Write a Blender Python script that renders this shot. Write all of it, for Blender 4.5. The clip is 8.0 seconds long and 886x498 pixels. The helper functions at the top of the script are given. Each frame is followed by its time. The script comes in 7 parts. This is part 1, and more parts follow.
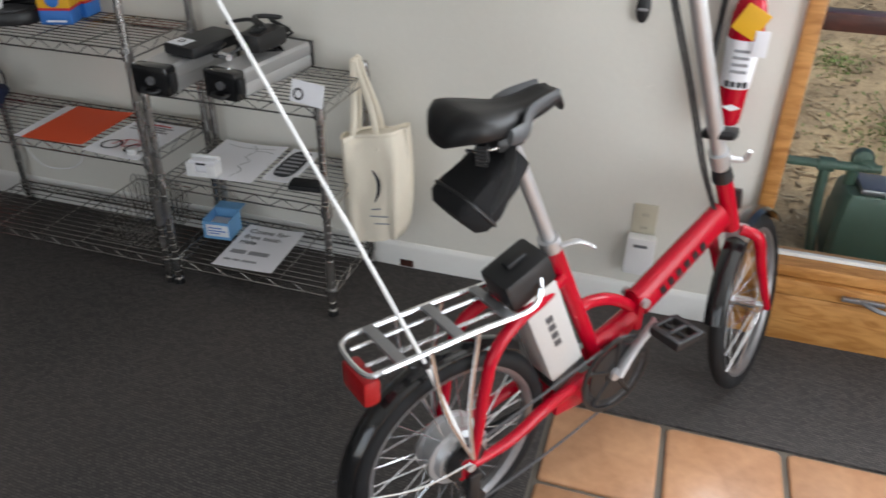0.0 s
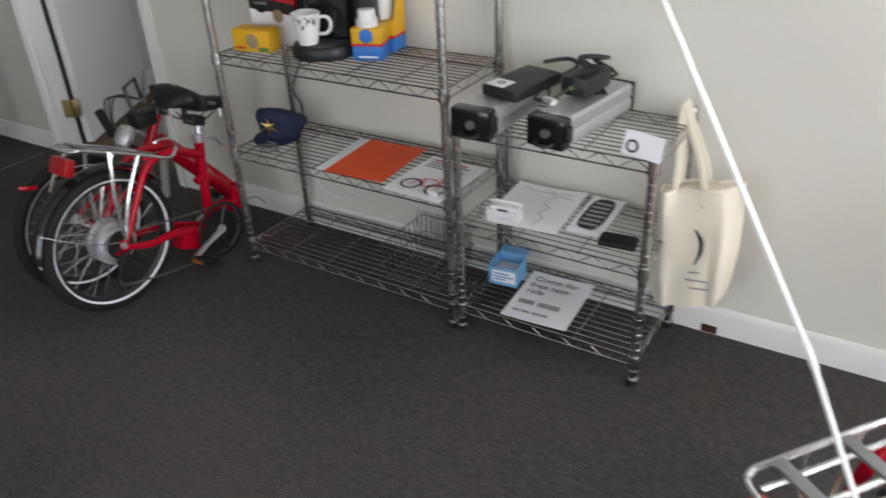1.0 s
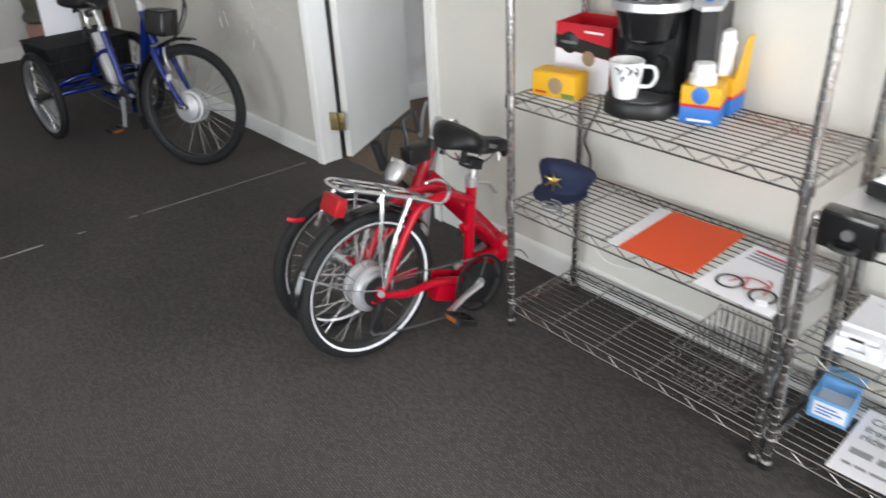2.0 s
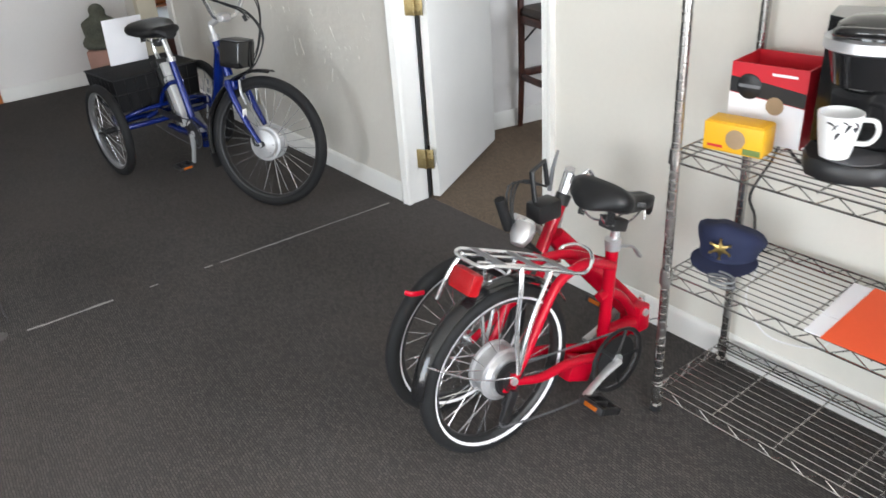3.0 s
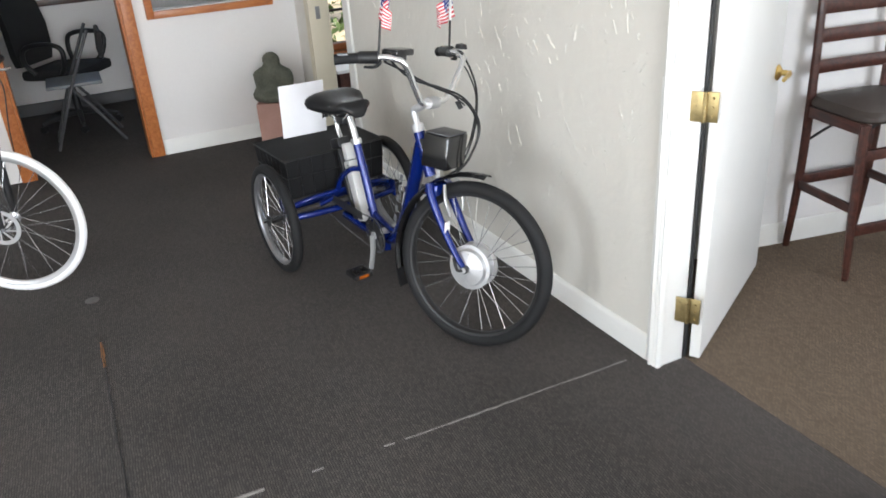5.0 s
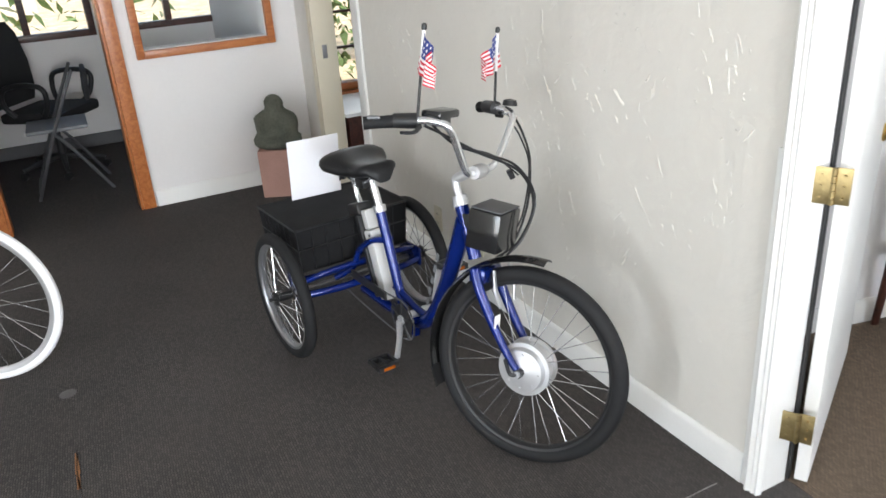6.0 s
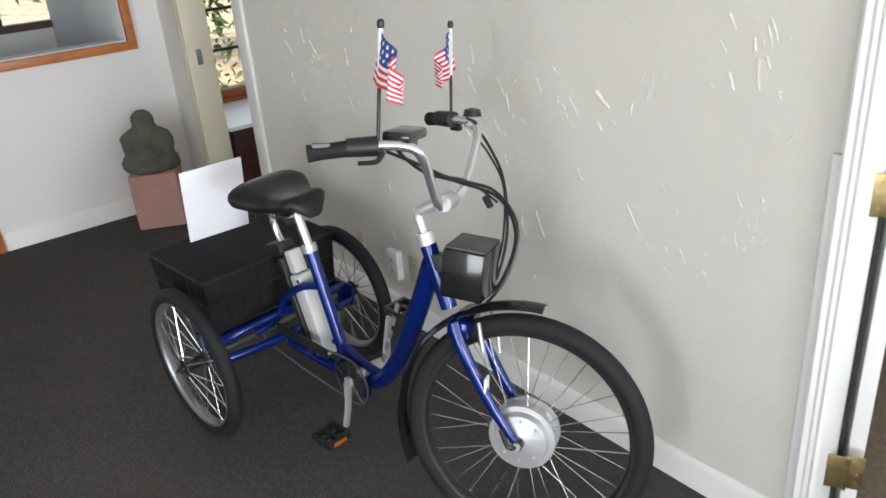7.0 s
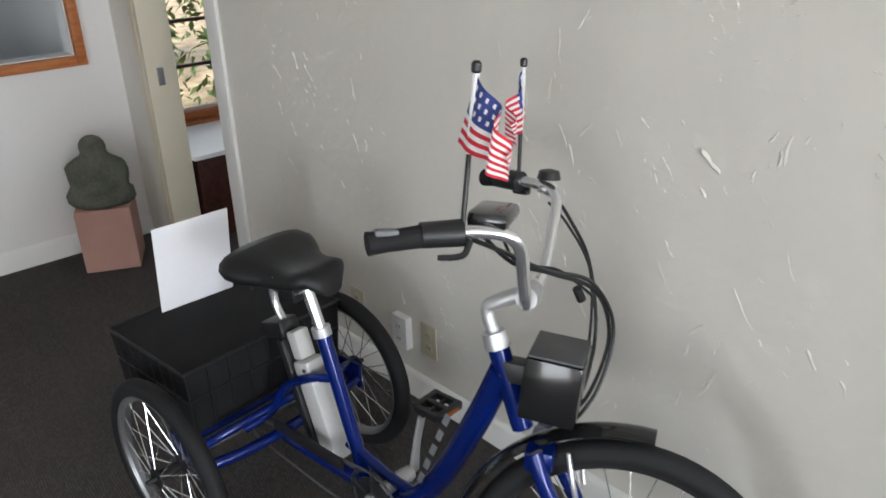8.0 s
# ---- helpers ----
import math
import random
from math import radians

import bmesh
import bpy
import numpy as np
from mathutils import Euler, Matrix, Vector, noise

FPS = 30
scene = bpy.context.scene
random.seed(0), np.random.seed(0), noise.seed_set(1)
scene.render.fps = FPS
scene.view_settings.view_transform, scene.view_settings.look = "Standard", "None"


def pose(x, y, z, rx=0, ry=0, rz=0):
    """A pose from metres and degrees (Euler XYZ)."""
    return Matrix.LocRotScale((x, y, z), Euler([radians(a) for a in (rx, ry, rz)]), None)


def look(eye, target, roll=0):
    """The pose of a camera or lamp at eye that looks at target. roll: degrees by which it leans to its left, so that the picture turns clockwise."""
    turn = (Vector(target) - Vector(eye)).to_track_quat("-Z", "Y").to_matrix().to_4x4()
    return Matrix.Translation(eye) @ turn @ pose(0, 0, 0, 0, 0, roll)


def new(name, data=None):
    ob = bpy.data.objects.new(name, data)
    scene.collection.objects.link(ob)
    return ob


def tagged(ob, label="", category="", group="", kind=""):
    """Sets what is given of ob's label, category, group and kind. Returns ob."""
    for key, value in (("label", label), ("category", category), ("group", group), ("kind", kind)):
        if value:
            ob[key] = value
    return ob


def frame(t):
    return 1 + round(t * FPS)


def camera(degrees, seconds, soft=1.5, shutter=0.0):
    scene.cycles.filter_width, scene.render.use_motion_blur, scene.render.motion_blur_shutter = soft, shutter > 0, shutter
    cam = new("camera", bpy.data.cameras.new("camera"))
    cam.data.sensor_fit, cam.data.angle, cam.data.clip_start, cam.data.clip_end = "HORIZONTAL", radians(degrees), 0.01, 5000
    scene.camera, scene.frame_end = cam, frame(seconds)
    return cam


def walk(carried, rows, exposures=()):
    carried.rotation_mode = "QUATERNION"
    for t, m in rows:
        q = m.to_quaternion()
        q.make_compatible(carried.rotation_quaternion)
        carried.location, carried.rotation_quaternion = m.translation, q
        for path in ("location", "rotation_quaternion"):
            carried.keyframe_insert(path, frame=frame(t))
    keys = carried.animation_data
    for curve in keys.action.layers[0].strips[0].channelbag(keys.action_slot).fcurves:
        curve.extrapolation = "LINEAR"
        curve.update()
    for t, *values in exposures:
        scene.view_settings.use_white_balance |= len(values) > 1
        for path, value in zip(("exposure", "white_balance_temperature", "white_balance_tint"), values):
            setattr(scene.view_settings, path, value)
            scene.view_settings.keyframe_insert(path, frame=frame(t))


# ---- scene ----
cam = camera(59.8, 8.0, soft=1.6, shutter=0.3)
PATH = [
    (0, (0.359, 0.119, 1.472), (-0.147, 1.758, 0.444), 1.1),
    (0.5, (0.177, 0.169, 1.485), (-0.56, 1.716, 0.453), -0.7),
    (1, (-0.07, 0.209, 1.497), (-1.016, 1.657, 0.492), -2.9),
    (1.5, (-0.285, 0.249, 1.501), (-1.446, 1.55, 0.521), -2.8),
    (2, (-0.534, 0.395, 1.504), (-1.884, 1.513, 0.541), -2.9),
    (2.2, (-0.634, 0.412, 1.506), (-2.032, 1.478, 0.552), -2.5),
    (3.5, (-1.263, 0.511, 1.505), (-2.69, 1.564, 0.58), -4.8),
    (4, (-1.538, 0.64, 1.518), (-3.072, 1.556, 0.621), -2.5),
    (4.5, (-1.792, 0.685, 1.536), (-3.415, 1.452, 0.656), -4.0),
    (5.8, (-2.54, 0.77, 1.57), (-4.166, 1.61, 0.765), -3.9),
    (6, (-2.626, 0.8, 1.557), (-4.266, 1.623, 0.76), -3.9),
    (6.5, (-2.879, 0.839, 1.53), (-4.46, 1.76, 0.723), -4.3),
    (7, (-3.16, 0.835, 1.514), (-4.611, 1.932, 0.681), -4.6),
    (7.5, (-3.448, 0.895, 1.52), (-4.841, 2.053, 0.673), -1.8),
    (8, (-3.682, 0.933, 1.5), (-5.042, 2.157, 0.692), -1.9),
]
walk(cam, [(t, look(eye, target, roll)) for t, eye, target, roll in PATH],
     exposures=[(0.0, -0.80), (0.5, -0.70), (1.0, -0.36), (1.5, 0.33), (2.0, 0.67), (3.5, 1.10), (4.0, 1.14), (4.5, 1.40), (6.0, 1.45), (6.5, 1.36), (7.5, 1.10), (8.0, 0.95)])

# ---- light ----
world = bpy.data.worlds.new("sky")
scene.world = world
world.use_nodes = True
wn = world.node_tree.nodes
sky = wn.new("ShaderNodeTexSky")
sky.sky_type, sky.sun_disc = "NISHITA", False
sky.sun_elevation, sky.sun_rotation = radians(70), radians(166)
wn["Background"].inputs["Strength"].default_value = 0.15
world.node_tree.links.new(sky.outputs["Color"], wn["Background"].inputs["Color"])
sun = new("sun", bpy.data.lights.new("sun", "SUN"))
sun.data.energy, sun.data.angle, sun.data.color = 3.6, radians(10), (1.0, 0.97, 0.92)
sun.matrix_basis = look((0, 0, 10), (-0.6, 2.4, 3.0))


def window_light(x, y, z, rx, rz, w, h, watts, color=(0.88, 0.935, 1.0)):
    """Daylight standing in a window's opening."""
    lamp = new("window_daylight", bpy.data.lights.new("window_daylight", "AREA"))
    lamp.data.shape, lamp.data.size, lamp.data.size_y = "RECTANGLE", w, h
    lamp.data.energy, lamp.data.color = watts, color
    lamp.matrix_basis = pose(x, y, z, rx, 0, rz)
    return lamp


# the two south windows are unseen; their lamps are added to light the room
window_light(-1.85, -3.16, 1.15, 90, 0, 2.0, 2.0, 52)
window_light(1.4, -3.16, 1.3, 90, 0, 1.5, 1.7, 40)
# unseen glass door in the east, assumed; its lamp gives the grazing light
window_light(2.44, 0.3, 1.15, 90, 90, 1.7, 2.0, 115)
window_light(1.42, 2.36, 1.58, 90, 180, 1.3, 0.95, 80)
# back room window is unseen, assumed from the side the chair's shadow falls
window_light(-0.84, 3.7, 1.5, 90, 90, 1.6, 1.2, 23)
window_light(-7.73, 3.0, 1.72, 90, -90, 0.9, 0.5, 9)


# ---- materials ----
def mat(name, color, rough=0.6, metal=0.0, vary=0.12, scale=8.0, fine=120.0, bump=0.05, bump_scale=0, coat=0.0, second=None, spec=0.5, random_tint=0.0):
    """A surface with variation at two scales, and fine relief."""
    m = bpy.data.materials.new(name)
    m.use_nodes = True
    nt = m.node_tree
    n, l = nt.nodes, nt.links
    bsdf = n["Principled BSDF"]
    co = n.new("ShaderNodeTexCoord")
    big, small = n.new("ShaderNodeTexNoise"), n.new("ShaderNodeTexNoise")
    big.inputs["Scale"].default_value, big.inputs["Detail"].default_value = scale, 5
    small.inputs["Scale"].default_value, small.inputs["Detail"].default_value = fine, 3
    l.new(co.outputs["Object"], big.inputs["Vector"])
    l.new(co.outputs["Object"], small.inputs["Vector"])
    add = n.new("ShaderNodeMath")
    add.operation = "MULTIPLY_ADD"
    l.new(small.outputs["Fac"], add.inputs[0])
    add.inputs[1].default_value = 0.5
    l.new(big.outputs["Fac"], add.inputs[2])
    ramp = n.new("ShaderNodeMapRange")
    ramp.inputs["From Min"].default_value, ramp.inputs["From Max"].default_value = 0.4, 1.1
    l.new(add.outputs[0], ramp.inputs["Value"])
    mix = n.new("ShaderNodeMix")
    mix.data_type = "RGBA"
    lo = [c * (1 - vary) for c in color]
    hi = second or [min(1, c * (1 + vary)) for c in color]
    mix.inputs["A"].default_value, mix.inputs["B"].default_value = (*lo, 1), (*hi, 1)
    l.new(ramp.outputs["Result"], mix.inputs["Factor"])
    out = mix.outputs["Result"]
    if random_tint:
        info, hsv, mr = n.new("ShaderNodeObjectInfo"), n.new("ShaderNodeHueSaturation"), n.new("ShaderNodeMapRange")
        mr.inputs["To Min"].default_value, mr.inputs["To Max"].default_value = 1 - random_tint, 1 + random_tint
        l.new(info.outputs["Random"], mr.inputs["Value"])
        l.new(mr.outputs["Result"], hsv.inputs["Value"])
        l.new(out, hsv.inputs["Color"])
        out = hsv.outputs["Color"]
    l.new(out, bsdf.inputs["Base Color"])
    rr = n.new("ShaderNodeMapRange")
    rr.inputs["To Min"].default_value, rr.inputs["To Max"].default_value = max(0.02, rough * 0.8), min(1, rough * 1.2)
    l.new(big.outputs["Fac"], rr.inputs["Value"])
    l.new(rr.outputs["Result"], bsdf.inputs["Roughness"])
    bsdf.inputs["Metallic"].default_value = metal
    bsdf.inputs["Coat Weight"].default_value = coat
    bsdf.inputs["Coat Roughness"].default_value = 0.08
    bsdf.inputs["Specular IOR Level"].default_value = spec
    if bump:
        b = n.new("ShaderNodeBump")
        b.inputs["Strength"].default_value, b.inputs["Distance"].default_value = bump, 0.004
        src = small
        if bump_scale:
            src = n.new("ShaderNodeTexNoise")
            src.inputs["Scale"].default_value, src.inputs["Detail"].default_value = bump_scale, 4
            l.new(co.outputs["Object"], src.inputs["Vector"])
        l.new(src.outputs["Fac"], b.inputs["Height"])
        l.new(b.outputs["Normal"], bsdf.inputs["Normal"])
    return m


def carpet_material(name, dark, light, worn):
    """Ribbed loop pile: small staggered loops, with traffic wear."""
    m = mat(name, dark, 0.95, vary=0.0, second=light, scale=1.3, fine=260, bump=0, spec=0.15)
    n, l = m.node_tree.nodes, m.node_tree.links
    bsdf = n["Principled BSDF"]
    co = n.new("ShaderNodeTexCoord")
    mapping = n.new("ShaderNodeMapping")
    mapping.inputs["Rotation"].default_value[2] = radians(4)
    mapping.inputs["Scale"].default_value = (78, 78, 78)
    l.new(co.outputs["Object"], mapping.inputs["Vector"])
    brick = n.new("ShaderNodeTexBrick")
    brick.inputs["Scale"].default_value = 1.0
    brick.inputs["Brick Width"].default_value, brick.inputs["Row Height"].default_value = 1.1, 0.62
    brick.inputs["Mortar Size"].default_value, brick.inputs["Mortar Smooth"].default_value = 0.12, 0.8
    brick.inputs["Color1"].default_value, brick.inputs["Color2"].default_value = (0.75, 0.75, 0.75, 1), (1.4, 1.35, 1.3, 1)
    brick.inputs["Mortar"].default_value = (0.3, 0.3, 0.3, 1)
    jit, off = n.new("ShaderNodeTexNoise"), n.new("ShaderNodeVectorMath")
    jit.inputs["Scale"].default_value, jit.inputs["Detail"].default_value = 22.0, 3
    l.new(co.outputs["Object"], jit.inputs["Vector"])
    off.operation = "MULTIPLY_ADD"
    off.inputs[1].default_value = (1.1, 1.1, 0.0)
    l.new(jit.outputs["Color"], off.inputs[0])
    l.new(mapping.outputs["Vector"], off.inputs[2])
    l.new(off.outputs["Vector"], brick.inputs["Vector"])
    old = bsdf.inputs["Base Color"].links[0].from_socket
    mul = n.new("ShaderNodeMix")
    mul.data_type, mul.blend_type = "RGBA", "MULTIPLY"
    mul.inputs["Factor"].default_value = 0.76
    l.new(old, mul.inputs["A"])
    l.new(brick.outputs["Color"], mul.inputs["B"])
    stain = n.new("ShaderNodeTexNoise")
    stain.inputs["Scale"].default_value, stain.inputs["Detail"].default_value = 0.7, 6
    l.new(co.outputs["Object"], stain.inputs["Vector"])
    mr = n.new("ShaderNodeMapRange")
    mr.inputs["From Min"].default_value, mr.inputs["From Max"].default_value = 0.45, 0.75
    l.new(stain.outputs["Fac"], mr.inputs["Value"])
    w = n.new("ShaderNodeMix")
    w.data_type = "RGBA"
    w.inputs["B"].default_value = (*worn, 1)
    sc = n.new("ShaderNodeMath")
    sc.operation, sc.inputs[1].default_value = "MULTIPLY", 0.45
    l.new(mr.outputs["Result"], sc.inputs[0])
    l.new(sc.outputs[0], w.inputs["Factor"])
    l.new(mul.outputs["Result"], w.inputs["A"])
    l.new(w.outputs["Result"], bsdf.inputs["Base Color"])
    b = n.new("ShaderNodeBump")
    b.inputs["Strength"].default_value, b.inputs["Distance"].default_value = 0.5, 0.003
    l.new(brick.outputs["Fac"], b.inputs["Height"])
    b.invert = True
    l.new(b.outputs["Normal"], bsdf.inputs["Normal"])
    return m


def wood_material(name, dark, light, rough=0.4):
    m = mat(name, dark, rough, vary=0.0, second=light, bump=0, coat=0.15)
    n, l = m.node_tree.nodes, m.node_tree.links
    co, mp, wv = n.new("ShaderNodeTexCoord"), n.new("ShaderNodeMapping"), n.new("ShaderNodeTexNoise")
    mp.inputs["Scale"].default_value = (3, 14, 14)
    wv.inputs["Scale"].default_value, wv.inputs["Detail"].default_value, wv.inputs["Distortion"].default_value = 2.5, 6, 1.2
    l.new(co.outputs["Object"], mp.inputs["Vector"])
    l.new(mp.outputs["Vector"], wv.inputs["Vector"])
    ramp = n.new("ShaderNodeValToRGB")
    ramp.color_ramp.elements[0].color, ramp.color_ramp.elements[1].color = (*dark, 1), (*light, 1)
    ramp.color_ramp.elements[0].position, ramp.color_ramp.elements[1].position = 0.35, 0.65
    l.new(wv.outputs["Fac"], ramp.inputs["Fac"])
    l.new(ramp.outputs["Color"], n["Principled BSDF"].inputs["Base Color"])
    return m


def glass_material(name, tint=(0.95, 0.97, 0.97)):
    m = bpy.data.materials.new(name)
    m.use_nodes = True
    b = m.node_tree.nodes["Principled BSDF"]
    b.inputs["Base Color"].default_value = (*tint, 1)
    b.inputs["Transmission Weight"].default_value, b.inputs["Roughness"].default_value = 1.0, 0.0
    b.inputs["IOR"].default_value = 1.15
    return m


M_WALL = mat("cream_wall_paint", (0.70, 0.68, 0.62), 0.75, vary=0.03, scale=1.4, fine=60, bump=0.35, bump_scale=28)
M_PLASTER = mat("textured_plaster", (0.68, 0.655, 0.60), 0.46, vary=0.03, scale=1.2, fine=40, bump=1.0, bump_scale=13, spec=0.5)
nt = M_PLASTER.node_tree
lump, relief, at_ = nt.nodes.new("ShaderNodeTexNoise"), nt.nodes.new("ShaderNodeBump"), nt.nodes.new("ShaderNodeTexCoord")
lump.inputs["Scale"].default_value, lump.inputs["Detail"].default_value, lump.inputs["Distortion"].default_value = 5.5, 3, 1.4
relief.inputs["Strength"].default_value, relief.inputs["Distance"].default_value = 0.35, 0.012
nt.links.new(at_.outputs["Object"], lump.inputs["Vector"])
nt.links.new(lump.outputs["Fac"], relief.inputs["Height"])
nt.links.new(relief.outputs["Normal"], next(n for n in nt.nodes if n.type == "BUMP" and n != relief).inputs["Normal"])
M_WHITE_WALL = mat("white_wall_paint", (0.76, 0.74, 0.73), 0.7, vary=0.03, scale=1.2, fine=60, bump=0.12, bump_scale=30)
M_CEIL = mat("ceiling_paint", (0.78, 0.77, 0.74), 0.85, vary=0.03, bump=0.2, bump_scale=60)
M_TRIM = mat("white_trim_paint", (0.78, 0.775, 0.75), 0.4, vary=0.04, scale=5, bump=0.06, bump_scale=20)
M_CREAM = mat("cream_trim_paint", (0.66, 0.60, 0.47), 0.45, vary=0.05, scale=5, bump=0.06)
M_CARPET = carpet_material("charcoal_carpet", (0.058, 0.0545, 0.0535), (0.096, 0.0895, 0.087), (0.110, 0.095, 0.088))
M_BROWN = carpet_material("brown_carpet", (0.135, 0.098, 0.072), (0.19, 0.145, 0.11), (0.15, 0.12, 0.09))
M_TILE = mat("terracotta_tile", (0.40, 0.18, 0.08), 0.35, vary=0.25, scale=5, fine=30, bump=0.15, bump_scale=12, coat=0.25, second=(0.58, 0.32, 0.17), random_tint=0.18)
M_GROUT = mat("grey_grout", (0.17, 0.15, 0.125), 0.9, vary=0.2, bump=0.3)
M_PINE = wood_material("oiled_pine", (0.36, 0.15, 0.035), (0.58, 0.29, 0.09))
M_REDWOOD = wood_material("orange_wood_casing", (0.34, 0.10, 0.025), (0.48, 0.17, 0.05))
M_DARKWOOD = wood_material("dark_mahogany", (0.030, 0.009, 0.006), (0.075, 0.022, 0.014))
M_LEATHER = mat("dark_leather", (0.035, 0.025, 0.02), 0.5, vary=0.2, bump=0.2)
M_GLASS = glass_material("window_glass")
M_RED = mat("red_enamel", (0.46, 0.002, 0.018), 0.24, vary=0.06, bump=0.0, coat=0.15, spec=0.3)
M_BLUE = mat("blue_enamel", (0.002, 0.015, 0.15), 0.2, metal=0.25, vary=0.1, bump=0.0, coat=0.45, spec=0.35)
M_CHROME = mat("chrome", (0.82, 0.83, 0.85), 0.22, metal=0.9, vary=0.06, bump=0.0)
M_WIRE = mat("chrome_wire", (0.44, 0.43, 0.415), 0.24, metal=1.0, vary=0.12, bump=0.0)
M_POST = mat("chrome_post", (0.44, 0.43, 0.42), 0.27, metal=1.0, vary=0.15, bump=0.0)
M_ALU = mat("brushed_aluminium", (0.56, 0.56, 0.57), 0.40, metal=0.65, vary=0.1, bump=0.05, fine=300)
M_SILVER = mat("silver_painted_metal", (0.62, 0.62, 0.61), 0.34, metal=0.2, vary=0.06, bump=0.0)
M_RUBBER = mat("black_rubber", (0.012, 0.012, 0.013), 0.7, vary=0.2, fine=90, bump=0.15, spec=0.3)
M_BLACK = mat("black_plastic", (0.014, 0.014, 0.015), 0.42, vary=0.15, bump=0.05)
M_GLOSSB = mat("glossy_black_plastic", (0.010, 0.010, 0.011), 0.15, vary=0.1, bump=0.0, coat=0.4)
M_DGREY = mat("dark_grey_plastic", (0.075, 0.075, 0.08), 0.5, vary=0.12, bump=0.05)
M_GREY = mat("mid_grey_vinyl", (0.16, 0.165, 0.175), 0.5, vary=0.1, bump=0.08)
M_TRIMGREY = mat("grey_saddle_trim", (0.075, 0.077, 0.082), 0.5, vary=0.1, bump=0.08)
M_SADDLE = mat("black_saddle_vinyl", (0.011, 0.011, 0.012), 0.45, vary=0.15, bump=0.12, fine=200, spec=0.35)
M_FABRIC = mat("black_nylon_fabric", (0.011, 0.011, 0.012), 0.85, vary=0.25, fine=220, bump=0.3, spec=0.25)
M_REFLECT = mat("red_reflector", (0.32, 0.004, 0.008), 0.3, vary=0.25, fine=150, bump=0.3, coat=0.1)
M_AMBER = mat("amber_reflector", (0.36, 0.09, 0.008), 0.25, vary=0.1, bump=0.2)
M_WHITE = mat("white_plastic", (0.80, 0.80, 0.80), 0.35, vary=0.04, bump=0.02)
M_PAPER = mat("white_paper", (0.84, 0.84, 0.88), 0.8, vary=0.03, bump=0.03)
M_INK = mat("black_print", (0.03, 0.03, 0.035), 0.8, vary=0.1, bump=0)
M_GINK = mat("grey_print", (0.30, 0.30, 0.32), 0.8, vary=0.1, bump=0)
M_ORANGE = mat("orange_card", (0.76, 0.088, 0.022), 0.7, vary=0.05, bump=0.04)
M_CANVAS = mat("natural_canvas", (0.84, 0.77, 0.64), 0.9, vary=0.07, scale=6, fine=350, bump=0.3)
M_YELLOW = mat("yellow_carton", (0.75, 0.40, 0.012), 0.5, vary=0.06, bump=0.03)
M_CBLUE = mat("blue_carton", (0.03, 0.17, 0.55), 0.45, vary=0.1, bump=0.02)
M_LBLUE = mat("light_blue_carton", (0.18, 0.42, 0.72), 0.5, vary=0.08, bump=0.02)
M_CRED = mat("red_carton", (0.55, 0.012, 0.025), 0.45, vary=0.06, bump=0.02)
M_KRAFT = mat("raw_cardboard", (0.33, 0.23, 0.14), 0.85, vary=0.1, bump=0.1)
M_NAVY = mat("navy_wool", (0.012, 0.018, 0.055), 0.9, vary=0.25, fine=300, bump=0.3)
M_GOLD = mat("brass", (0.62, 0.44, 0.16), 0.3, metal=1.0, vary=0.12, bump=0.05)
M_OLDBRASS = mat("dulled_brass", (0.40, 0.31, 0.15), 0.42, metal=1.0, vary=0.25, scale=30, bump=0.08)
M_STEEL = mat("grey_steel", (0.30, 0.30, 0.31), 0.4, metal=0.8, vary=0.15, bump=0.05)
M_STONE = mat("green_patina_stone", (0.065, 0.068, 0.052), 0.85, vary=0.4, scale=9, fine=60, bump=0.7, second=(0.15, 0.155, 0.12))
M_PINK = mat("pink_stone_block", (0.42, 0.23, 0.19), 0.85, vary=0.12, scale=6, bump=0.3, second=(0.52, 0.31, 0.26))
M_OUTLET = mat("ivory_plate", (0.55, 0.51, 0.40), 0.45, vary=0.05, bump=0.0)
M_GREENP = mat("green_painted_metal", (0.055, 0.105, 0.075), 0.5, vary=0.25, scale=7, bump=0.15)
M_EARTH = mat("straw_and_earth", (0.13, 0.085, 0.05), 0.95, vary=0.25, scale=4.5, fine=60, bump=1.0, bump_scale=24, second=(0.66, 0.50, 0.30))
M_LITTER = mat("dead_leaves", (0.07, 0.045, 0.03), 0.9, vary=0.3, scale=11, fine=50, bump=0, second=(0.32, 0.22, 0.13))
M_STRAW = mat("dry_straw", (0.30, 0.21, 0.11), 0.9, vary=0.45, scale=14, fine=60, bump=0, second=(0.66, 0.54, 0.35))
M_LEAF = mat("green_leaves", (0.09, 0.16, 0.03), 0.6, vary=0.4, scale=3, fine=20, bump=0, second=(0.24, 0.33, 0.10))
M_FLAGR = mat("red_flag_cloth", (0.55, 0.02, 0.04), 0.8, vary=0.08, bump=0.1)
M_FLAGB = mat("blue_flag_cloth", (0.03, 0.05, 0.22), 0.8, vary=0.08, bump=0.1)
M_FLAGW = mat("white_flag_cloth", (0.78, 0.76, 0.76), 0.8, vary=0.05, bump=0.1)
M_CLOTH = mat("dark_office_mesh", (0.012, 0.012, 0.013), 0.8, vary=0.2, bump=0.2)
M_GLUE = mat("brown_glue", (0.26, 0.12, 0.05), 0.8, vary=0.4, scale=20, bump=0.3)
M_TAPE = mat("worn_tape", (0.105, 0.10, 0.097), 0.8, vary=0.35, scale=25, bump=0.3)
M_SEAM = mat("worn_seam", (0.27, 0.26, 0.25), 0.9, vary=0.35, scale=9, bump=0.3)


# ---- mesh helpers ----
def V(*a):
    return Vector(a)


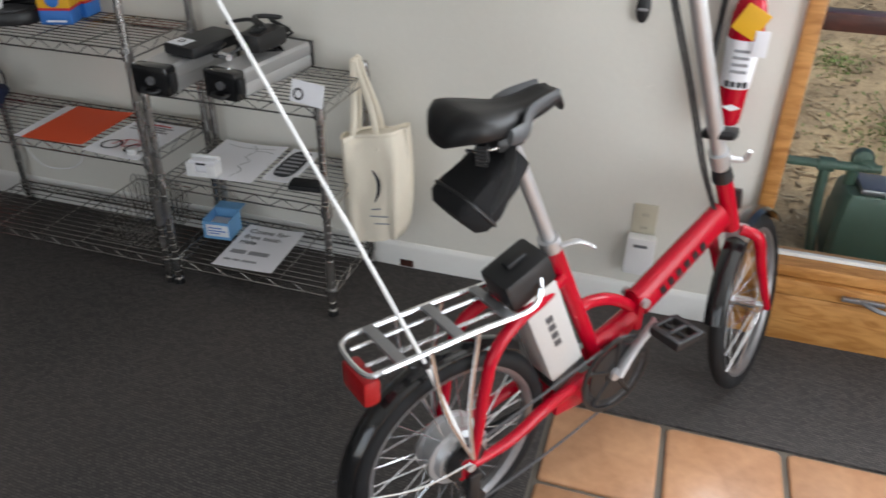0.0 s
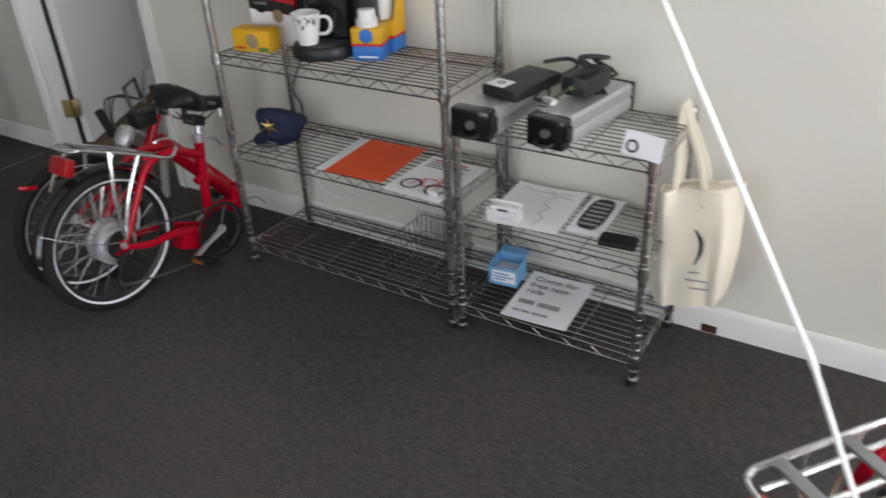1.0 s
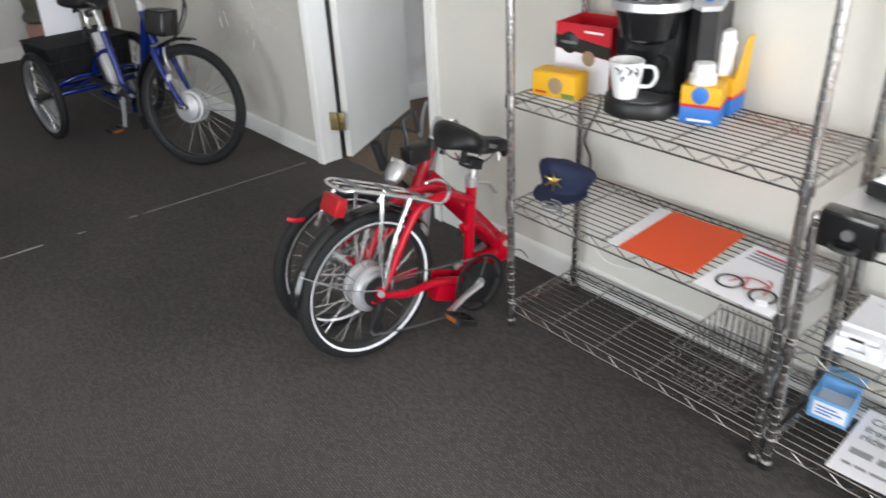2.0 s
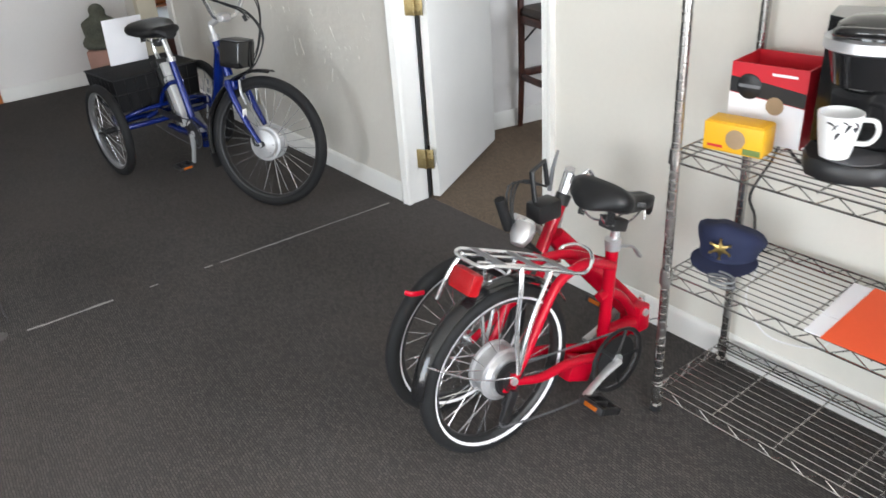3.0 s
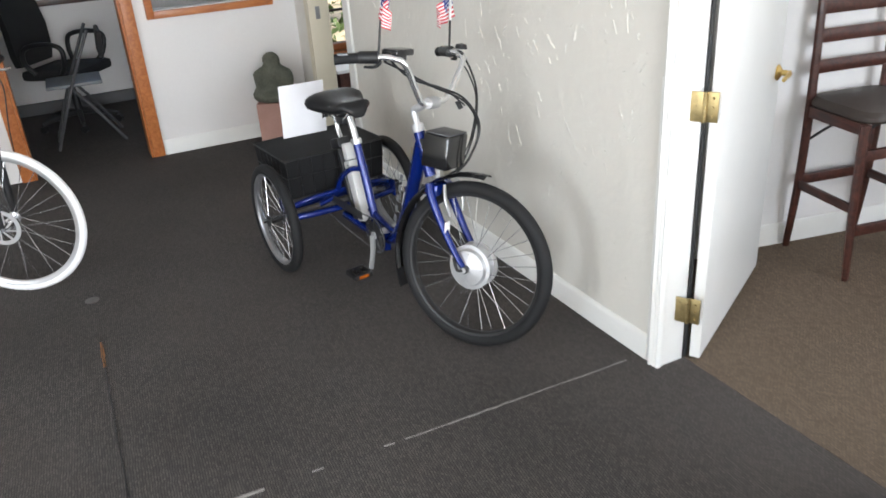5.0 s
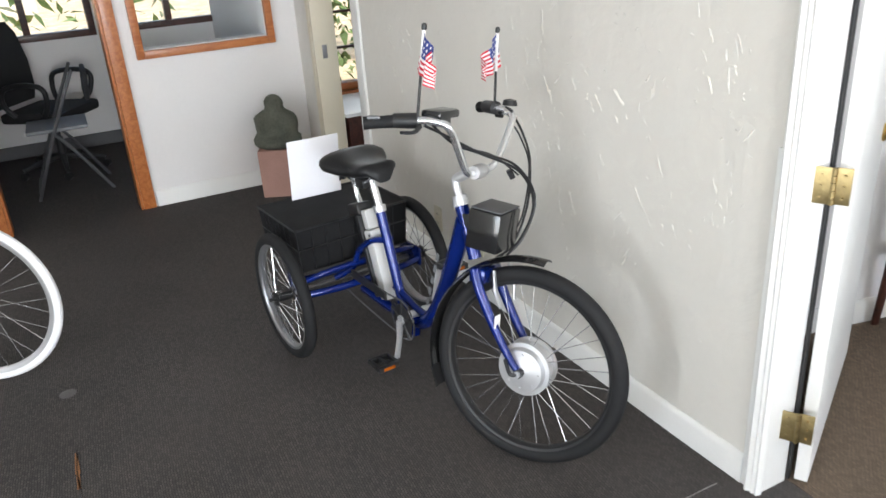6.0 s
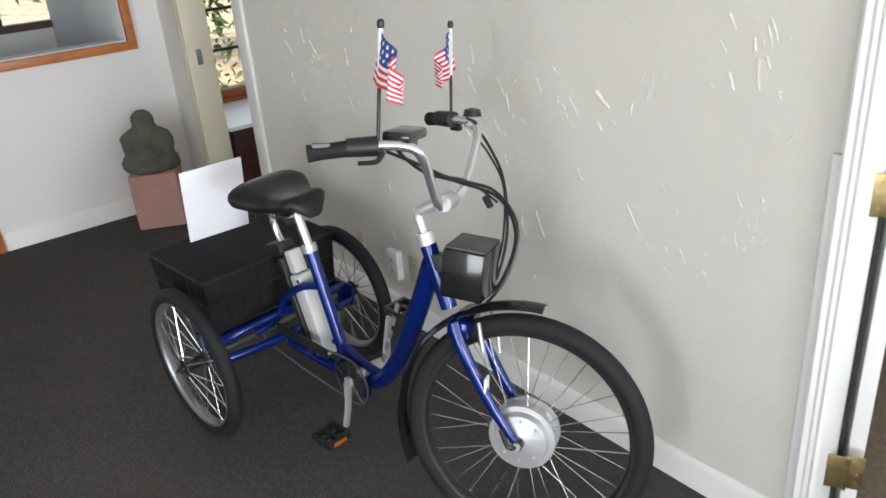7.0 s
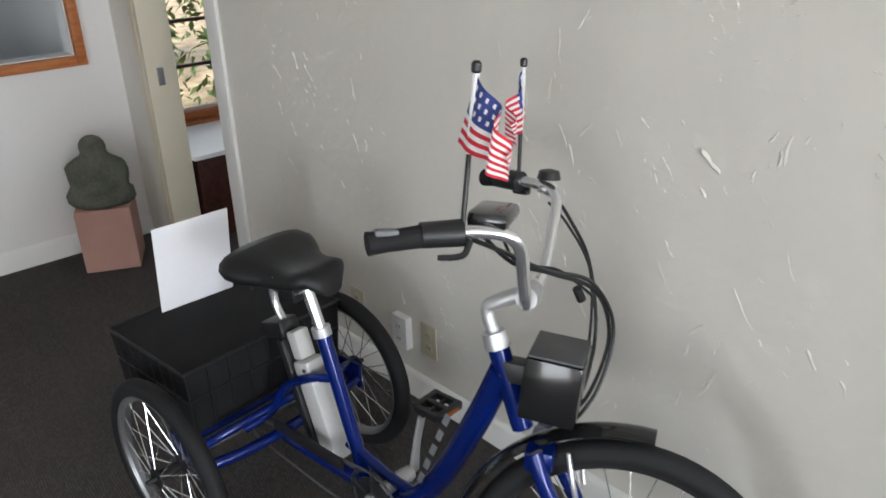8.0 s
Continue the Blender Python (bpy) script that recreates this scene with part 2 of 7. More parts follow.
def part(name, bm, material, parent=None, label="", m=None, sharp=38):
    """Links a bmesh as one mesh object, under a thing or under a part."""
    me = bpy.data.meshes.new(name)
    bmesh.ops.recalc_face_normals(bm, faces=bm.faces)
    bm.to_mesh(me)
    bm.free()
    for x in (material if isinstance(material, (list, tuple)) else [material]):
        me.materials.append(x)
    me.polygons.foreach_set("use_smooth", [True] * len(me.polygons))
    me.set_sharp_from_angle(angle=radians(sharp))
    ob = new(name, me)
    if parent:
        ob.parent = parent
    if m is not None:
        ob.matrix_basis = m
    if label:
        tagged(ob, label)
    return ob


def thing(name, m, label, category, group=""):
    ob = new(name)
    ob.empty_display_size = 0.1
    ob.matrix_basis = m
    return tagged(ob, label, category, group)


def solid(bm, lo, hi, bevel=0.0, m=None, idx=0):
    """A block between two corners, with rounded edges."""
    c = [(a + b) / 2 for a, b in zip(lo, hi)]
    d = [max(abs(b - a), 1e-4) for a, b in zip(lo, hi)]
    t = bmesh.new()
    bmesh.ops.create_cube(t, size=1, matrix=Matrix.Translation(c) @ Matrix.Diagonal((*d, 1)))
    if bevel:
        bmesh.ops.bevel(t, geom=t.edges[:], offset=min(bevel, min(d) * 0.45), segments=2, affect="EDGES", profile=0.6)
    merge(bm, t, m, idx)
    return bm


def merge(bm, t, m=None, idx=0):
    made = {v: bm.verts.new(m @ v.co if m is not None else v.co) for v in t.verts}
    for f in t.faces:
        try:
            g = bm.faces.new([made[v] for v in f.verts])
            g.material_index = idx
        except ValueError:
            pass
    t.free()


def block(lo, hi, bevel=0.0, m=None):
    return solid(bmesh.new(), lo, hi, bevel, m)


def curve_points(pts, sub):
    pts = [Vector(p) for p in pts]
    if sub <= 1 or len(pts) < 3:
        return pts
    out = []
    for i in range(len(pts) - 1):
        p0, p1, p2, p3 = pts[max(i - 1, 0)], pts[i], pts[i + 1], pts[min(i + 2, len(pts) - 1)]
        for k in range(sub):
            t = k / sub
            out.append(0.5 * (2 * p1 + (p2 - p0) * t + (2 * p0 - 5 * p1 + 4 * p2 - p3) * t * t + (3 * p1 - p0 - 3 * p2 + p3) * t ** 3))
    return out + [pts[-1]]


def sweep(bm, pts, r, seg=8, sub=4, squash=(1.0, 1.0), up=None, idx=0, loop=False):
    """A tube along a smooth line; r may be a list, one for each point of the line; squash flattens the section."""
    line = curve_points(pts, sub)
    if isinstance(r, (list, tuple)):
        rad = [float(np.interp(i / (len(line) - 1), np.linspace(0, 1, len(r)), r)) for i in range(len(line))]
    else:
        rad = [r] * len(line)
    n = len(line)
    tang = [(line[min(i + 1, n - 1)] - line[max(i - 1, 0)]).normalized() for i in range(n)]
    if loop:
        tang = [(line[(i + 1) % n] - line[i - 1]).normalized() for i in range(n)]
    ref = Vector(up) if up else (V(0, 0, 1) if abs(tang[0].z) < 0.9 else V(0, 1, 0))
    a = (ref - tang[0] * ref.dot(tang[0])).normalized()
    rings = []
    for i in range(n):
        a = (a - tang[i] * a.dot(tang[i])).normalized()
        b = tang[i].cross(a)
        rings.append([bm.verts.new(line[i] + rad[i] * (squash[0] * math.cos(q) * a + squash[1] * math.sin(q) * b))
                      for q in (2 * math.pi * k / seg for k in range(seg))])
    for i in range(n if loop else n - 1):
        p, q = rings[i], rings[(i + 1) % n]
        for k in range(seg):
            bm.faces.new((p[k], p[(k + 1) % seg], q[(k + 1) % seg], q[k])).material_index = idx
    if not loop:
        for ring in (rings[0], rings[-1]):
            bm.faces.new(ring).material_index = idx
    return bm


def tube(pts, r, seg=10, sub=5, **kw):
    return sweep(bmesh.new(), pts, r, seg, sub, **kw)


def rod(bm, a, b, r, seg=8, r2=None, idx=0):
    return sweep(bm, [a, b], [r, r if r2 is None else r2], seg, 1, idx=idx)


def lathe(bm, profile, axis="z", seg=24, at=(0, 0, 0), closed=False, idx=0):
    """Turns a profile of (radius, height) round an axis."""
    def place(rad, h, q):
        c, s = rad * math.cos(q), rad * math.sin(q)
        return {"z": (c, s, h), "y": (c, h, s), "x": (h, c, s)}[axis]
    rings = [[bm.verts.new(Vector(at) + Vector(place(max(rad, 1e-4), h, 2 * math.pi * k / seg))) for k in range(seg)] for rad, h in profile]
    pairs = list(zip(rings, rings[1:] + ([rings[0]] if closed else [])))
    for p, q in (pairs if closed else pairs[:len(rings) - 1]):
        for k in range(seg):
            bm.faces.new((p[k], p[(k + 1) % seg], q[(k + 1) % seg], q[k])).material_index = idx
    if not closed:
        for ring in (rings[0], rings[-1]):
            bm.faces.new(ring).material_index = idx
    return bm


def turned(profile, axis="z", seg=24, at=(0, 0, 0), closed=False):
    return lathe(bmesh.new(), profile, axis, seg, at, closed)


def ring_y(R, r, seg=48, minor=10, at=(0, 0, 0), squash=1.0):
    """A torus round the y axis."""
    return turned([(R + r * math.cos(q), r * squash * math.sin(q)) for q in (2 * math.pi * k / minor for k in range(minor))], "y", seg, at, True)


def loft(bm, sections, idx=0, cap=True):
    rings = [[bm.verts.new(p) for p in s] for s in sections]
    n = len(rings[0])
    for p, q in zip(rings, rings[1:]):
        for k in range(n):
            bm.faces.new((p[k], p[(k + 1) % n], q[(k + 1) % n], q[k])).material_index = idx
    if cap:
        for ring in (rings[0], rings[-1]):
            bm.faces.new(ring).material_index = idx
    return bm


def sheet(w, d, thick=0.0008, curl=0.0, n=8):
    """A sheet of paper lying on its back, its corner at the origin, slightly curled."""
    bm = bmesh.new()
    rows = [[[bm.verts.new((w * i / n, d * j / n, curl * (2 * i / n - 1) ** 2 * (0.4 + 0.6 * j / n) + k * thick)) for i in range(n + 1)] for j in range(n + 1)] for k in (0, 1)]
    for k in (0, 1):
        for j in range(n):
            for i in range(n):
                bm.faces.new((rows[k][j][i], rows[k][j][i + 1], rows[k][j + 1][i + 1], rows[k][j + 1][i]))
    for i in range(n):
        for a, b in (((0, i), (0, i + 1)), ((n, i), (n, i + 1)), ((i, 0), (i + 1, 0)), ((i, n), (i + 1, n))):
            bm.faces.new((rows[0][a[0]][a[1]], rows[0][b[0]][b[1]], rows[1][b[0]][b[1]], rows[1][a[0]][a[1]]))
    return bm


def words(text, size, material, parent, m, label="printed words"):
    """Lettering in the built-in font, as a mesh."""
    cu = bpy.data.curves.new("words", "FONT")
    cu.body, cu.size, cu.extrude = text, size, 0.0003
    ob = new("words_source", cu)
    me = bpy.data.meshes.new_from_object(ob.evaluated_get(bpy.context.evaluated_depsgraph_get()))
    bpy.data.objects.remove(ob)
    me.name = "lettering"
    me.materials.clear()
    me.materials.append(material)
    w = new("lettering", me)
    w.parent, w.matrix_basis = parent, m
    return tagged(w, label)


# ---- structure ----
NORTH, THICK, HIGH = 2.32, 0.12, 2.55


def structure(name, bm, material, label, category="wall"):
    return tagged(part(name, bm, material), label, category, kind="structure")


def pierced(x0, x1, y0, y1, z1, holes, along="x", z0=0.0):
    """A wall with openings (from, to, sill, head) along its run."""
    bm = bmesh.new()
    cuts = sorted(holes)
    at = x0

    def piece(a, b, lo, hi):
        if b - a > 1e-4 and hi - lo > 1e-4:
            solid(bm, (a, y0, lo) if along == "x" else (y0, a, lo), (b, y1, hi) if along == "x" else (y1, b, hi))
    for a, b, lo, hi in cuts:
        piece(at, a, z0, z1)
        piece(a, b, z0, lo)
        piece(a, b, hi, z1)
        at = b
    piece(at, x1, z0, z1)
    return bm


wall_north = structure("wall_north", pierced(-7.49, -3.796, NORTH, NORTH + THICK, HIGH, [(-7.19, -6.49, 0, 2.05)]), M_PLASTER, "pale grey textured plaster wall behind the tricycle")
wall_shelves = structure("wall_north_shelves", pierced(-2.86, 2.5, NORTH, NORTH + THICK, HIGH, [(0.66, 2.2, 0.0, 2.1)]), M_WALL, "cream painted wall behind the wire shelves")
structure("wall_door_head", block((-3.796, NORTH, 2.08), (-2.86, NORTH + THICK, HIGH)), M_WALL, "cream wall above the open doorway")
structure("wall_south", pierced(-7.61, 2.5, -3.32, -3.2, HIGH, [(-2.9, -0.8, 0.08, 2.2), (0.65, 2.15, 0.45, 2.15)]), M_WALL, "unseen cream wall with windows assumed for daylight")
structure("wall_east", pierced(-3.2, NORTH + THICK, 2.5, 2.62, HIGH, [(-0.55, 1.15, 0.05, 2.15)], "y"), M_WALL, "unseen cream wall with an assumed glass entrance door")
structure("wall_west", pierced(-3.2, NORTH + THICK, -7.61, -7.49, HIGH, [(0.455, 1.195, 0.0, 2.08), (1.385, 2.115, 0.94, 1.75)], "y"), M_WHITE_WALL, "white partition wall with office opening and window")
structure("ceiling_back_rooms", block((-9.6, NORTH + THICK, HIGH), (-0.6, 5.2, HIGH + 0.12)), M_CEIL, "plain white painted ceiling", "ceiling")
structure("ceiling", block((-9.6, -3.4, HIGH), (2.7, NORTH + THICK, HIGH + 0.12)), M_CEIL, "plain white painted ceiling", "ceiling")
# floor: carpet with an inset of tiles by the entrance
TX, TY = 0.175, 1.788
fl = bmesh.new()
for lo, hi in (((-9.6, -3.3, -0.06), (TX, 2.43, 0)), ((TX, TY, -0.06), (2.6, 2.43, 0)), ((TX, -3.3, -0.06), (2.6, -0.3, 0))):
    solid(fl, lo, hi)
floor = structure("floor", fl, M_CARPET, "worn charcoal loop carpet", "floor")
tile_bed = structure("tile_bed", block((TX, -0.3, -0.06), (2.6, TY, -0.008)), M_GROUT, "grey grout bed of the entrance tiles", "floor")
structure("floor_back_room", block((-4.6, 2.43, -0.06), (-0.7, 5.2, 0.002)), M_BROWN, "brown carpet of the back room", "floor")
structure("floor_side_room", block((-7.9, 2.431, -0.06), (-4.6, 5.2, 0.0)), M_CARPET, "dark carpet of the side room", "floor")
# rooms behind
structure("wall_back_room_west", block((-0.30, -0.88, 0), (0.0, 1.9, HIGH), 0, pose(-4.24, 3.37, 0, 0, 0, -12.5)), M_WHITE_WALL, "white wall of the back room")
structure("wall_back_room_north", block((-4.3, 5.0, 0), (-0.8, 5.12, HIGH)), M_WHITE_WALL, "white wall of the back room")
structure("wall_back_room_east", pierced(NORTH + THICK, 5.0, -0.8, -0.68, HIGH, [(2.9, 4.5, 0.9, 2.1)], "y"), M_WHITE_WALL, "unseen white wall of the back room with an assumed window")
structure("wall_side_room_north", block((-7.9, 5.0, 0), (-4.62, 5.12, HIGH)), M_WHITE_WALL, "white wall of the side room")
structure("wall_side_room_west", pierced(NORTH + THICK, 5.0, -7.92, -7.8, HIGH, [(2.5, 3.5, 0.45, 2.0)], "y"), M_WHITE_WALL, "white wall of the side room with window")
structure("wall_side_room_end", block((-7.8, NORTH + THICK - 0.12, 0), (-7.61, NORTH + THICK, HIGH)), M_WHITE_WALL, "short white wall of the side room")
structure("wall_office_west", pierced(-1.6, 3.0, -9.52, -9.4, HIGH, [(-0.1, 1.3, 0.86, 1.9), (1.42, 2.3, 0.86, 1.9)], "y"), M_WHITE_WALL, "grey white office wall with windows")
structure("wall_office_north", block((-9.4, 2.2, 0), (-7.8, 2.3, HIGH)), M_WHITE_WALL, "white office wall")
structure("wall_office_south", block((-9.4, -1.72, 0), (-7.61, -1.6, HIGH)), M_WHITE_WALL, "white office wall")


def skirting(name, x0, x1, y, h=0.095, d=0.014):
    """A baseboard with a rounded top, along x on the south face of a wall."""
    prof = [(0, 0), (d, 0), (d, h * 0.82), (d * 0.7, h * 0.93), (d * 0.25, h), (0, h)]
    n = max(2, int((x1 - x0) / 0.25))
    bm = loft(bmesh.new(), [[(x0 + (x1 - x0) * i / n, y - a - 0.0012 * math.sin(i * 2.3), b) for a, b in prof] for i in range(n + 1)])
    return structure(name, bm, M_TRIM, "scuffed white painted baseboard", "baseboard")


skirting("baseboard", -6.408, -3.827, NORTH)
skirting("baseboard_shelves", -2.83, 0.641, NORTH)
bm = loft(bmesh.new(), [[(-7.49 + a, y, b) for a, b in ((0, 0), (0.014, 0), (0.014, 0.085), (0.004, 0.1), (0, 0.1))] for y in (1.281, 1.7, 2.0, NORTH)])
structure("baseboard_west", bm, M_TRIM, "white painted baseboard", "baseboard")
BACK = pose(-4.24, 3.37, 0, 0, 0, -12.5)
bm = loft(bmesh.new(), [[BACK @ V(a, y, b) for a, b in ((0, 0), (0.014, 0), (0.014, 0.085), (0.004, 0.1), (0, 0.1))] for y in (-0.8, 0.0, 0.8, 1.6)])
structure("baseboard_back_room", bm, M_TRIM, "white painted baseboard", "baseboard")
bm = loft(bmesh.new(), [[(-9.4 + a, y, b) for a, b in ((0, 0), (0.014, 0), (0.014, 0.085), (0.004, 0.1), (0, 0.1))] for y in (-1.6, 0.2, 2.2)])
structure("baseboard_office", bm, M_DGREY, "dark rubber office baseboard", "baseboard")

structure("baseboard_chip", block((-0.475, NORTH - 0.0165, 0.002), (-0.425, NORTH - 0.0125, 0.030), 0.002), M_DARKWOOD, "dark chipped spot on the baseboard", "baseboard")

# raised trowel marks in the plaster
rng = random.Random(7)
bm = bmesh.new()


def plaster_stroke(bm, x, z, ang, length, w, h, bend=0.35):
    pts, n = [], 7
    turn = rng.uniform(-bend, bend)
    a, px, pz = radians(ang) - turn / 2, x, z
    for i in range(n):
        pts.append((px + rng.uniform(-1, 1) * w * 0.35, NORTH + 0.001, pz + rng.uniform(-1, 1) * w * 0.35))
        px, pz, a = px + length / n * math.cos(a), pz + length / n * math.sin(a), a + turn / n
    rad = [w * 0.2] + [w * rng.uniform(0.4, 1.0) for _ in range(n - 2)] + [w * 0.15]
    sweep(bm, pts, rad, 6, 2, squash=(1.6 * h / w, 1.0), up=(0, -1, 0))


CLUSTERS = [(rng.uniform(-6.2, -3.95), rng.uniform(0.25, 1.75), rng.uniform(0.05, 0.13)) for _ in range(26)]
CLUSTERS += [(-3.98, 0.78, 0.06), (-3.97, 1.02, 0.06), (-3.99, 1.2, 0.05), (-4.25, 1.05, 0.09), (-4.12, 1.22, 0.10), (-4.55, 1.0, 0.09), (-4.62, 1.18, 0.10), (-4.3, 1.3, 0.08)]
for cx, cz, r in CLUSTERS:
    way = rng.choice((-65, -50, 60, 75, 95, 115))
    for _ in range(rng.randint(7, 15)):
        x, z = cx + rng.gauss(0, r * 0.6), cz + rng.gauss(0, r)
        if not -6.38 < x < -3.88 or z < 0.14:
            continue
        if rng.random() < 0.6:
            plaster_stroke(bm, x, z, way + rng.uniform(-50, 50), rng.uniform(0.015, 0.028), rng.uniform(0.0028, 0.0044), rng.uniform(0.0012, 0.0022), 0.9)
        elif rng.random() < 0.75:
            plaster_stroke(bm, x, z, way + rng.uniform(-18, 18), rng.uniform(0.03, 0.085), rng.uniform(0.0022, 0.005), rng.uniform(0.0015, 0.0032), 0.7)
        else:
            plaster_stroke(bm, x, z, way + rng.uniform(-30, 30), rng.uniform(0.03, 0.06), rng.uniform(0.009, 0.014), 0.0011, 0.8)
for _ in range(120):
    x, z = rng.uniform(-6.3, -3.95), rng.uniform(0.16, 1.75)
    long = rng.random() < 0.3
    plaster_stroke(bm, x, z, rng.choice((-60, -45, 100, 110)) + rng.uniform(-15, 15), rng.uniform(0.06, 0.13) if long else rng.uniform(0.014, 0.03), rng.uniform(0.002, 0.0032), rng.uniform(0.0010, 0.0022), 0.5 if long else 0.8)
plaster_stroke(bm, -4.44, 1.045, -42, 0.080, 0.0065, 0.0055)
plaster_stroke(bm, -4.66, 0.66, -65, 0.11, 0.004, 0.003)
part("plaster_relief", bm, M_PLASTER, wall_north, "raised trowel marks in the plaster")
bm = bmesh.new()
for k in range(16):
    plaster_stroke(bm, rng.uniform(-0.45, 0.62), rng.uniform(0.3, 1.2), rng.uniform(-25, 25), rng.uniform(0.03, 0.09), 0.0028, 0.0013)
part("plaster_relief", bm, M_WALL, wall_shelves, "raised marks in the painted plaster")

# seams in the carpet
bm = bmesh.new()


def seam(bm, pts, w):
    for (x0, y0), (x1, y1) in zip(pts, pts[1:]):
        d = (V(x1, y1, 0) - V(x0, y0, 0))
        nrm = V(-d.y, d.x, 0).normalized() * w * rng.uniform(0.5, 1.1)
        lo = [V(x0, y0, 0.0005) - nrm, V(x1, y1, 0.0005) - nrm * 0.8, V(x1, y1, 0.0005) + nrm * 0.8, V(x0, y0, 0.0005) + nrm]
        loft(bm, [lo, [p + V(0, 0, 0.0022) for p in lo]])


for a, b, wide in ((0.64, 0.97, 0.0055), (1.10, 1.14, 0.004), (1.33, 1.38, 0.004), (1.55, 1.80, 0.003)):
    ys = np.arange(a, b + 0.01, 0.035)
    seam(bm, [(-3.911 + (y - 0.634) * 0.034 + rng.uniform(-0.003, 0.003), y) for y in ys], wide)
ys = np.arange(1.4, 2.27, 0.05)
seam(bm, [(-3.911 + (y - 0.634) * 0.034 + rng.uniform(-0.002, 0.002), y) for y in ys], 0.0015)
structure("carpet_seam", bm, M_SEAM, "frayed pale seam across the carpet", "seam")
bm = bmesh.new()
seam(bm, [(-4.02 - 0.05 * i, 0.598 + 0.001 * i + rng.uniform(-0.003, 0.003)) for i in range(22)], 0.003)
structure("carpet_gap", bm, M_BLACK, "dark open seam in the carpet", "seam")
bm = bmesh.new()
seam(bm, [(-4.865 - 0.04 * i, 0.614 + 0.001 * i) for i in range(6)], 0.009)
structure("carpet_patch", bm, M_GLUE, "brown glue spot on the carpet seam", "seam")
bm = bmesh.new()
for cx, cy, r in ((-3.940, 0.545, 0.035), (-5.475, 0.622, 0.032)):
    lathe(bm, [(r, 0.0004), (r * 0.9, 0.0022), (0.001, 0.0022)], "z", 10, (cx, cy, 0))
structure("tape_patch", bm, M_TAPE, "small grey tape patches on the carpet", "seam")


# ---- openings ----
# open doorway to the back room
door_1 = tagged(thing("door_1", pose(-0.066, 0, 0), "open white painted door on brass hinges", "door"), kind="structure")


def casing_profile(x0, x1, y, z1, flip=1):
    """A moulded upright casing."""
    w = x1 - x0
    prof = [(0, 0), (0, 0.012), (0.12, 0.02), (0.3, 0.016), (0.45, 0.022), (0.62, 0.017), (0.85, 0.026), (1, 0.024), (1, 0)]
    pts = [((x0 + a * w) if flip > 0 else (x1 - a * w), y - d) for a, d in prof]
    return loft(bmesh.new(), [[(px, py, z) for px, py in pts] for z in (0, z1)])


part("casing", casing_profile(-3.737, -3.695, NORTH, 2.12, -1), M_TRIM, door_1, "moulded white casing")
part("casing_strip", block((-3.760, NORTH - 0.011, 0), (-3.7372, NORTH - 0.0003, 1.0), 0.002), M_TRIM, door_1, "chipped lower edge strip")
part("casing", casing_profile(-2.819, -2.769, NORTH, 2.12), M_TRIM, door_1, "narrow white casing")
part("casing", block((-3.695, NORTH - 0.02, 2.05), (-2.819, NORTH, 2.12), 0.004), M_TRIM, door_1)
part("jamb", block((-3.732, NORTH + 0.001, 0), (-3.700, NORTH + 0.10, 2.08), 0.002), M_TRIM, door_1)
part("jamb", block((-2.806, NORTH + 0.001, 0), (-2.792, NORTH + 0.12, 2.08), 0.002), M_TRIM, door_1)
# black block put in for the shade of the open gap at the hinges
part("hinge_gap_shade", block((-3.700, NORTH + 0.101, 0.01), (-3.692, NORTH + 0.112, 2.06)), M_BLACK, door_1, "black strip standing for the dark gap beside the hinges")
DOOR = pose(-3.683, NORTH + 0.115, 0, 0, 0, 119)
leaf = part("door_leaf", block((0.0, -0.036, 0.012), (0.80, 0.0, 2.04), 0.003), M_TRIM, door_1, "plain white door leaf", DOOR)
for z in (0.215, 0.91, 1.80):
    hb = bmesh.new()
    solid(hb, (-0.040, -0.052, z - 0.046), (0.002, -0.046, z + 0.046), 0.002)
    solid(hb, (0.004, -0.046, z - 0.046), (0.042, -0.040, z + 0.046), 0.002)
    for i in range(5):
        rod(hb, (0.003, -0.050, z - 0.046 + i * 0.0187), (0.003, -0.050, z - 0.029 + i * 0.0187), 0.0065)
    for sx in (-0.024, 0.026):
        for dz in (-0.028, 0.0, 0.028):
            rod(hb, (sx, -0.055, z + dz), (sx, -0.040, z + dz), 0.0035, 6)
    part("hinge", hb, M_OLDBRASS, door_1, "brass butt hinge", pose(-3.690, NORTH + 0.115, 0, 0, 0, 28))
hb = turned([(0.028, -0.036), (0.03, -0.042), (0.02, -0.05), (0.011, -0.055), (0.010, -0.085)], "y", 16, (0.735, 0, 0.845))
sweep(hb, [(0.735, -0.08, 0.845), (0.70, -0.085, 0.847), (0.64, -0.08, 0.840)], [0.010, 0.009, 0.007], 8, 4)
part("door_handle", hb, M_GOLD, leaf, "brass lever handle")

# doorway to the side room
door_2 = tagged(thing("door_2", pose(0, 0, 0), "cream painted frame of an open doorway", "doorway"), kind="structure")
part("jamb", block((-7.194, NORTH - 0.012, 0), (-7.160, NORTH + THICK + 0.01, 2.07), 0.003), M_CREAM, door_2)
part("casing", block((-7.240, NORTH - 0.014, 0), (-7.195, NORTH - 0.0005, 2.12), 0.004), M_CREAM, door_2)
part("casing", block((-6.489, NORTH - 0.016, 0), (-6.41, NORTH - 0.0005, 2.12), 0.004), M_TRIM, door_2)
part("jamb", block((-6.510, NORTH - 0.012, 0), (-6.491, NORTH + THICK + 0.01, 2.07), 0.003), M_TRIM, door_2)
part("strike_plate", block((-7.161, NORTH + 0.035, 0.80), (-7.156, NORTH + 0.065, 0.88), 0.001), M_STEEL, door_2, "dull steel strike plate")

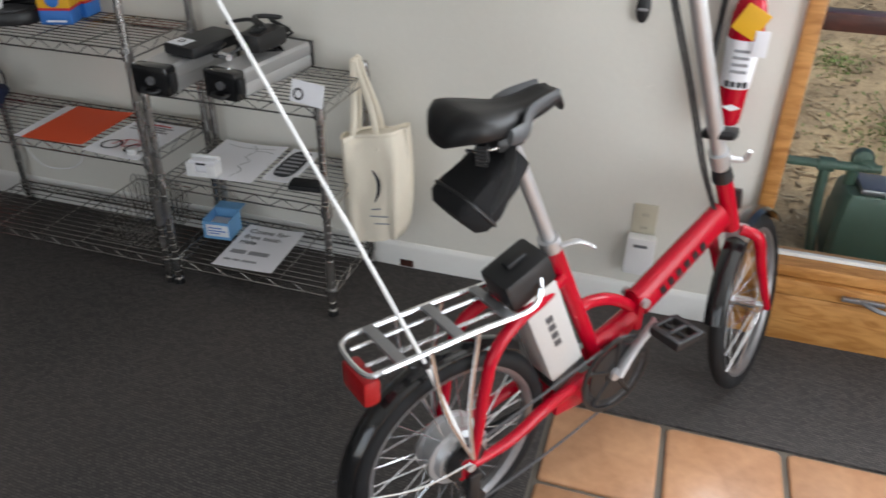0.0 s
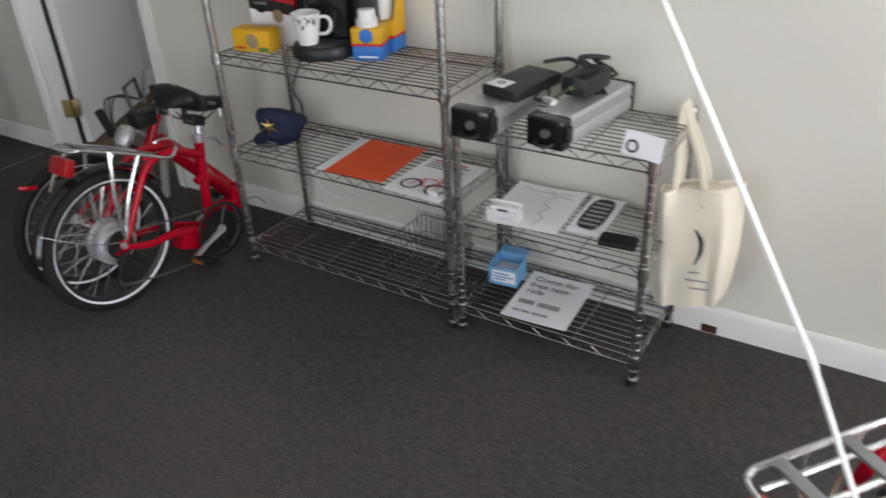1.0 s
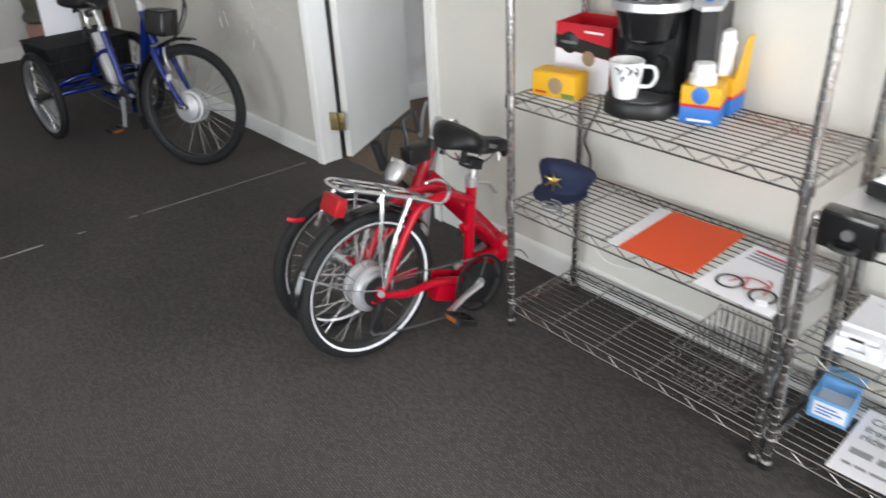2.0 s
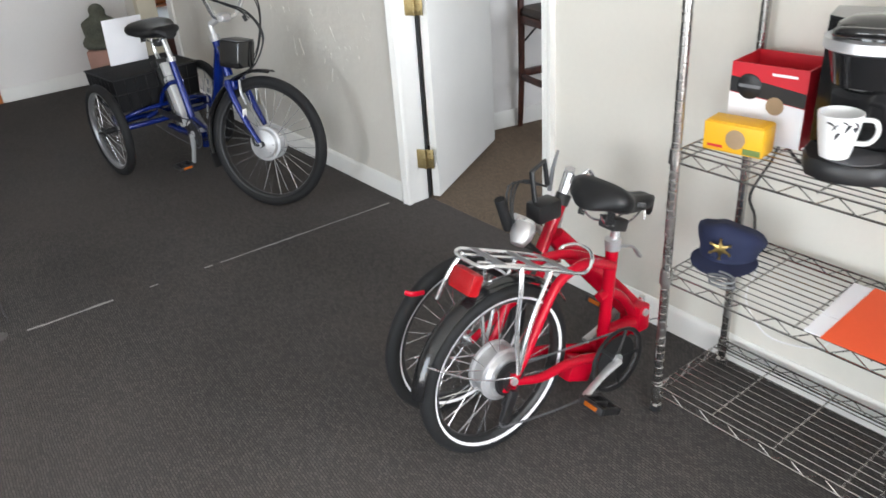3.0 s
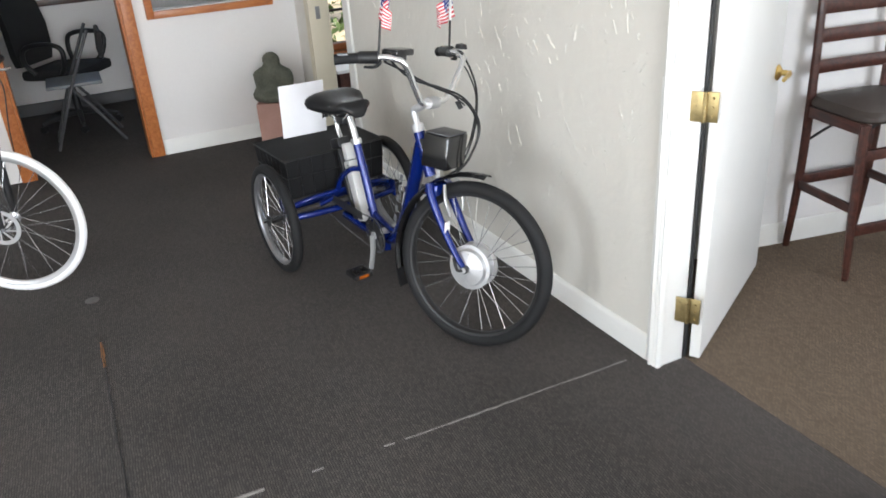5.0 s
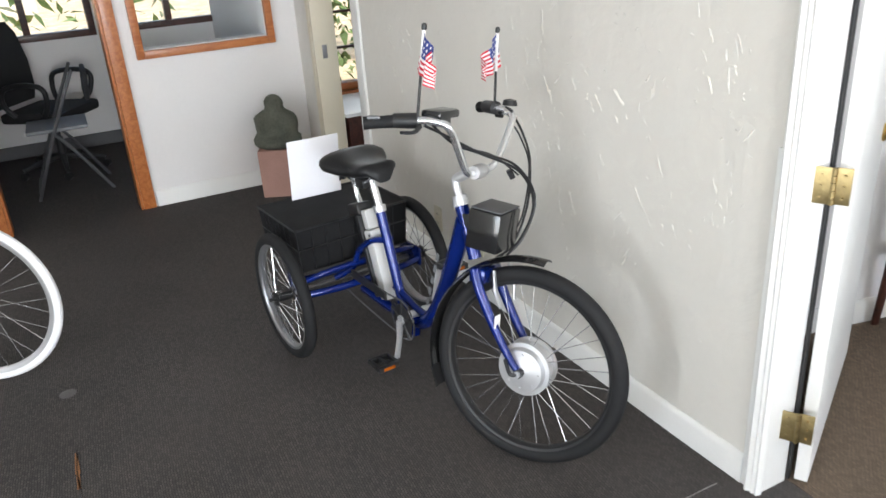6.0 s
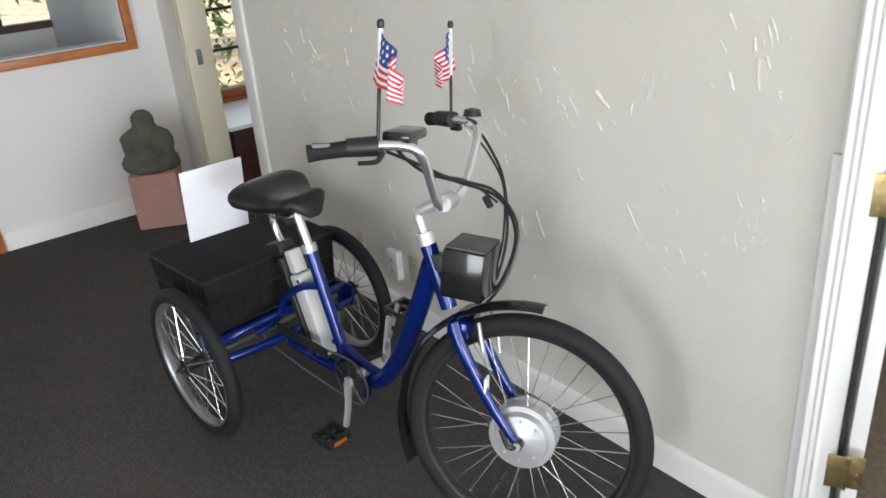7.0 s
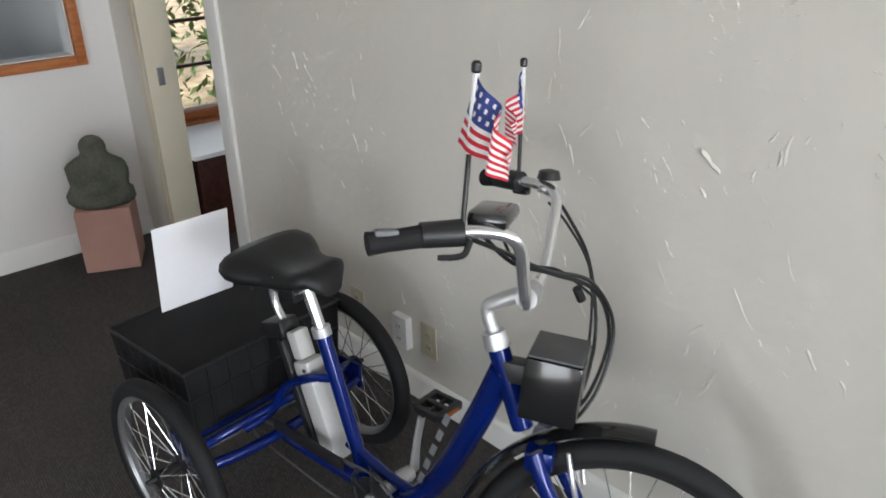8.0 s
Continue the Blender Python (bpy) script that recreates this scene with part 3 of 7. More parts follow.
# opening to the office, with orange wood casing, and its window
opening = tagged(thing("office_opening", pose(0, 0, 0), "office opening cased in orange stained wood", "doorway"), kind="structure")
for a, b in ((1.195, 1.270), (0.380, 0.455)):
    part("casing", block((-7.488, a, 0), (-7.465, b, 2.14), 0.005), M_REDWOOD, opening)
for a, b in ((1.180, 1.1945), (0.4555, 0.470)):
    part("jamb", block((-7.62, a, 0), (-7.47, b, 2.08), 0.003), M_REDWOOD, opening)


def framed_window(name, m, w, h, fw, depth, material, label, panes=(1, 1), bar=0.02, sill=0.0, glass=True, bars=None):
    """A window in its own plane: x across, z up, y through the wall."""
    win = tagged(thing(name, m, label, "window"), kind="structure")
    part("window_frame", block((-fw, -depth, -fw), (0, depth, h + fw), 0.005), material, win)
    part("window_frame", block((w, -depth, -fw), (w + fw, depth, h + fw), 0.005), material, win)
    part("window_frame", block((0, -depth, h), (w, depth, h + fw), 0.005), material, win)
    part("window_frame", block((0, -depth, -fw), (w, depth, 0), 0.005), material, win)
    if sill:
        part("window_sill", block((-fw - 0.02, -depth - sill, -fw - 0.03), (w + fw + 0.02, -depth, -fw), 0.005), material, win)
    for i in range(1, panes[0]):
        part("glazing_bar", block((w * i / panes[0] - bar / 2, -bar * 0.7, 0), (w * i / panes[0] + bar / 2, bar * 0.7, h), 0.003), bars or material, win)
    for j in range(1, panes[1]):
        part("glazing_bar", block((0, -bar * 0.6, h * j / panes[1] - bar / 2), (w, bar * 0.6, h * j / panes[1] + bar / 2), 0.003), bars or material, win)
    if glass:
        pane = part("pane", block((0, -0.002, 0), (w, 0.002, h)), M_GLASS, win, "clear glass pane")
        pane.visible_shadow = False
    return win


framed_window("window_1", pose(-7.51, 1.385, 0.935, 0, 0, 90), 0.735, 0.80, 0.045, 0.055, M_REDWOOD, "interior office window in orange wood frame")
framed_window("window_2", pose(-9.42, -0.05, 0.91, 0, 0, 90), 1.30, 0.95, 0.05, 0.05, M_DARKWOOD, "office window in dark wood frame", (3, 1), 0.05)
framed_window("window_3", pose(-9.42, 1.47, 0.91, 0, 0, 90), 0.78, 0.95, 0.05, 0.05, M_DARKWOOD, "office window in dark wood frame", (2, 1), 0.05)
framed_window("window_4", pose(-7.82, 2.55, 0.51, 0, 0, 90), 0.90, 1.44, 0.05, 0.05, M_REDWOOD, "side room window with dark glazing bars", (2, 6), 0.018, sill=0.06, bars=M_DARKWOOD)
# unseen south windows, added as openings for the room's daylight
framed_window("window_5", pose(-2.85, -3.23, 0.13), 2.0, 2.02, 0.05, 0.05, M_PINE, "unseen wood framed window, assumed for daylight", (2, 1), 0.05)
framed_window("window_6", pose(0.70, -3.23, 0.50), 1.4, 1.6, 0.05, 0.05, M_PINE, "unseen wood framed window, assumed for daylight")
# unseen window added to light the back room from the east
framed_window("window_7", pose(-0.76, 2.95, 0.95, 0, 0, 90), 1.5, 1.1, 0.05, 0.05, M_TRIM, "unseen white framed back room window, assumed for daylight", (2, 1), 0.04)
# assumed door, out of view, that lets in the eastern light
framed_window("entrance_door", pose(2.53, -0.50, 0.10, 0, 0, 90), 1.6, 2.0, 0.05, 0.05, M_PINE, "unseen glazed pine entrance door, assumed for daylight", (2, 1), 0.12)

# low pine window beside the tricycles' shop front
win = tagged(thing("window_8", pose(0, 0, 0), "large pine framed window over a pine base panel", "window"), kind="structure")
part("window_frame", block((0.643, NORTH - 0.022, 0.0), (0.688, NORTH + 0.10, 2.15), 0.006), M_PINE, win)
part("window_frame", block((0.689, NORTH - 0.02, 0.225), (2.2, NORTH + 0.10, 0.262), 0.005), M_PINE, win)
part("base_panel", block((0.689, NORTH - 0.028, 0.0), (2.2, NORTH + 0.10, 0.165), 0.004), M_PINE, win)
part("base_rail", block((0.689, NORTH - 0.035, 0.170), (2.2, NORTH + 0.10, 0.222), 0.005), M_PINE, win)
part("window_frame", block((2.1, NORTH - 0.03, 0.262), (2.2, NORTH + 0.10, 2.1), 0.005), M_PINE, win)
part("glazing_bead", block((0.689, NORTH + 0.035, 0.264), (2.1, NORTH + 0.055, 0.276), 0.002), M_TRIM, win, "pale glazing bead")
part("transom", block((0.689, NORTH - 0.02, 0.955), (2.1, NORTH + 0.05, 1.00), 0.004), M_DARKWOOD, win, "dark wooden transom")
pane = part("pane", block((0.689, NORTH + 0.045, 0.266), (2.1, NORTH + 0.049, 2.1)), M_GLASS, win, "clear glass pane")
pane.visible_shadow = False
hb = block((0.93, NORTH - 0.05, 0.185), (1.05, NORTH - 0.036, 0.20), 0.004)
sweep(hb, [(0.99, NORTH - 0.05, 0.193), (1.03, NORTH - 0.075, 0.188), (1.10, NORTH - 0.08, 0.180)], [0.008, 0.007, 0.005], 8, 4)
part("window_latch", hb, M_STEEL, win, "dull steel crank handle")


# ---- outside ----
def ground_height(x, y):
    h = -0.12
    if y > 2.9 and x > -0.3:
        h += 0.27 * min(1.0, (x + 0.3) / 0.8) * min(y - 2.9, 14) + 0.05 * noise.noise((x * 1.1, y * 1.1, 0)) * min(1, y - 2.9)
    return h


xs = np.concatenate([np.linspace(-400, -14, 8), np.linspace(-12, 8, 70), np.linspace(12, 400, 8)])
ys_ = np.concatenate([np.linspace(-400, -8, 8), np.linspace(-6, 2.2, 8), np.linspace(2.5, 9, 60), np.linspace(12, 400, 10)])
bm = bmesh.new()
gv = [[bm.verts.new((x, y, ground_height(x, y))) for x in xs] for y in ys_]
for j in range(len(ys_) - 1):
    for i in range(len(xs) - 1):
        bm.faces.new((gv[j][i], gv[j][i + 1], gv[j + 1][i + 1], gv[j + 1][i]))
structure("ground", bm, M_EARTH, "bank of bare earth strewn with straw", "ground")

# straw, twigs and weeds on the bank behind the pine window
bm = bmesh.new()
for k in range(7000):
    x, y = rng.uniform(0.3, 3.6), 2.6 + 4.5 * rng.random() ** 1.5
    z = ground_height(x, y) + rng.uniform(0.0, 0.02)
    a, l, w = rng.uniform(0, 6.3), 0.015 + 0.12 * rng.random() ** 2, rng.uniform(0.002, 0.008)
    d, s = V(math.cos(a), math.sin(a), rng.uniform(-0.1, 0.4)) * l, V(-math.sin(a), math.cos(a), 0) * w
    p = V(x, y, z)
    bm.faces.new([bm.verts.new(q) for q in (p - s, p + s, p + d + s * 0.4, p + d - s * 0.4)])
tagged(part("straw_litter", bm, M_STRAW), "dry straw and twigs on the bank", "straw", kind="stuff")


def leaves(name, count, spot, size, label, seed):
    r = random.Random(seed)
    bm = bmesh.new()
    for k in range(count):
        p = V(*spot(r))
        q = Euler((r.uniform(-1.2, 1.2), r.uniform(-1.2, 1.2), r.uniform(0, 6.3))).to_matrix()
        s = size * r.uniform(0.5, 1.4)
        bm.faces.new([bm.verts.new(p + q @ V(a * s, b * s, c * s)) for a, b, c in ((-1, 0, 0), (-0.2, -0.4, 0.1), (1, 0, 0), (-0.2, 0.4, 0.1))])
    return tagged(part(name, bm, M_LEAF), label, "foliage", kind="stuff")


bm = bmesh.new()
for k in range(2600):
    x, y = rng.uniform(0.4, 3.4), 2.6 + 4.2 * rng.random() ** 1.4
    p = V(x + 0.1 * noise.noise((x * 3, y * 3, 5)), y, ground_height(x, y) + rng.uniform(0.002, 0.018))
    q = Euler((rng.uniform(-0.5, 0.5), rng.uniform(-0.5, 0.5), rng.uniform(0, 6.3))).to_matrix()
    w = rng.uniform(0.006, 0.022)
    bm.faces.new([bm.verts.new(p + q @ V(a * w, b * w, 0)) for a, b in ((-1, 0), (-0.1, -0.55), (1, 0.1), (0.1, 0.5))])
tagged(part("leaf_litter", bm, M_LITTER), "brown dead leaves and bark chips on the bank", "leaves", kind="stuff")

CLUMPS = [(rng.uniform(0.85, 2.6), rng.uniform(3.3, 6.6), rng.uniform(0.05, 0.16)) for _ in range(16)] + [(1.95, 5.6, 0.26), (2.15, 6.1, 0.28)]


def weeds(r):
    cx, cy, g = r.choice(CLUMPS)
    x, y = cx + r.gauss(0, g), cy + r.gauss(0, g)
    return x, y, ground_height(x, y) + abs(r.gauss(0, g * 0.45))


leaves("weeds", 6500, weeds, 0.011, "low green weeds growing on the bank", 3)
leaves("shrub_bed", 3000, lambda r: (-10.3 + r.gauss(0, 0.35), r.uniform(2.7, 7.0), 2.1 * r.random() - 0.1 + 0.2 * math.sin(r.random() * 9)), 0.06, "green shrubs outside the side room window", 6)
leaves("hedge_west", 5200, lambda r: (-13.0 + r.gauss(0, 0.7), r.uniform(-4, 9), r.random() ** 0.8 * 5.2 - 0.1 + 0.5 * math.sin(r.random() * 9)), 0.11, "tall leafy shrubs outside the office windows", 4)

# green painted valve and pipes outside
valve = thing("valve_box", pose(1.14, 3.06, ground_height(1.14, 3.06)), "green painted outdoor meter box with pipes", "meter box")
part("body", loft(bmesh.new(), [[(x * k + 0.03, y * k + 0.02, z) for x, y in ((-0.17, -0.10), (-0.15, -0.12), (0.15, -0.12), (0.17, -0.10), (0.17, 0.10), (0.15, 0.12), (-0.15, 0.12), (-0.17, 0.10))] for k, z in ((1.0, 0.0), (1.0, 0.18), (0.96, 0.20), (0.92, 0.275), (0.84, 0.295))]), M_GREENP, valve)
part("cap", block((-0.075, -0.07, 0.2955), (0.085, 0.09, 0.320), 0.012), M_STEEL, valve, "grey metal cover")
part("pipe", tube([(-0.50, -0.02, 0.375), (-0.2, -0.02, 0.378), (-0.02, -0.02, 0.383)], 0.017, 10, 1), M_GREENP, valve)
part("pipe", tube([(-0.205, -0.02, 0.37), (-0.20, -0.03, 0.2), (-0.175, -0.03, 0.0)], 0.020, 10, 4), M_GREENP, valve)
part("tee", turned([(0.021, -0.03), (0.027, -0.028), (0.027, 0.028), (0.021, 0.03)], "x", 12, (-0.205, -0.02, 0.378)), M_GREENP, valve)
part("elbow", tube([(-0.05, -0.02, 0.383), (-0.085, 0.0, 0.40), (-0.10, 0.02, 0.37), (-0.10, 0.03, 0.29)], 0.022, 10, 4), M_GREENP, valve)
part("regulator", turned([(0.012, -0.03), (0.036, -0.022), (0.042, 0.0), (0.036, 0.022), (0.012, 0.03)], "y", 18, (-0.085, 0.01, 0.405)), M_GREENP, valve)
part("riser", tube([(0.14, -0.02, 0.0), (0.14, -0.02, 0.30), (0.15, -0.02, 0.42)], 0.019, 10, 3), M_GREENP, valve)


# ---- cycles ----
def wheel(name, parent, m, R, tr, hub_r=0.02, hub_w=0.06, n=28, rim=M_ALU, tyre=M_RUBBER, hub=M_CHROME, band=None, rim_h=0.018, motor=False, disc=False):
    """A spoked wheel about its own centre, axle along y: rim with tyre, hub and spokes below it."""
    rr = R - 2 * tr * 0.86
    w = tr * 0.62
    prof = [(rr + 0.004, -w), (rr + 0.002, -w * 1.12), (rr - rim_h * 0.55, -w), (rr - rim_h, -w * 0.5), (rr - rim_h, w * 0.5), (rr - rim_h * 0.55, w), (rr + 0.002, w * 1.12), (rr + 0.004, w)]
    wh = part(name, turned(prof, "y", 56, closed=True), rim, parent, m=m)
    t = bmesh.new()
    k = 14
    lathe(t, [(R - tr + tr * math.cos(q), tr * 0.95 * math.sin(q)) for q in (2 * math.pi * i / k for i in range(k))], "y", 64, closed=True)
    part("tyre", t, tyre, wh)
    if band is not None:
        b = bmesh.new()
        for s in (-1, 1):
            lathe(b, [(R - tr * 1.70, s * tr * 0.70), (R - tr * 1.46, s * tr * 0.86), (R - tr * 1.42, s * tr * 0.935), (R - tr * 1.73, s * tr * 0.76)], "y", 64, closed=True)
        part("reflective_band", b, band, wh, "pale reflective sidewall stripe")
    h = hub_w / 2
    if motor:
        prof = [(0.010, -h - 0.03), (0.012, -h - 0.004), (hub_r * 0.45, -h), (hub_r * 0.82, -h + 0.004), (hub_r * 0.9, -h * 0.62), (hub_r * 1.06, -h * 0.6), (hub_r * 1.06, -h * 0.42), (hub_r * 0.93, -h * 0.4),
                (hub_r * 0.93, h * 0.4), (hub_r * 1.06, h * 0.42), (hub_r * 1.06, h * 0.6), (hub_r * 0.9, h * 0.62), (hub_r * 0.82, h - 0.004), (hub_r * 0.45, h), (0.012, h + 0.004), (0.010, h + 0.03)]
    else:
        prof = [(0.006, -h - 0.025), (0.008, -h), (hub_r, -h), (hub_r, -h + 0.004), (hub_r * 0.6, -h + 0.008), (hub_r * 0.55, h - 0.008), (hub_r, h - 0.004), (hub_r, h), (0.008, h), (0.006, h + 0.025)]
    hb = turned(prof, "y", 32)
    if motor:
        for i in range(8):
            a = i * math.pi / 4
            for s in (-1, 1):
                rod(hb, (hub_r * 0.68 * math.cos(a), s * (h - 0.002), hub_r * 0.68 * math.sin(a)), (hub_r * 0.68 * math.cos(a), s * (h + 0.002), hub_r * 0.68 * math.sin(a)), 0.0035, 6)
    part("hub", hb, hub, wh)
    for i in range(n):
        a = 2 * math.pi * i / n
        s = 1 if i % 2 else -1
        b = a + (0.28 if (i // 2) % 2 else -0.28) * (0.5 if motor else 1.0)
        fr = hub_r * (1.02 if motor else 0.95)
        fy = s * h * (0.5 if motor else 0.95)
        sp = rod(bmesh.new(), (fr * math.cos(b), fy, fr * math.sin(b)), ((rr - rim_h * 0.8) * math.cos(a), s * 0.004, (rr - rim_h * 0.8) * math.sin(a)), 0.00135, 5)
        part("spoke", sp, M_CHROME, wh)
    if disc:
        d = turned([(0.08, -h - 0.012), (0.08, -h - 0.010), (0.062, -h - 0.010), (0.062, -h - 0.012)], "y", 32, closed=True)
        for i in range(8):
            a = i * math.pi / 4
            rod(d, (0.02 * math.cos(a), -h - 0.011, 0.02 * math.sin(a)), (0.064 * math.cos(a + 0.5), -h - 0.011, 0.064 * math.sin(a + 0.5)), 0.004, 5)
        part("brake_disc", d, M_ALU, wh, "slotted steel brake disc")
    return wh


def fender(name, parent, m, R, w, a0, a1, material, label=""):
    """An arched mudguard round a wheel centre, angles in degrees from forward, upward."""
    bm = bmesh.new()
    secs = []
    for i in range(25):
        a = radians(a0 + (a1 - a0) * i / 24)
        ring = []
        for off in (0.0, 0.0025):
            row = []
            for k in range(7):
                q = (k / 6 - 0.5) * 2
                r = R + off - 0.012 * q * q
                row.append((r * math.cos(a), q * w, r * math.sin(a)))
            ring += row if off == 0.0 else row[::-1]
        secs.append(ring)
    return part(name, loft(bm, secs), material, parent, label, m)


def saddle(parent, m, L, W, H, material, label="", accent=None, nose=0.20):
    """A bicycle saddle, nose towards +x, its top at z 0."""
    secs = []
    n = 14
    for i in range(n + 1):
        s = i / n
        x = -L * 0.5 + L * s
        wide = W * (nose + (1 - nose) * (1 / (1 + math.exp((s - 0.42) * 13)))) * (1 - 0.62 * max(0, (0.20 - s) / 0.20) ** 2) * (1 - 0.62 * max(0, (s - 0.80) / 0.20) ** 2)
        top = 0.012 * math.cos(s * 5.2) - 0.018 * s - (0.045 * max(0, (0.16 - s) / 0.16) ** 2) * H / 0.09 - 0.03 * max(0, (s - 0.9) / 0.1) ** 2
        h = H * (1.0 - 0.45 * s) * (1 - 0.5 * max(0, (0.16 - s) / 0.16) ** 2)
        ring = []
        for k in range(18):
            q = 2 * math.pi * k / 18
            y = wide / 2 * math.copysign(abs(math.cos(q)) ** 0.75, math.cos(q))
            z = math.sin(q)
            dip = -0.010 * math.exp(-(y / 0.018) ** 2) if z > 0 else 0
            zz = top - h * 0.45 + (h * 0.45) * (abs(z) ** 0.8) * (1 if z > 0 else -0.9) + dip
            ring.append((x, y, zz))
        secs.append(ring)
    sd = part("saddle", loft(bmesh.new(), secs), material, parent, label, m, sharp=60)
    r = bmesh.new()
    for s in (-1, 1):
        sweep(r, [(-L * 0.38, s * 0.035, -H * 0.85), (-L * 0.2, s * 0.025, -H * 1.15), (L * 0.1, s * 0.022, -H * 1.1), (L * 0.38, s * 0.012, -H * 0.55)], 0.0035, 6, 4)
    part("saddle_rails", r, M_CHROME, sd, "chromed saddle rails")
    c = block((-0.03, -0.03, -H * 1.35), (0.03, 0.03, -H * 0.98), 0.008)
    part("saddle_clamp", c, M_BLACK, sd)
    for y in (-0.05, 0.05):
        pts = [(-L * 0.3 + 0.012 * math.cos(i * 1.57), y + 0.012 * math.sin(i * 1.57), -H * 0.7 - 0.0016 * i) for i in range(24)]
        part("saddle_spring", tube(pts, 0.003, 5, 1), M_BLACK, sd, "black coil spring")
    for i, (a, b) in enumerate(((-0.008, 0.0), (0.002, 0.014), (0.016, 0.022))):
        part("label_bar", block((L * 0.05 + a, -W * 0.27 - 0.004, -H * 0.52), (L * 0.05 + b, -W * 0.27 + 0.004, -H * 0.40), 0.001), M_GREY, sd, "small grey printed mark") if accent is None else None
    if accent is not None:
        for sgn in (-1, 1):
            a = tube([(-L * 0.12, sgn * W * 0.42, -H * 0.72), (L * 0.04, sgn * W * 0.33, -H * 0.80), (L * 0.14, sgn * W * 0.245, -H * 0.50), (L * 0.40, sgn * W * 0.185, -H * 0.38)], [0.014, 0.018, 0.015, 0.010], 8, 5, squash=(1.0, 0.45), up=(0, 0, 1))
            part("side_trim", a, accent, sd, "grey moulded side trim")
    return sd


def crankset(parent, m, ring_r, crank_l, ang, ring_mat=M_BLACK, pedal=True, width=0.055, guard=None, sides=(-1, 1), amber=True):
    """Chainring, cranks and pedals about the crank axle, y along the axle; the ring is on the right (-y)."""
    c = ring_y(ring_r, 0.004, 48, 8, (0, -width, 0), 0.5)
    for i in range(5):
        a = i * 2 * math.pi / 5 + 0.3
        rod(c, (0.012 * math.cos(a), -width, 0.012 * math.sin(a)), (ring_r * math.cos(a), -width, ring_r * math.sin(a)), 0.008, 6, 0.006)
    lathe(c, [(ring_r * 0.78, -width - 0.002), (ring_r * 0.78, -width + 0.002)], "y", 28)
    lathe(c, [(0.028, -width - 0.005), (0.028, -width + 0.005)], "y", 20)
    cr = part("chainring", c, ring_mat, parent, "black chainring", m)
    if guard:
        part("chain_guard", turned([(ring_r + 0.008, -width - 0.010), (ring_r + 0.009, -width - 0.007), (ring_r - 0.001, -width - 0.007), (ring_r - 0.001, -width - 0.010)], "y", 48, closed=True), guard, cr, "clear grey chain guard ring")
    part("crank_axle", turned([(0.018, -width - 0.012), (0.02, -0.034), (0.022, 0.034), (0.018, width)], "y", 16), M_ALU, parent, m=m)
    for s in sides:
        a = radians(ang + (0 if s < 0 else 180))
        d = V(math.cos(a), 0, math.sin(a))
        y0, y1 = s * (width + 0.012), s * (width + 0.028)
        arm = tube([V(0, y0, 0), V(0, y0 + s * 0.004, 0) + d * crank_l * 0.5, V(0, y1, 0) + d * crank_l], [0.016, 0.012, 0.012], 10, 3, squash=(1.0, 0.62), up=(0, 1, 0))
        arm_ob = part("crank_arm", arm, M_ALU, parent, "polished crank arm", m)
        if pedal:
            o = V(0, y1, 0) + d * crank_l
            p = bmesh.new()
            yo = s * 0.05
            rod(p, o, o + V(0, s * 0.09, 0), 0.006)
            for xx in (-0.036, 0.036):
                solid(p, o + V(xx - 0.008, s * 0.016, -0.011), o + V(xx + 0.008, s * 0.098, 0.011), 0.004)
            for yy in (0.018, 0.055, 0.092):
                solid(p, o + V(-0.034, s * yy - 0.006, -0.010), o + V(0.034, s * yy + 0.006, 0.010), 0.003)
            pd = part("pedal", p, M_BLACK, parent, "black plastic platform pedal", m)
            for xx in (-0.0455, 0.0455) if amber else ():
                part("pedal_reflector", block(o + V(xx - 0.0015, s * 0.035, -0.006), o + V(xx + 0.0015, s * 0.080, 0.006), 0.001), M_AMBER, pd, "amber reflector")


def chain_loop(bike, pre, x0, z0, r0, x1, z1, r1, y, low=None):
    """A roller chain round two sprockets."""
    pts = []
    for k in range(9):
        a = radians(90 + 22.5 * k)
        pts.append((x0 + r0 * math.cos(a), y, z0 + r0 * math.sin(a)))
    if low:
        pts += [(x0 + 0.012, y, z0 - r0 - 0.01), (low[0] - 0.02, y, low[1] + 0.03), (low[0] - 0.01, y, low[1] + 0.008), (low[0], y, low[1])]
        pts += [(low[0] + (x1 - low[0]) * s, y, low[1] + (z1 - r1 - low[1]) * s - 0.012 * math.sin(3.14 * s)) for s in (0.25, 0.5, 0.75)]
    else:
        pts += [(x0 + (x1 - x0) * s, y, (z0 - r0) + ((z1 - r1) - (z0 - r0)) * s - 0.006 * math.sin(3.14 * s)) for s in (0.25, 0.5, 0.75)]
    for k in range(9):
        a = radians(-90 + 22.5 * k)
        pts.append((x1 + r1 * math.cos(a), y, z1 + r1 * math.sin(a)))
    pts += [(x1 + (x0 - x1) * s, y, (z1 + r1) + ((z0 + r0) - (z1 + r1)) * s) for s in (0.25, 0.5, 0.75)]
    part("chain", tube(pts, 0.0036, 6, 1, loop=True, squash=(1.0, 0.8)), M_DGREY, bike, "oily roller chain", pre)


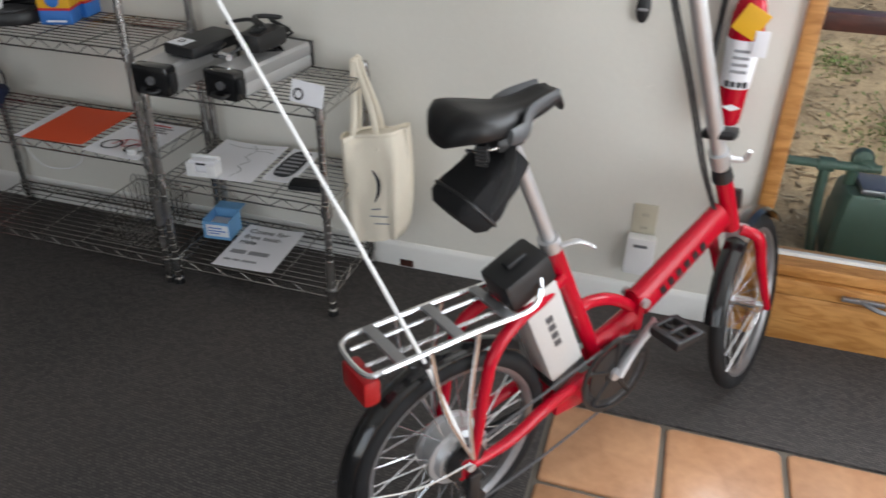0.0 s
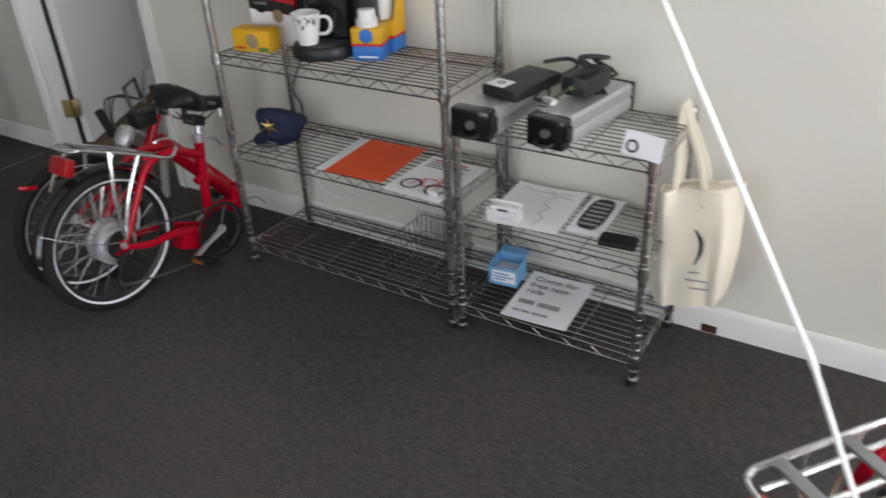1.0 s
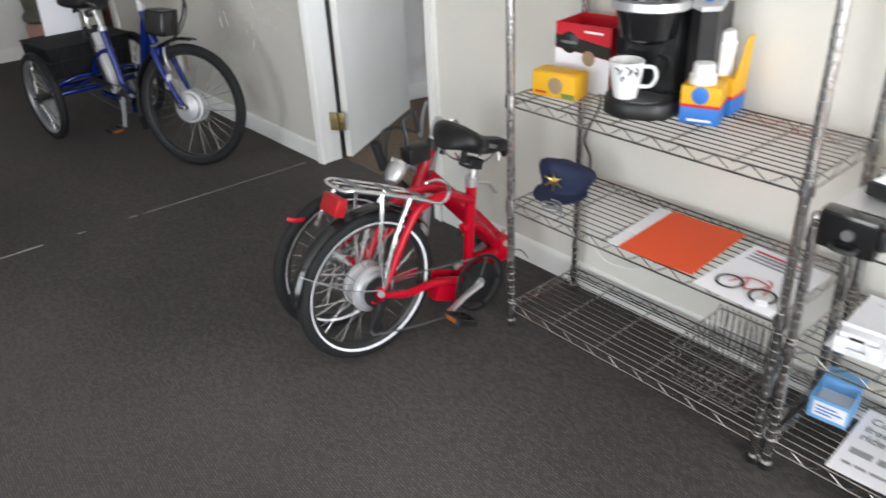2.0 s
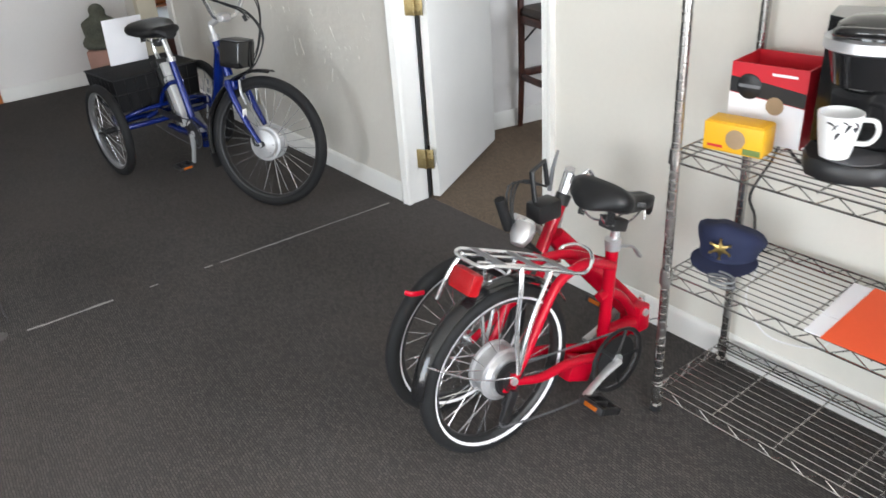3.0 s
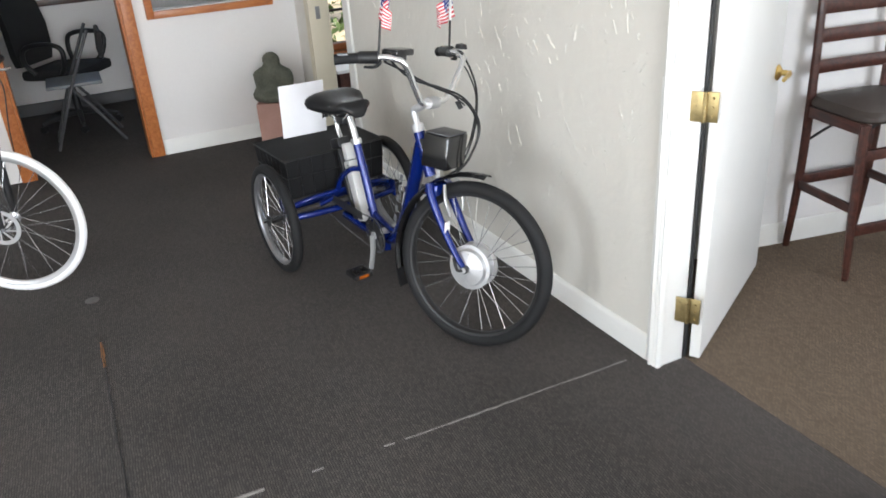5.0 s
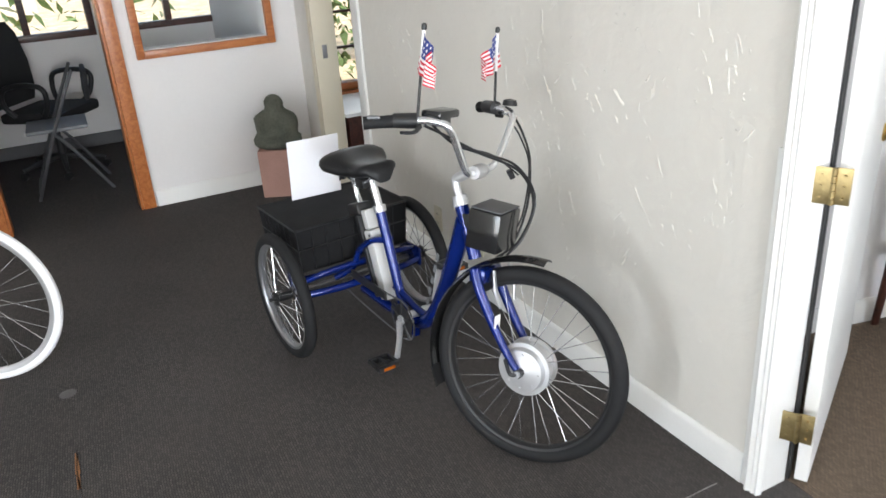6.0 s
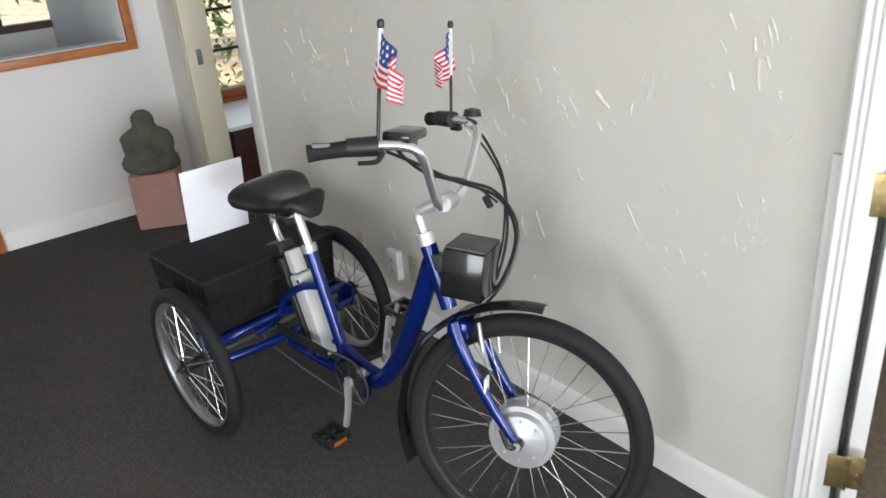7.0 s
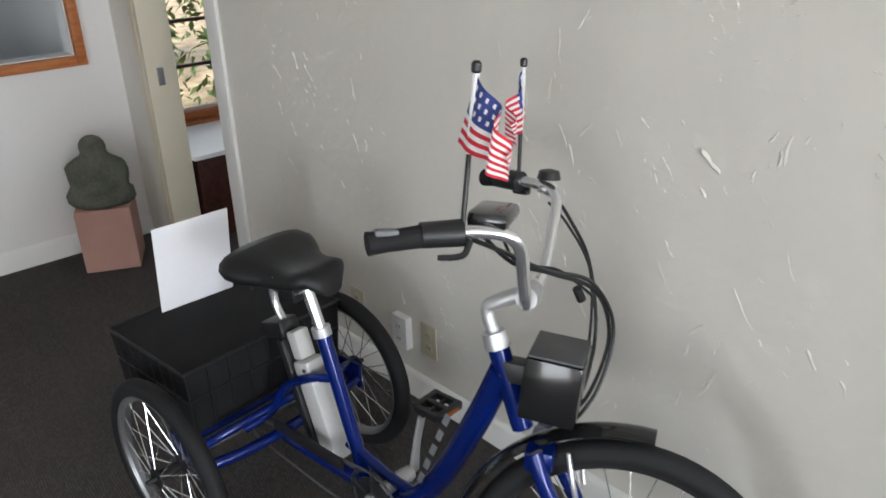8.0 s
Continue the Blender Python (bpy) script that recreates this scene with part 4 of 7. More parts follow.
def rear_half(bike, pre, kick=True, seat=(0.228, 0.693), join=(0.262, 0.600), rack=0.597, battery=True):
    """Rear part of the red folding bicycle: hub at x 0, height 0.25; x forward, right side -y."""
    R, BB = 0.25, (0.424, 0.303)
    at = pre @ Matrix.Translation((0, 0, R))
    wheel("rear_wheel", bike, at, R, 0.022, hub_r=0.072, hub_w=0.09, n=32, rim=M_STEEL if battery else M_BLACK, band=None if battery else M_PAPER, hub=M_ALU, motor=True, rim_h=0.014)
    fender("rear_fender", bike, at, R + 0.022, 0.026, 55, 196, M_GLOSSB, "glossy black mudguard")
    for y in (-0.062, 0.062):
        part("seat_stay", tube([(0.006, y, 0.25), (0.020, y, 0.32), (0.033, y, 0.444), (0.057, y * 0.92, 0.522), (0.118, y * 0.75, 0.566), (0.195, y * 0.5, 0.582), (join[0], y * 0.2, join[1])], [0.0105, 0.012, 0.013, 0.0135, 0.014, 0.014, 0.014], 12, 6), M_RED, bike, m=pre)
        part("chain_stay", tube([(0.0, y, 0.245), (0.114, y * 0.9, 0.250), (0.20, y * 0.8, 0.280), (0.29, y * 0.6, 0.292), (0.40, y * 0.45, 0.298)], [0.010, 0.013, 0.0145, 0.015, 0.015], 12, 5), M_RED, bike, m=pre)
        part("dropout", block((-0.022, y - 0.004, 0.215), (0.022, y + 0.004, 0.275), 0.004), M_RED, bike, m=pre)
    part("seat_tube", tube([(BB[0] - 0.003, 0, BB[1]), (seat[0], 0, seat[1])], 0.0185, 16, 1), M_RED, bike, m=pre)
    part("bottom_bracket", turned([(0.026, -0.036), (0.026, 0.036)], "y", 20, (BB[0], 0, BB[1])), M_RED, bike, m=pre)
    part("lower_plate", block((0.275, -0.030, 0.215), (0.372, 0.030, 0.288), 0.010), M_RED, bike, m=pre)
    part("gusset_tube", tube([(0.322, 0, 0.470), (0.355, 0, 0.490), (0.415, 0, 0.482), (0.470, 0, 0.455), (0.518, 0, 0.420)], 0.015, 12, 5), M_RED, bike, m=pre)
    part("lower_tube", tube([(0.388, 0, 0.365), (0.45, 0, 0.375), (0.518, 0, 0.398)], [0.018, 0.022, 0.026], 12, 4), M_RED, bike, m=pre)
    part("bracket_tube", tube([(BB[0], 0, BB[1] + 0.01), (0.47, 0, 0.35), (0.518, 0, 0.385)], [0.02, 0.02, 0.022], 12, 4), M_RED, bike, m=pre)
    part("hinge_plate", block((0.512, -0.026, 0.365), (0.534, 0.026, 0.458), 0.006), M_RED, bike, "frame folding hinge", pre)
    part("hinge_bolt", turned([(0.012, -0.036), (0.012, 0.036)], "y", 12, (0.526, 0, 0.445)), M_ALU, bike, m=pre)
    # seat post, clamp and lever
    part("seat_clamp", tube([(seat[0] + 0.008, 0, seat[1] - 0.018), (seat[0] - 0.006, 0, seat[1] + 0.01)], 0.023, 14, 1), M_ALU, bike, m=pre)
    part("clamp_lever", tube([(seat[0] + 0.01, -0.022, seat[1] - 0.003), (seat[0] + 0.045, -0.035, seat[1] + 0.003), (seat[0] + 0.085, -0.04, seat[1] - 0.02)], [0.006, 0.008, 0.009], 8, 4, squash=(0.6, 1.2)), M_ALU, bike, "quick release lever", pre)
    # carrier
    rk = bmesh.new()
    z = rack
    for y in (-0.062, 0.062):
        sweep(rk, [(-0.20, y, z - 0.004), (0.0, y, z), (0.135, y, z), (0.165, y * 0.9, z + 0.035)], 0.0055, 8, 5)
    sweep(rk, [(0.165, -0.056, z + 0.035), (0.178, -0.03, z + 0.052), (0.180, 0, z + 0.056), (0.178, 0.03, z + 0.052), (0.165, 0.056, z + 0.035)], 0.0055, 8, 4)
    sweep(rk, [(-0.20, -0.062, z - 0.004), (-0.222, -0.05, z - 0.012), (-0.228, 0, z - 0.014), (-0.222, 0.05, z - 0.012), (-0.20, 0.062, z - 0.004)], 0.0055, 8, 4)
    for y in (-0.028, 0.028):
        rod(rk, (-0.215, y, z - 0.008), (0.140, y, z), 0.004)
    part("carrier", rk, M_CHROME, bike, "chromed luggage carrier", pre)
    for x in (-0.16, -0.03, 0.085):
        part("carrier_slat", block((x - 0.012, -0.062, z - 0.003), (x + 0.012, 0.062, z + 0.004), 0.002), M_STEEL, bike, "", pre)
    stay_r, stay_m = (0.005, M_CHROME) if battery else (0.0062, M_CHROME)
    for y in (-0.07, 0.07):
        part("carrier_stay", tube([(0.005, y, 0.272), (-0.055, y, 0.40), (-0.085, y, 0.50), (-0.10, y * 0.9, z)], stay_r, 8, 5), stay_m, bike, m=pre)
        part("carrier_stay", tube([(0.005, y, 0.272), (-0.01, y, 0.42), (0.01, y * 0.9, z)], stay_r, 8, 4), stay_m, bike, m=pre)
        part("fender_stay", tube([(0.0, y, 0.262), (-0.13, y * 0.9, 0.255), (-0.27, y * 0.4, 0.275)], 0.0024, 6, 4), M_CHROME, bike, m=pre)
    lp = block((-0.228, -0.044, rack - 0.094), (-0.192, 0.044, rack - 0.036), 0.010)
    part("rear_light", lp, M_REFLECT, bike, "red tail reflector", pre)
    # battery behind the seat tube
    if battery:
        bt = Matrix.Translation((0.338, 0, 0.377)) @ Matrix.Rotation(radians(-24), 4, "Y")
        part("battery", block((-0.100, -0.038, 0.0), (-0.004, 0.038, 0.276), 0.012, bt), M_SILVER, bike, "brushed aluminium battery case", pre)
        part("battery_cap", block((-0.122, -0.044, 0.277), (-0.004, 0.044, 0.352), 0.012, bt), M_BLACK, bike, "black battery cap", pre)
        part("battery_foot", block((-0.104, -0.040, -0.03), (-0.004, 0.040, 0.004), 0.008, bt), M_BLACK, bike, "black battery foot", pre)
        for i in range(4):
            part("label_bar", block((-0.062, -0.0392, 0.10 + i * 0.026), (-0.044, -0.0375, 0.118 + i * 0.026), 0, bt), M_DGREY, bike, "dark printed mark", pre)
    # drive
    part("cap_handle", block((-0.085, -0.012, 0.3525), (-0.035, 0.012, 0.366), 0.004, Matrix.Translation((0.338, 0, 0.377)) @ Matrix.Rotation(radians(-24), 4, "Y")), M_BLACK, bike, "black battery handle", pre) if battery else None
    crankset(bike, pre @ Matrix.Translation((BB[0], 0, BB[1])), 0.098, 0.158, 57 if kick else 220, guard=M_BLACK, amber=not battery)
    chain_loop(bike, pre, 0.0, 0.25, 0.036, BB[0], BB[1], 0.098, -0.055, (0.03, 0.105))
    ck = bmesh.new()
    for i, r in enumerate((0.050, 0.044, 0.038, 0.032)):
        lathe(ck, [(0.012, -0.054 - i * 0.004), (r, -0.054 - i * 0.004), (r, -0.051 - i * 0.004), (0.012, -0.051 - i * 0.004)], "y", 24, (0, 0, 0.25))
    part("sprocket_set", ck, M_BLACK, bike, "dark stacked sprockets", pre)
    dr = block((-0.005, -0.078, 0.13), (0.025, -0.062, 0.225), 0.006)
    lathe(dr, [(0.018, -0.066), (0.018, -0.060)], "y", 14, (0.03, 0, 0.135))
    lathe(dr, [(0.018, -0.066), (0.018, -0.060)], "y", 14, (0.005, 0, 0.19))
    part("derailleur", dr, M_BLACK, bike, m=pre)


def folding_front(bike, pre, st, kind="open"):
    """Front part of the red folding bicycle; st turns fork, wheel and bars about the head tube."""
    part("main_tube", tube([(0.50, 0, 0.447), (0.60, 0, 0.510), (0.755, 0, 0.612)], [0.040, 0.040, 0.037], 16, 3, squash=(1.15, 0.72), up=(0, 0, 1)), M_RED, bike, "broad red main tube", pre)
    for i in range(6):
        a = 0.545 + i * 0.024
        q = Matrix.Translation((a, 0, 0.475 + (a - 0.545) * 0.66)) @ Matrix.Rotation(radians(-33), 4, "Y")
        part("label_bar", block((0, -0.0315, -0.008), (0.015, -0.0285, 0.016), 0.001, q), M_BLACK, bike, "dark printed mark", pre)
    part("head_tube", tube([(0.812, 0, 0.560), (0.728, 0, 0.722)], 0.021, 16, 1), M_RED, bike, m=pre)
    part("headset", tube([(0.731, 0, 0.715), (0.716, 0, 0.745)], [0.026, 0.022], 14, 1), M_BLACK, bike, m=pre)
    t = pre @ st
    for y in (-0.058, 0.058):
        part("fork_blade", tube([(0.825, y * 0.35, 0.55), (0.845, y, 0.525), (0.885, y, 0.43), (0.935, y, 0.33), (0.972, y, 0.265)], [0.014, 0.015, 0.014, 0.012, 0.010], 12, 5), M_RED, bike, m=t)
    at = t @ Matrix.Translation((0.972, 0, 0.27))
    wheel("front_wheel", bike, at, 0.25, 0.022, hub_r=0.026, hub_w=0.07, n=28, rim=M_STEEL, rim_h=0.013)
    fender("front_fender", bike, at, 0.272, 0.026, 40, 168, M_GLOSSB, "glossy black mudguard")
    part("fender_stay", tube([(0.972, -0.05, 0.27), (0.86, -0.04, 0.22), (0.77, -0.02, 0.16)], 0.0024, 6, 3), M_CHROME, bike, m=t)
    part("brake", block((0.852, -0.03, 0.50), (0.872, 0.03, 0.55), 0.008), M_ALU, bike, "front caliper brake", t)
    part("reflector", block((0.795, -0.024, 0.615), (0.812, 0.024, 0.665), 0.005), M_BLACK, bike, "black front lamp bracket", t)
    if kind == "open":
        part("stem_clamp", tube([(0.712, 0, 0.75), (0.690, 0, 0.792)], [0.022, 0.025], 14, 1), M_ALU, bike, m=t)
        part("stem_lever", tube([(0.70, -0.02, 0.775), (0.73, -0.045, 0.765), (0.72, -0.062, 0.79)], [0.008, 0.007, 0.006], 8, 4), M_ALU, bike, "folding lever", t)
        part("stem_collar", block((0.655, -0.045, 0.828), (0.700, 0.03, 0.852), 0.01), M_BLACK, bike, "black adjuster lever", t)
        part("handle_post", tube([(0.700, 0, 0.775), (0.505, 0, 1.20)], [0.0185, 0.0165], 16, 1), M_ALU, bike, "long aluminium handle post", t)
        hb = tube([(0.47, -0.29, 1.225), (0.495, -0.2, 1.22), (0.505, 0, 1.21), (0.495, 0.2, 1.22), (0.47, 0.29, 1.225)], 0.0115, 12, 4)
        bar = part("handlebar", hb, M_ALU, bike, m=t)
        for s in (-1, 1):
            part("grip", tube([(0.485, s * 0.18, 1.222), (0.468, s * 0.30, 1.226)], 0.0165, 12, 1), M_RUBBER, bar)
        for y, bow in ((0.022, 0.0), (0.028, 0.006)):
            part("cable", tube([(0.50, y + 0.02, 1.20), (0.535 - bow, y + 0.012, 1.10), (0.60 - bow, y + 0.006, 0.95), (0.672 - bow, y, 0.76), (0.73, y * 0.5, 0.62)], 0.004, 6, 6), M_BLACK, bike, "black brake cable", t)
    return t


# red folding bicycle, standing open
BIKE = pose(0.028, 1.282, 0, 0, 0, 52)
red_bike = thing("folding_bicycle", BIKE, "red electric folding bicycle with chrome carrier standing open", "bicycle")
HEAD_A, HEAD_D = V(0.812, 0, 0.560), V(-0.084, 0, 0.162).normalized()
STEER = Matrix.Translation(HEAD_A) @ Matrix.Rotation(radians(21), 4, HEAD_D) @ Matrix.Translation(-HEAD_A)
rear_half(red_bike, Matrix.Identity(4))
folding_front(red_bike, Matrix.Translation((0.034, 0, -0.02)), STEER)
part("seat_post", tube([(0.234, 0, 0.680), (0.103, 0, 0.95)], 0.0145, 14, 1), M_ALU, red_bike, "satin aluminium seat post")
saddle(red_bike, pose(0.078, 0, 1.034, 0, -7, 0), 0.265, 0.155, 0.074, M_SADDLE, "black padded saddle with grey sides", M_TRIMGREY, nose=0.44)
part("kick_stand", tube([(0.40, 0.02, 0.235), (0.30, 0.11, 0.12), (0.22, 0.19, 0.012)], [0.008, 0.007, 0.009], 8, 3), M_BLACK, red_bike, "black side stand")
bg = bmesh.new()
secs = []
BAGD = V(-0.122, 0, -0.100)
for i in range(11):
    s = i / 10
    c = V(0.112, 0, 0.918) + BAGD * s
    up_ = V(-0.68, 0, 0.74)
    k = 0.75 + 0.45 * math.sin(min(s * 1.5, 1) * 1.57) - 0.25 * max(0, s - 0.9) * 10
    ring = []
    for j in range(16):
        q = 2 * math.pi * j / 16
        cx, cz = math.copysign(abs(math.cos(q)) ** 0.55, math.cos(q)), math.copysign(abs(math.sin(q)) ** 0.55, math.sin(q))
        wob = 1 + 0.14 * noise.noise((s * 4, math.cos(q) * 2, math.sin(q) * 2))
        ring.append(c + V(0, 0.050 * k * cx * wob, 0) + up_ * (0.038 * k * cz * wob))
    secs.append(ring)
bag = part("saddle_bag", loft(bg, secs), M_FABRIC, red_bike, "black nylon tool pouch under the saddle")
part("bag_piping", tube([secs[8][j] for j in range(16)], 0.004, 6, 2, loop=True), M_BLACK, bag)
part("bag_strap", tube([(0.087, -0.03, 0.943), (0.057, -0.056, 0.893), (0.027, -0.058, 0.853), (0.007, -0.04, 0.813)], 0.011, 6, 3, squash=(0.25, 1.0)), M_BLACK, bag)
inv = BIKE.inverted()
pole = [inv @ V(*p) for p in ((0.083, 1.247, 0.265), (0.008, 1.153, 0.58), (-0.103, 1.10, 0.867), (-0.289, 1.10, 1.204), (-0.51, 1.10, 1.604))]
part("flag_pole", tube(pole, [0.0042, 0.0042, 0.0040, 0.0034, 0.0030], 8, 1), M_WHITE, red_bike, "white fibreglass safety flag pole")
part("pole_sleeve", tube([pole[2].lerp(pole[1], 0.06), pole[2].lerp(pole[3], 0.06)], 0.0050, 8, 1), M_WHITE, red_bike, "white joint sleeve of the flag pole")
part("pole_band", tube([pole[0].lerp(pole[1], 0.95), pole[0].lerp(pole[1], 0.99)], 0.0075, 8, 1), M_BLACK, red_bike)

# red folding bicycle, folded up by the shelves
FOLD = pose(-2.28, 1.53, 0, 0, 0, 88)
folded = thing("folded_bicycle", FOLD, "red electric folding bicycle folded up beside the shelves", "bicycle")
PITCH = Matrix.Translation((0, 0, 0.25)) @ Matrix.Rotation(radians(25), 4, "Y") @ Matrix.Translation((0, 0, -0.25))
rear_half(folded, PITCH, False, (0.300, 0.640), (0.318, 0.575), 0.560, False)
part("seat_post", tube([(0.306, 0, 0.63), (0.290, 0, 0.70)], 0.0145, 14, 1), M_CHROME, folded, m=PITCH)
saddle(folded, pose(0.475, 0, 0.648, 0, 20, 0), 0.285, 0.215, 0.10, M_SADDLE, "worn black vinyl saddle with springs", nose=0.30)
# front half lies back beside the rear wheel, on its left
part("main_tube", tube([(0.555, 0.03, 0.20), (0.535, 0.10, 0.25), (0.46, 0.17, 0.36), (0.40, 0.20, 0.44)], [0.038, 0.038, 0.036, 0.032], 14, 4, squash=(1.1, 0.75), up=(0, 0, 1)), M_RED, folded, "broad red main tube folded back")
part("hinge_plate", block((0.535, -0.03, 0.135), (0.585, 0.05, 0.225), 0.01), M_RED, folded, "open folding hinge")
part("hinge_bolt", turned([(0.010, 0.12), (0.010, 0.24)], "z", 10, (0.578, 0.0, 0)), M_CHROME, folded)
part("head_tube", tube([(0.335, 0.205, 0.375), (0.43, 0.205, 0.535)], 0.020, 14, 1), M_RED, folded)
part("headset", tube([(0.428, 0.205, 0.53), (0.445, 0.205, 0.56)], 0.024, 12, 1), M_BLACK, folded)
part("stem_clamp", tube([(0.445, 0.205, 0.56), (0.475, 0.205, 0.615)], [0.020, 0.024], 14, 1), M_CHROME, folded, "chromed stem hinge")
part("stem_lever", tube([(0.46, 0.18, 0.60), (0.50, 0.16, 0.63), (0.52, 0.155, 0.60)], 0.006, 8, 3), M_CHROME, folded)
for y in (0.15, 0.26):
    part("fork_blade", tube([(0.325, 0.205 + (y - 0.205) * 0.5, 0.36), (0.28, y, 0.345), (0.15, y, 0.30), (0.03, y, 0.25)], [0.014, 0.014, 0.012, 0.010], 12, 4), M_RED, folded)
wheel("front_wheel", folded, Matrix.Translation((0.03, 0.205, 0.25)), 0.25, 0.022, hub_r=0.026, hub_w=0.07, n=28, rim=M_BLACK, band=M_PAPER)
part("fender_clip", tube([(-0.10, 0.172, 0.455), (-0.135, 0.170, 0.465), (-0.150, 0.185, 0.47)], 0.007, 8, 4, squash=(1, 0.5)), M_RED, folded, "red plastic clip")
part("fender_stay", tube([(-0.07, 0.155, 0.43), (-0.03, 0.15, 0.50), (0.02, 0.15, 0.54)], 0.006, 8, 3), M_CHROME, folded)
# bars folded down
part("handle_post", tube([(0.49, 0.225, 0.62), (0.47, 0.27, 0.40), (0.44, 0.29, 0.16)], 0.016, 12, 3), M_ALU, folded, "aluminium handle post folded down")
part("handlebar", tube([(0.33, 0.30, 0.49), (0.39, 0.295, 0.45), (0.44, 0.29, 0.40)], 0.0115, 10, 3), M_ALU, folded)
part("grip", tube([(0.225, 0.24, 0.60), (0.252, 0.235, 0.50)], 0.016, 12, 1), M_RUBBER, folded, "black rubber grip")
lamp = part("head_lamp", turned([(0.004, 0), (0.022, 0.004), (0.034, 0.03), (0.036, 0.06), (0.030, 0.075), (0.004, 0.08)], "x", 16), M_ALU, folded, "silver head lamp", pose(0.235, 0.180, 0.470, 0, -40, 20) @ Matrix.Diagonal((0.95, 1.0, 0.8, 1)))
part("lens", turned([(0.031, 0.0745), (0.026, 0.086), (0.004, 0.09)], "x", 16), M_CHROME, lamp)
bk = bmesh.new()
sweep(bk, [(0.345, 0.22, 0.545), (0.335, 0.225, 0.655), (0.385, 0.225, 0.675), (0.392, 0.22, 0.60)], 0.008, 8, 1)
solid(bk, (0.325, 0.18, 0.50), (0.415, 0.245, 0.56), 0.012)
part("display_bracket", bk, M_BLACK, folded, "black control display bracket")
part("brake_lever", tube([(0.40, 0.22, 0.58), (0.41, 0.215, 0.65), (0.425, 0.21, 0.70)], [0.007, 0.006, 0.004], 8, 3), M_GREY, folded)
for k in range(3):
    part("cable", tube([(0.38, 0.21 + 0.01 * k, 0.60), (0.30 - 0.02 * k, 0.24, 0.63), (0.26, 0.22, 0.52 - 0.02 * k), (0.34, 0.19, 0.40)], 0.0035, 6, 5), M_BLACK, folded, "black control cable")
part("cable_loop", tube([(0.50, 0.02, 0.60), (0.545, -0.01, 0.56), (0.54, -0.02, 0.52)], 0.0025, 6, 4), M_CHROME, folded)
part("loose_cable", tube([(0.58, -0.02, 0.16), (0.63, -0.03, 0.15), (0.66, -0.04, 0.11)], 0.0025, 6, 4), M_GREY, folded)


# blue tricycle
TRIKE = pose(-5.270, 1.752, 0, 0, 0, 6.0)
trike = thing("electric_tricycle", TRIKE, "blue electric adult tricycle with black rear basket", "tricycle")
for y in (-0.310, 0.285):
    wheel("rear_wheel", trike, Matrix.Translation((-0.045, y, 0.25)), 0.25, 0.024, hub_r=0.028, hub_w=0.07, n=28, rim=M_STEEL, hub=M_BLACK, rim_h=0.013)
part("rear_axle", turned([(0.009, -0.30), (0.009, 0.275)], "y", 12, (-0.045, 0, 0.25)), M_STEEL, trike)
TA, TD = V(0.798, 0, 0.600), V(-0.058, 0, 0.155).normalized()
TURNED = Matrix.Translation(TA) @ Matrix.Rotation(radians(26), 4, TD) @ Matrix.Translation(V(0.063, 0, 0.012) - TA)
# frame
part("seat_tube", tube([(0.330, 0, 0.235), (0.218, 0, 0.605)], 0.0185, 16, 1), M_BLUE, trike)
part("seat_post", tube([(0.222, 0, 0.59), (0.180, 0, 0.70)], 0.0145, 14, 1), M_CHROME, trike, "chromed seat post")
part("seat_collar", tube([(0.221, 0, 0.590), (0.215, 0, 0.612)], 0.023, 14, 1), M_ALU, trike)
part("main_tube", tube([(0.753, 0, 0.710), (0.684, 0, 0.558), (0.578, 0, 0.36), (0.475, 0, 0.245), (0.38, 0, 0.215), (0.22, 0, 0.205), (0.02, 0, 0.205)], [0.027, 0.027, 0.026, 0.024, 0.021, 0.019, 0.018], 16, 6), M_BLUE, trike, "deep blue low step main tube")
part("curved_brace", tube([(0.51, 0, 0.275), (0.43, 0, 0.275), (0.33, 0, 0.30), (0.28, 0, 0.31)], 0.014, 12, 5), M_BLUE, trike)
for y in (-0.03, 0.03):
    part("loop_stay", tube([(0.250, y * 0.4, 0.49), (0.19, y, 0.475), (0.08, y, 0.40), (0.03, y * 1.5, 0.315), (-0.01, y * 3.5, 0.275)], 0.0125, 12, 5), M_BLUE, trike)
part("axle_frame", tube([(0.03, -0.25, 0.262), (0.06, -0.12, 0.265), (0.06, 0.12, 0.265), (0.03, 0.25, 0.262)], 0.0145, 12, 4), M_BLUE, trike)
part("axle_frame", tube([(0.0, -0.255, 0.30), (0.04, -0.14, 0.335), (0.045, 0.14, 0.335), (0.0, 0.255, 0.30)], 0.012, 12, 4), M_BLUE, trike)
part("axle_frame", tube([(-0.10, -0.25, 0.262), (-0.10, 0.25, 0.262)], 0.0145, 12, 1), M_BLUE, trike)
for y in (-0.255, 0.255):
    part("axle_plate", block((-0.11, y - 0.006, 0.235), (0.045, y + 0.006, 0.315), 0.008), M_BLUE, trike)
part("head_tube", tube([TA, TA + TD * 0.165], 0.021, 16, 1), M_BLUE, trike)
part("bottom_bracket", turned([(0.024, -0.038), (0.024, 0.038)], "y", 18, (0.425, 0, 0.245)), M_BLUE, trike)
part("drop_lug", tube([(0.43, 0, 0.25), (0.405, 0, 0.20), (0.40, 0, 0.165)], 0.018, 12, 3), M_BLUE, trike)
crankset(trike, Matrix.Translation((0.425, 0, 0.255)), 0.075, 0.155, -97, width=0.062)
chain_loop(trike, Matrix.Identity(4), -0.01, 0.25, 0.036, 0.425, 0.255, 0.075, -0.062)
part("chain_guard", block((0.08, -0.078, 0.30), (0.34, -0.070, 0.335), 0.008), M_BLACK, trike)
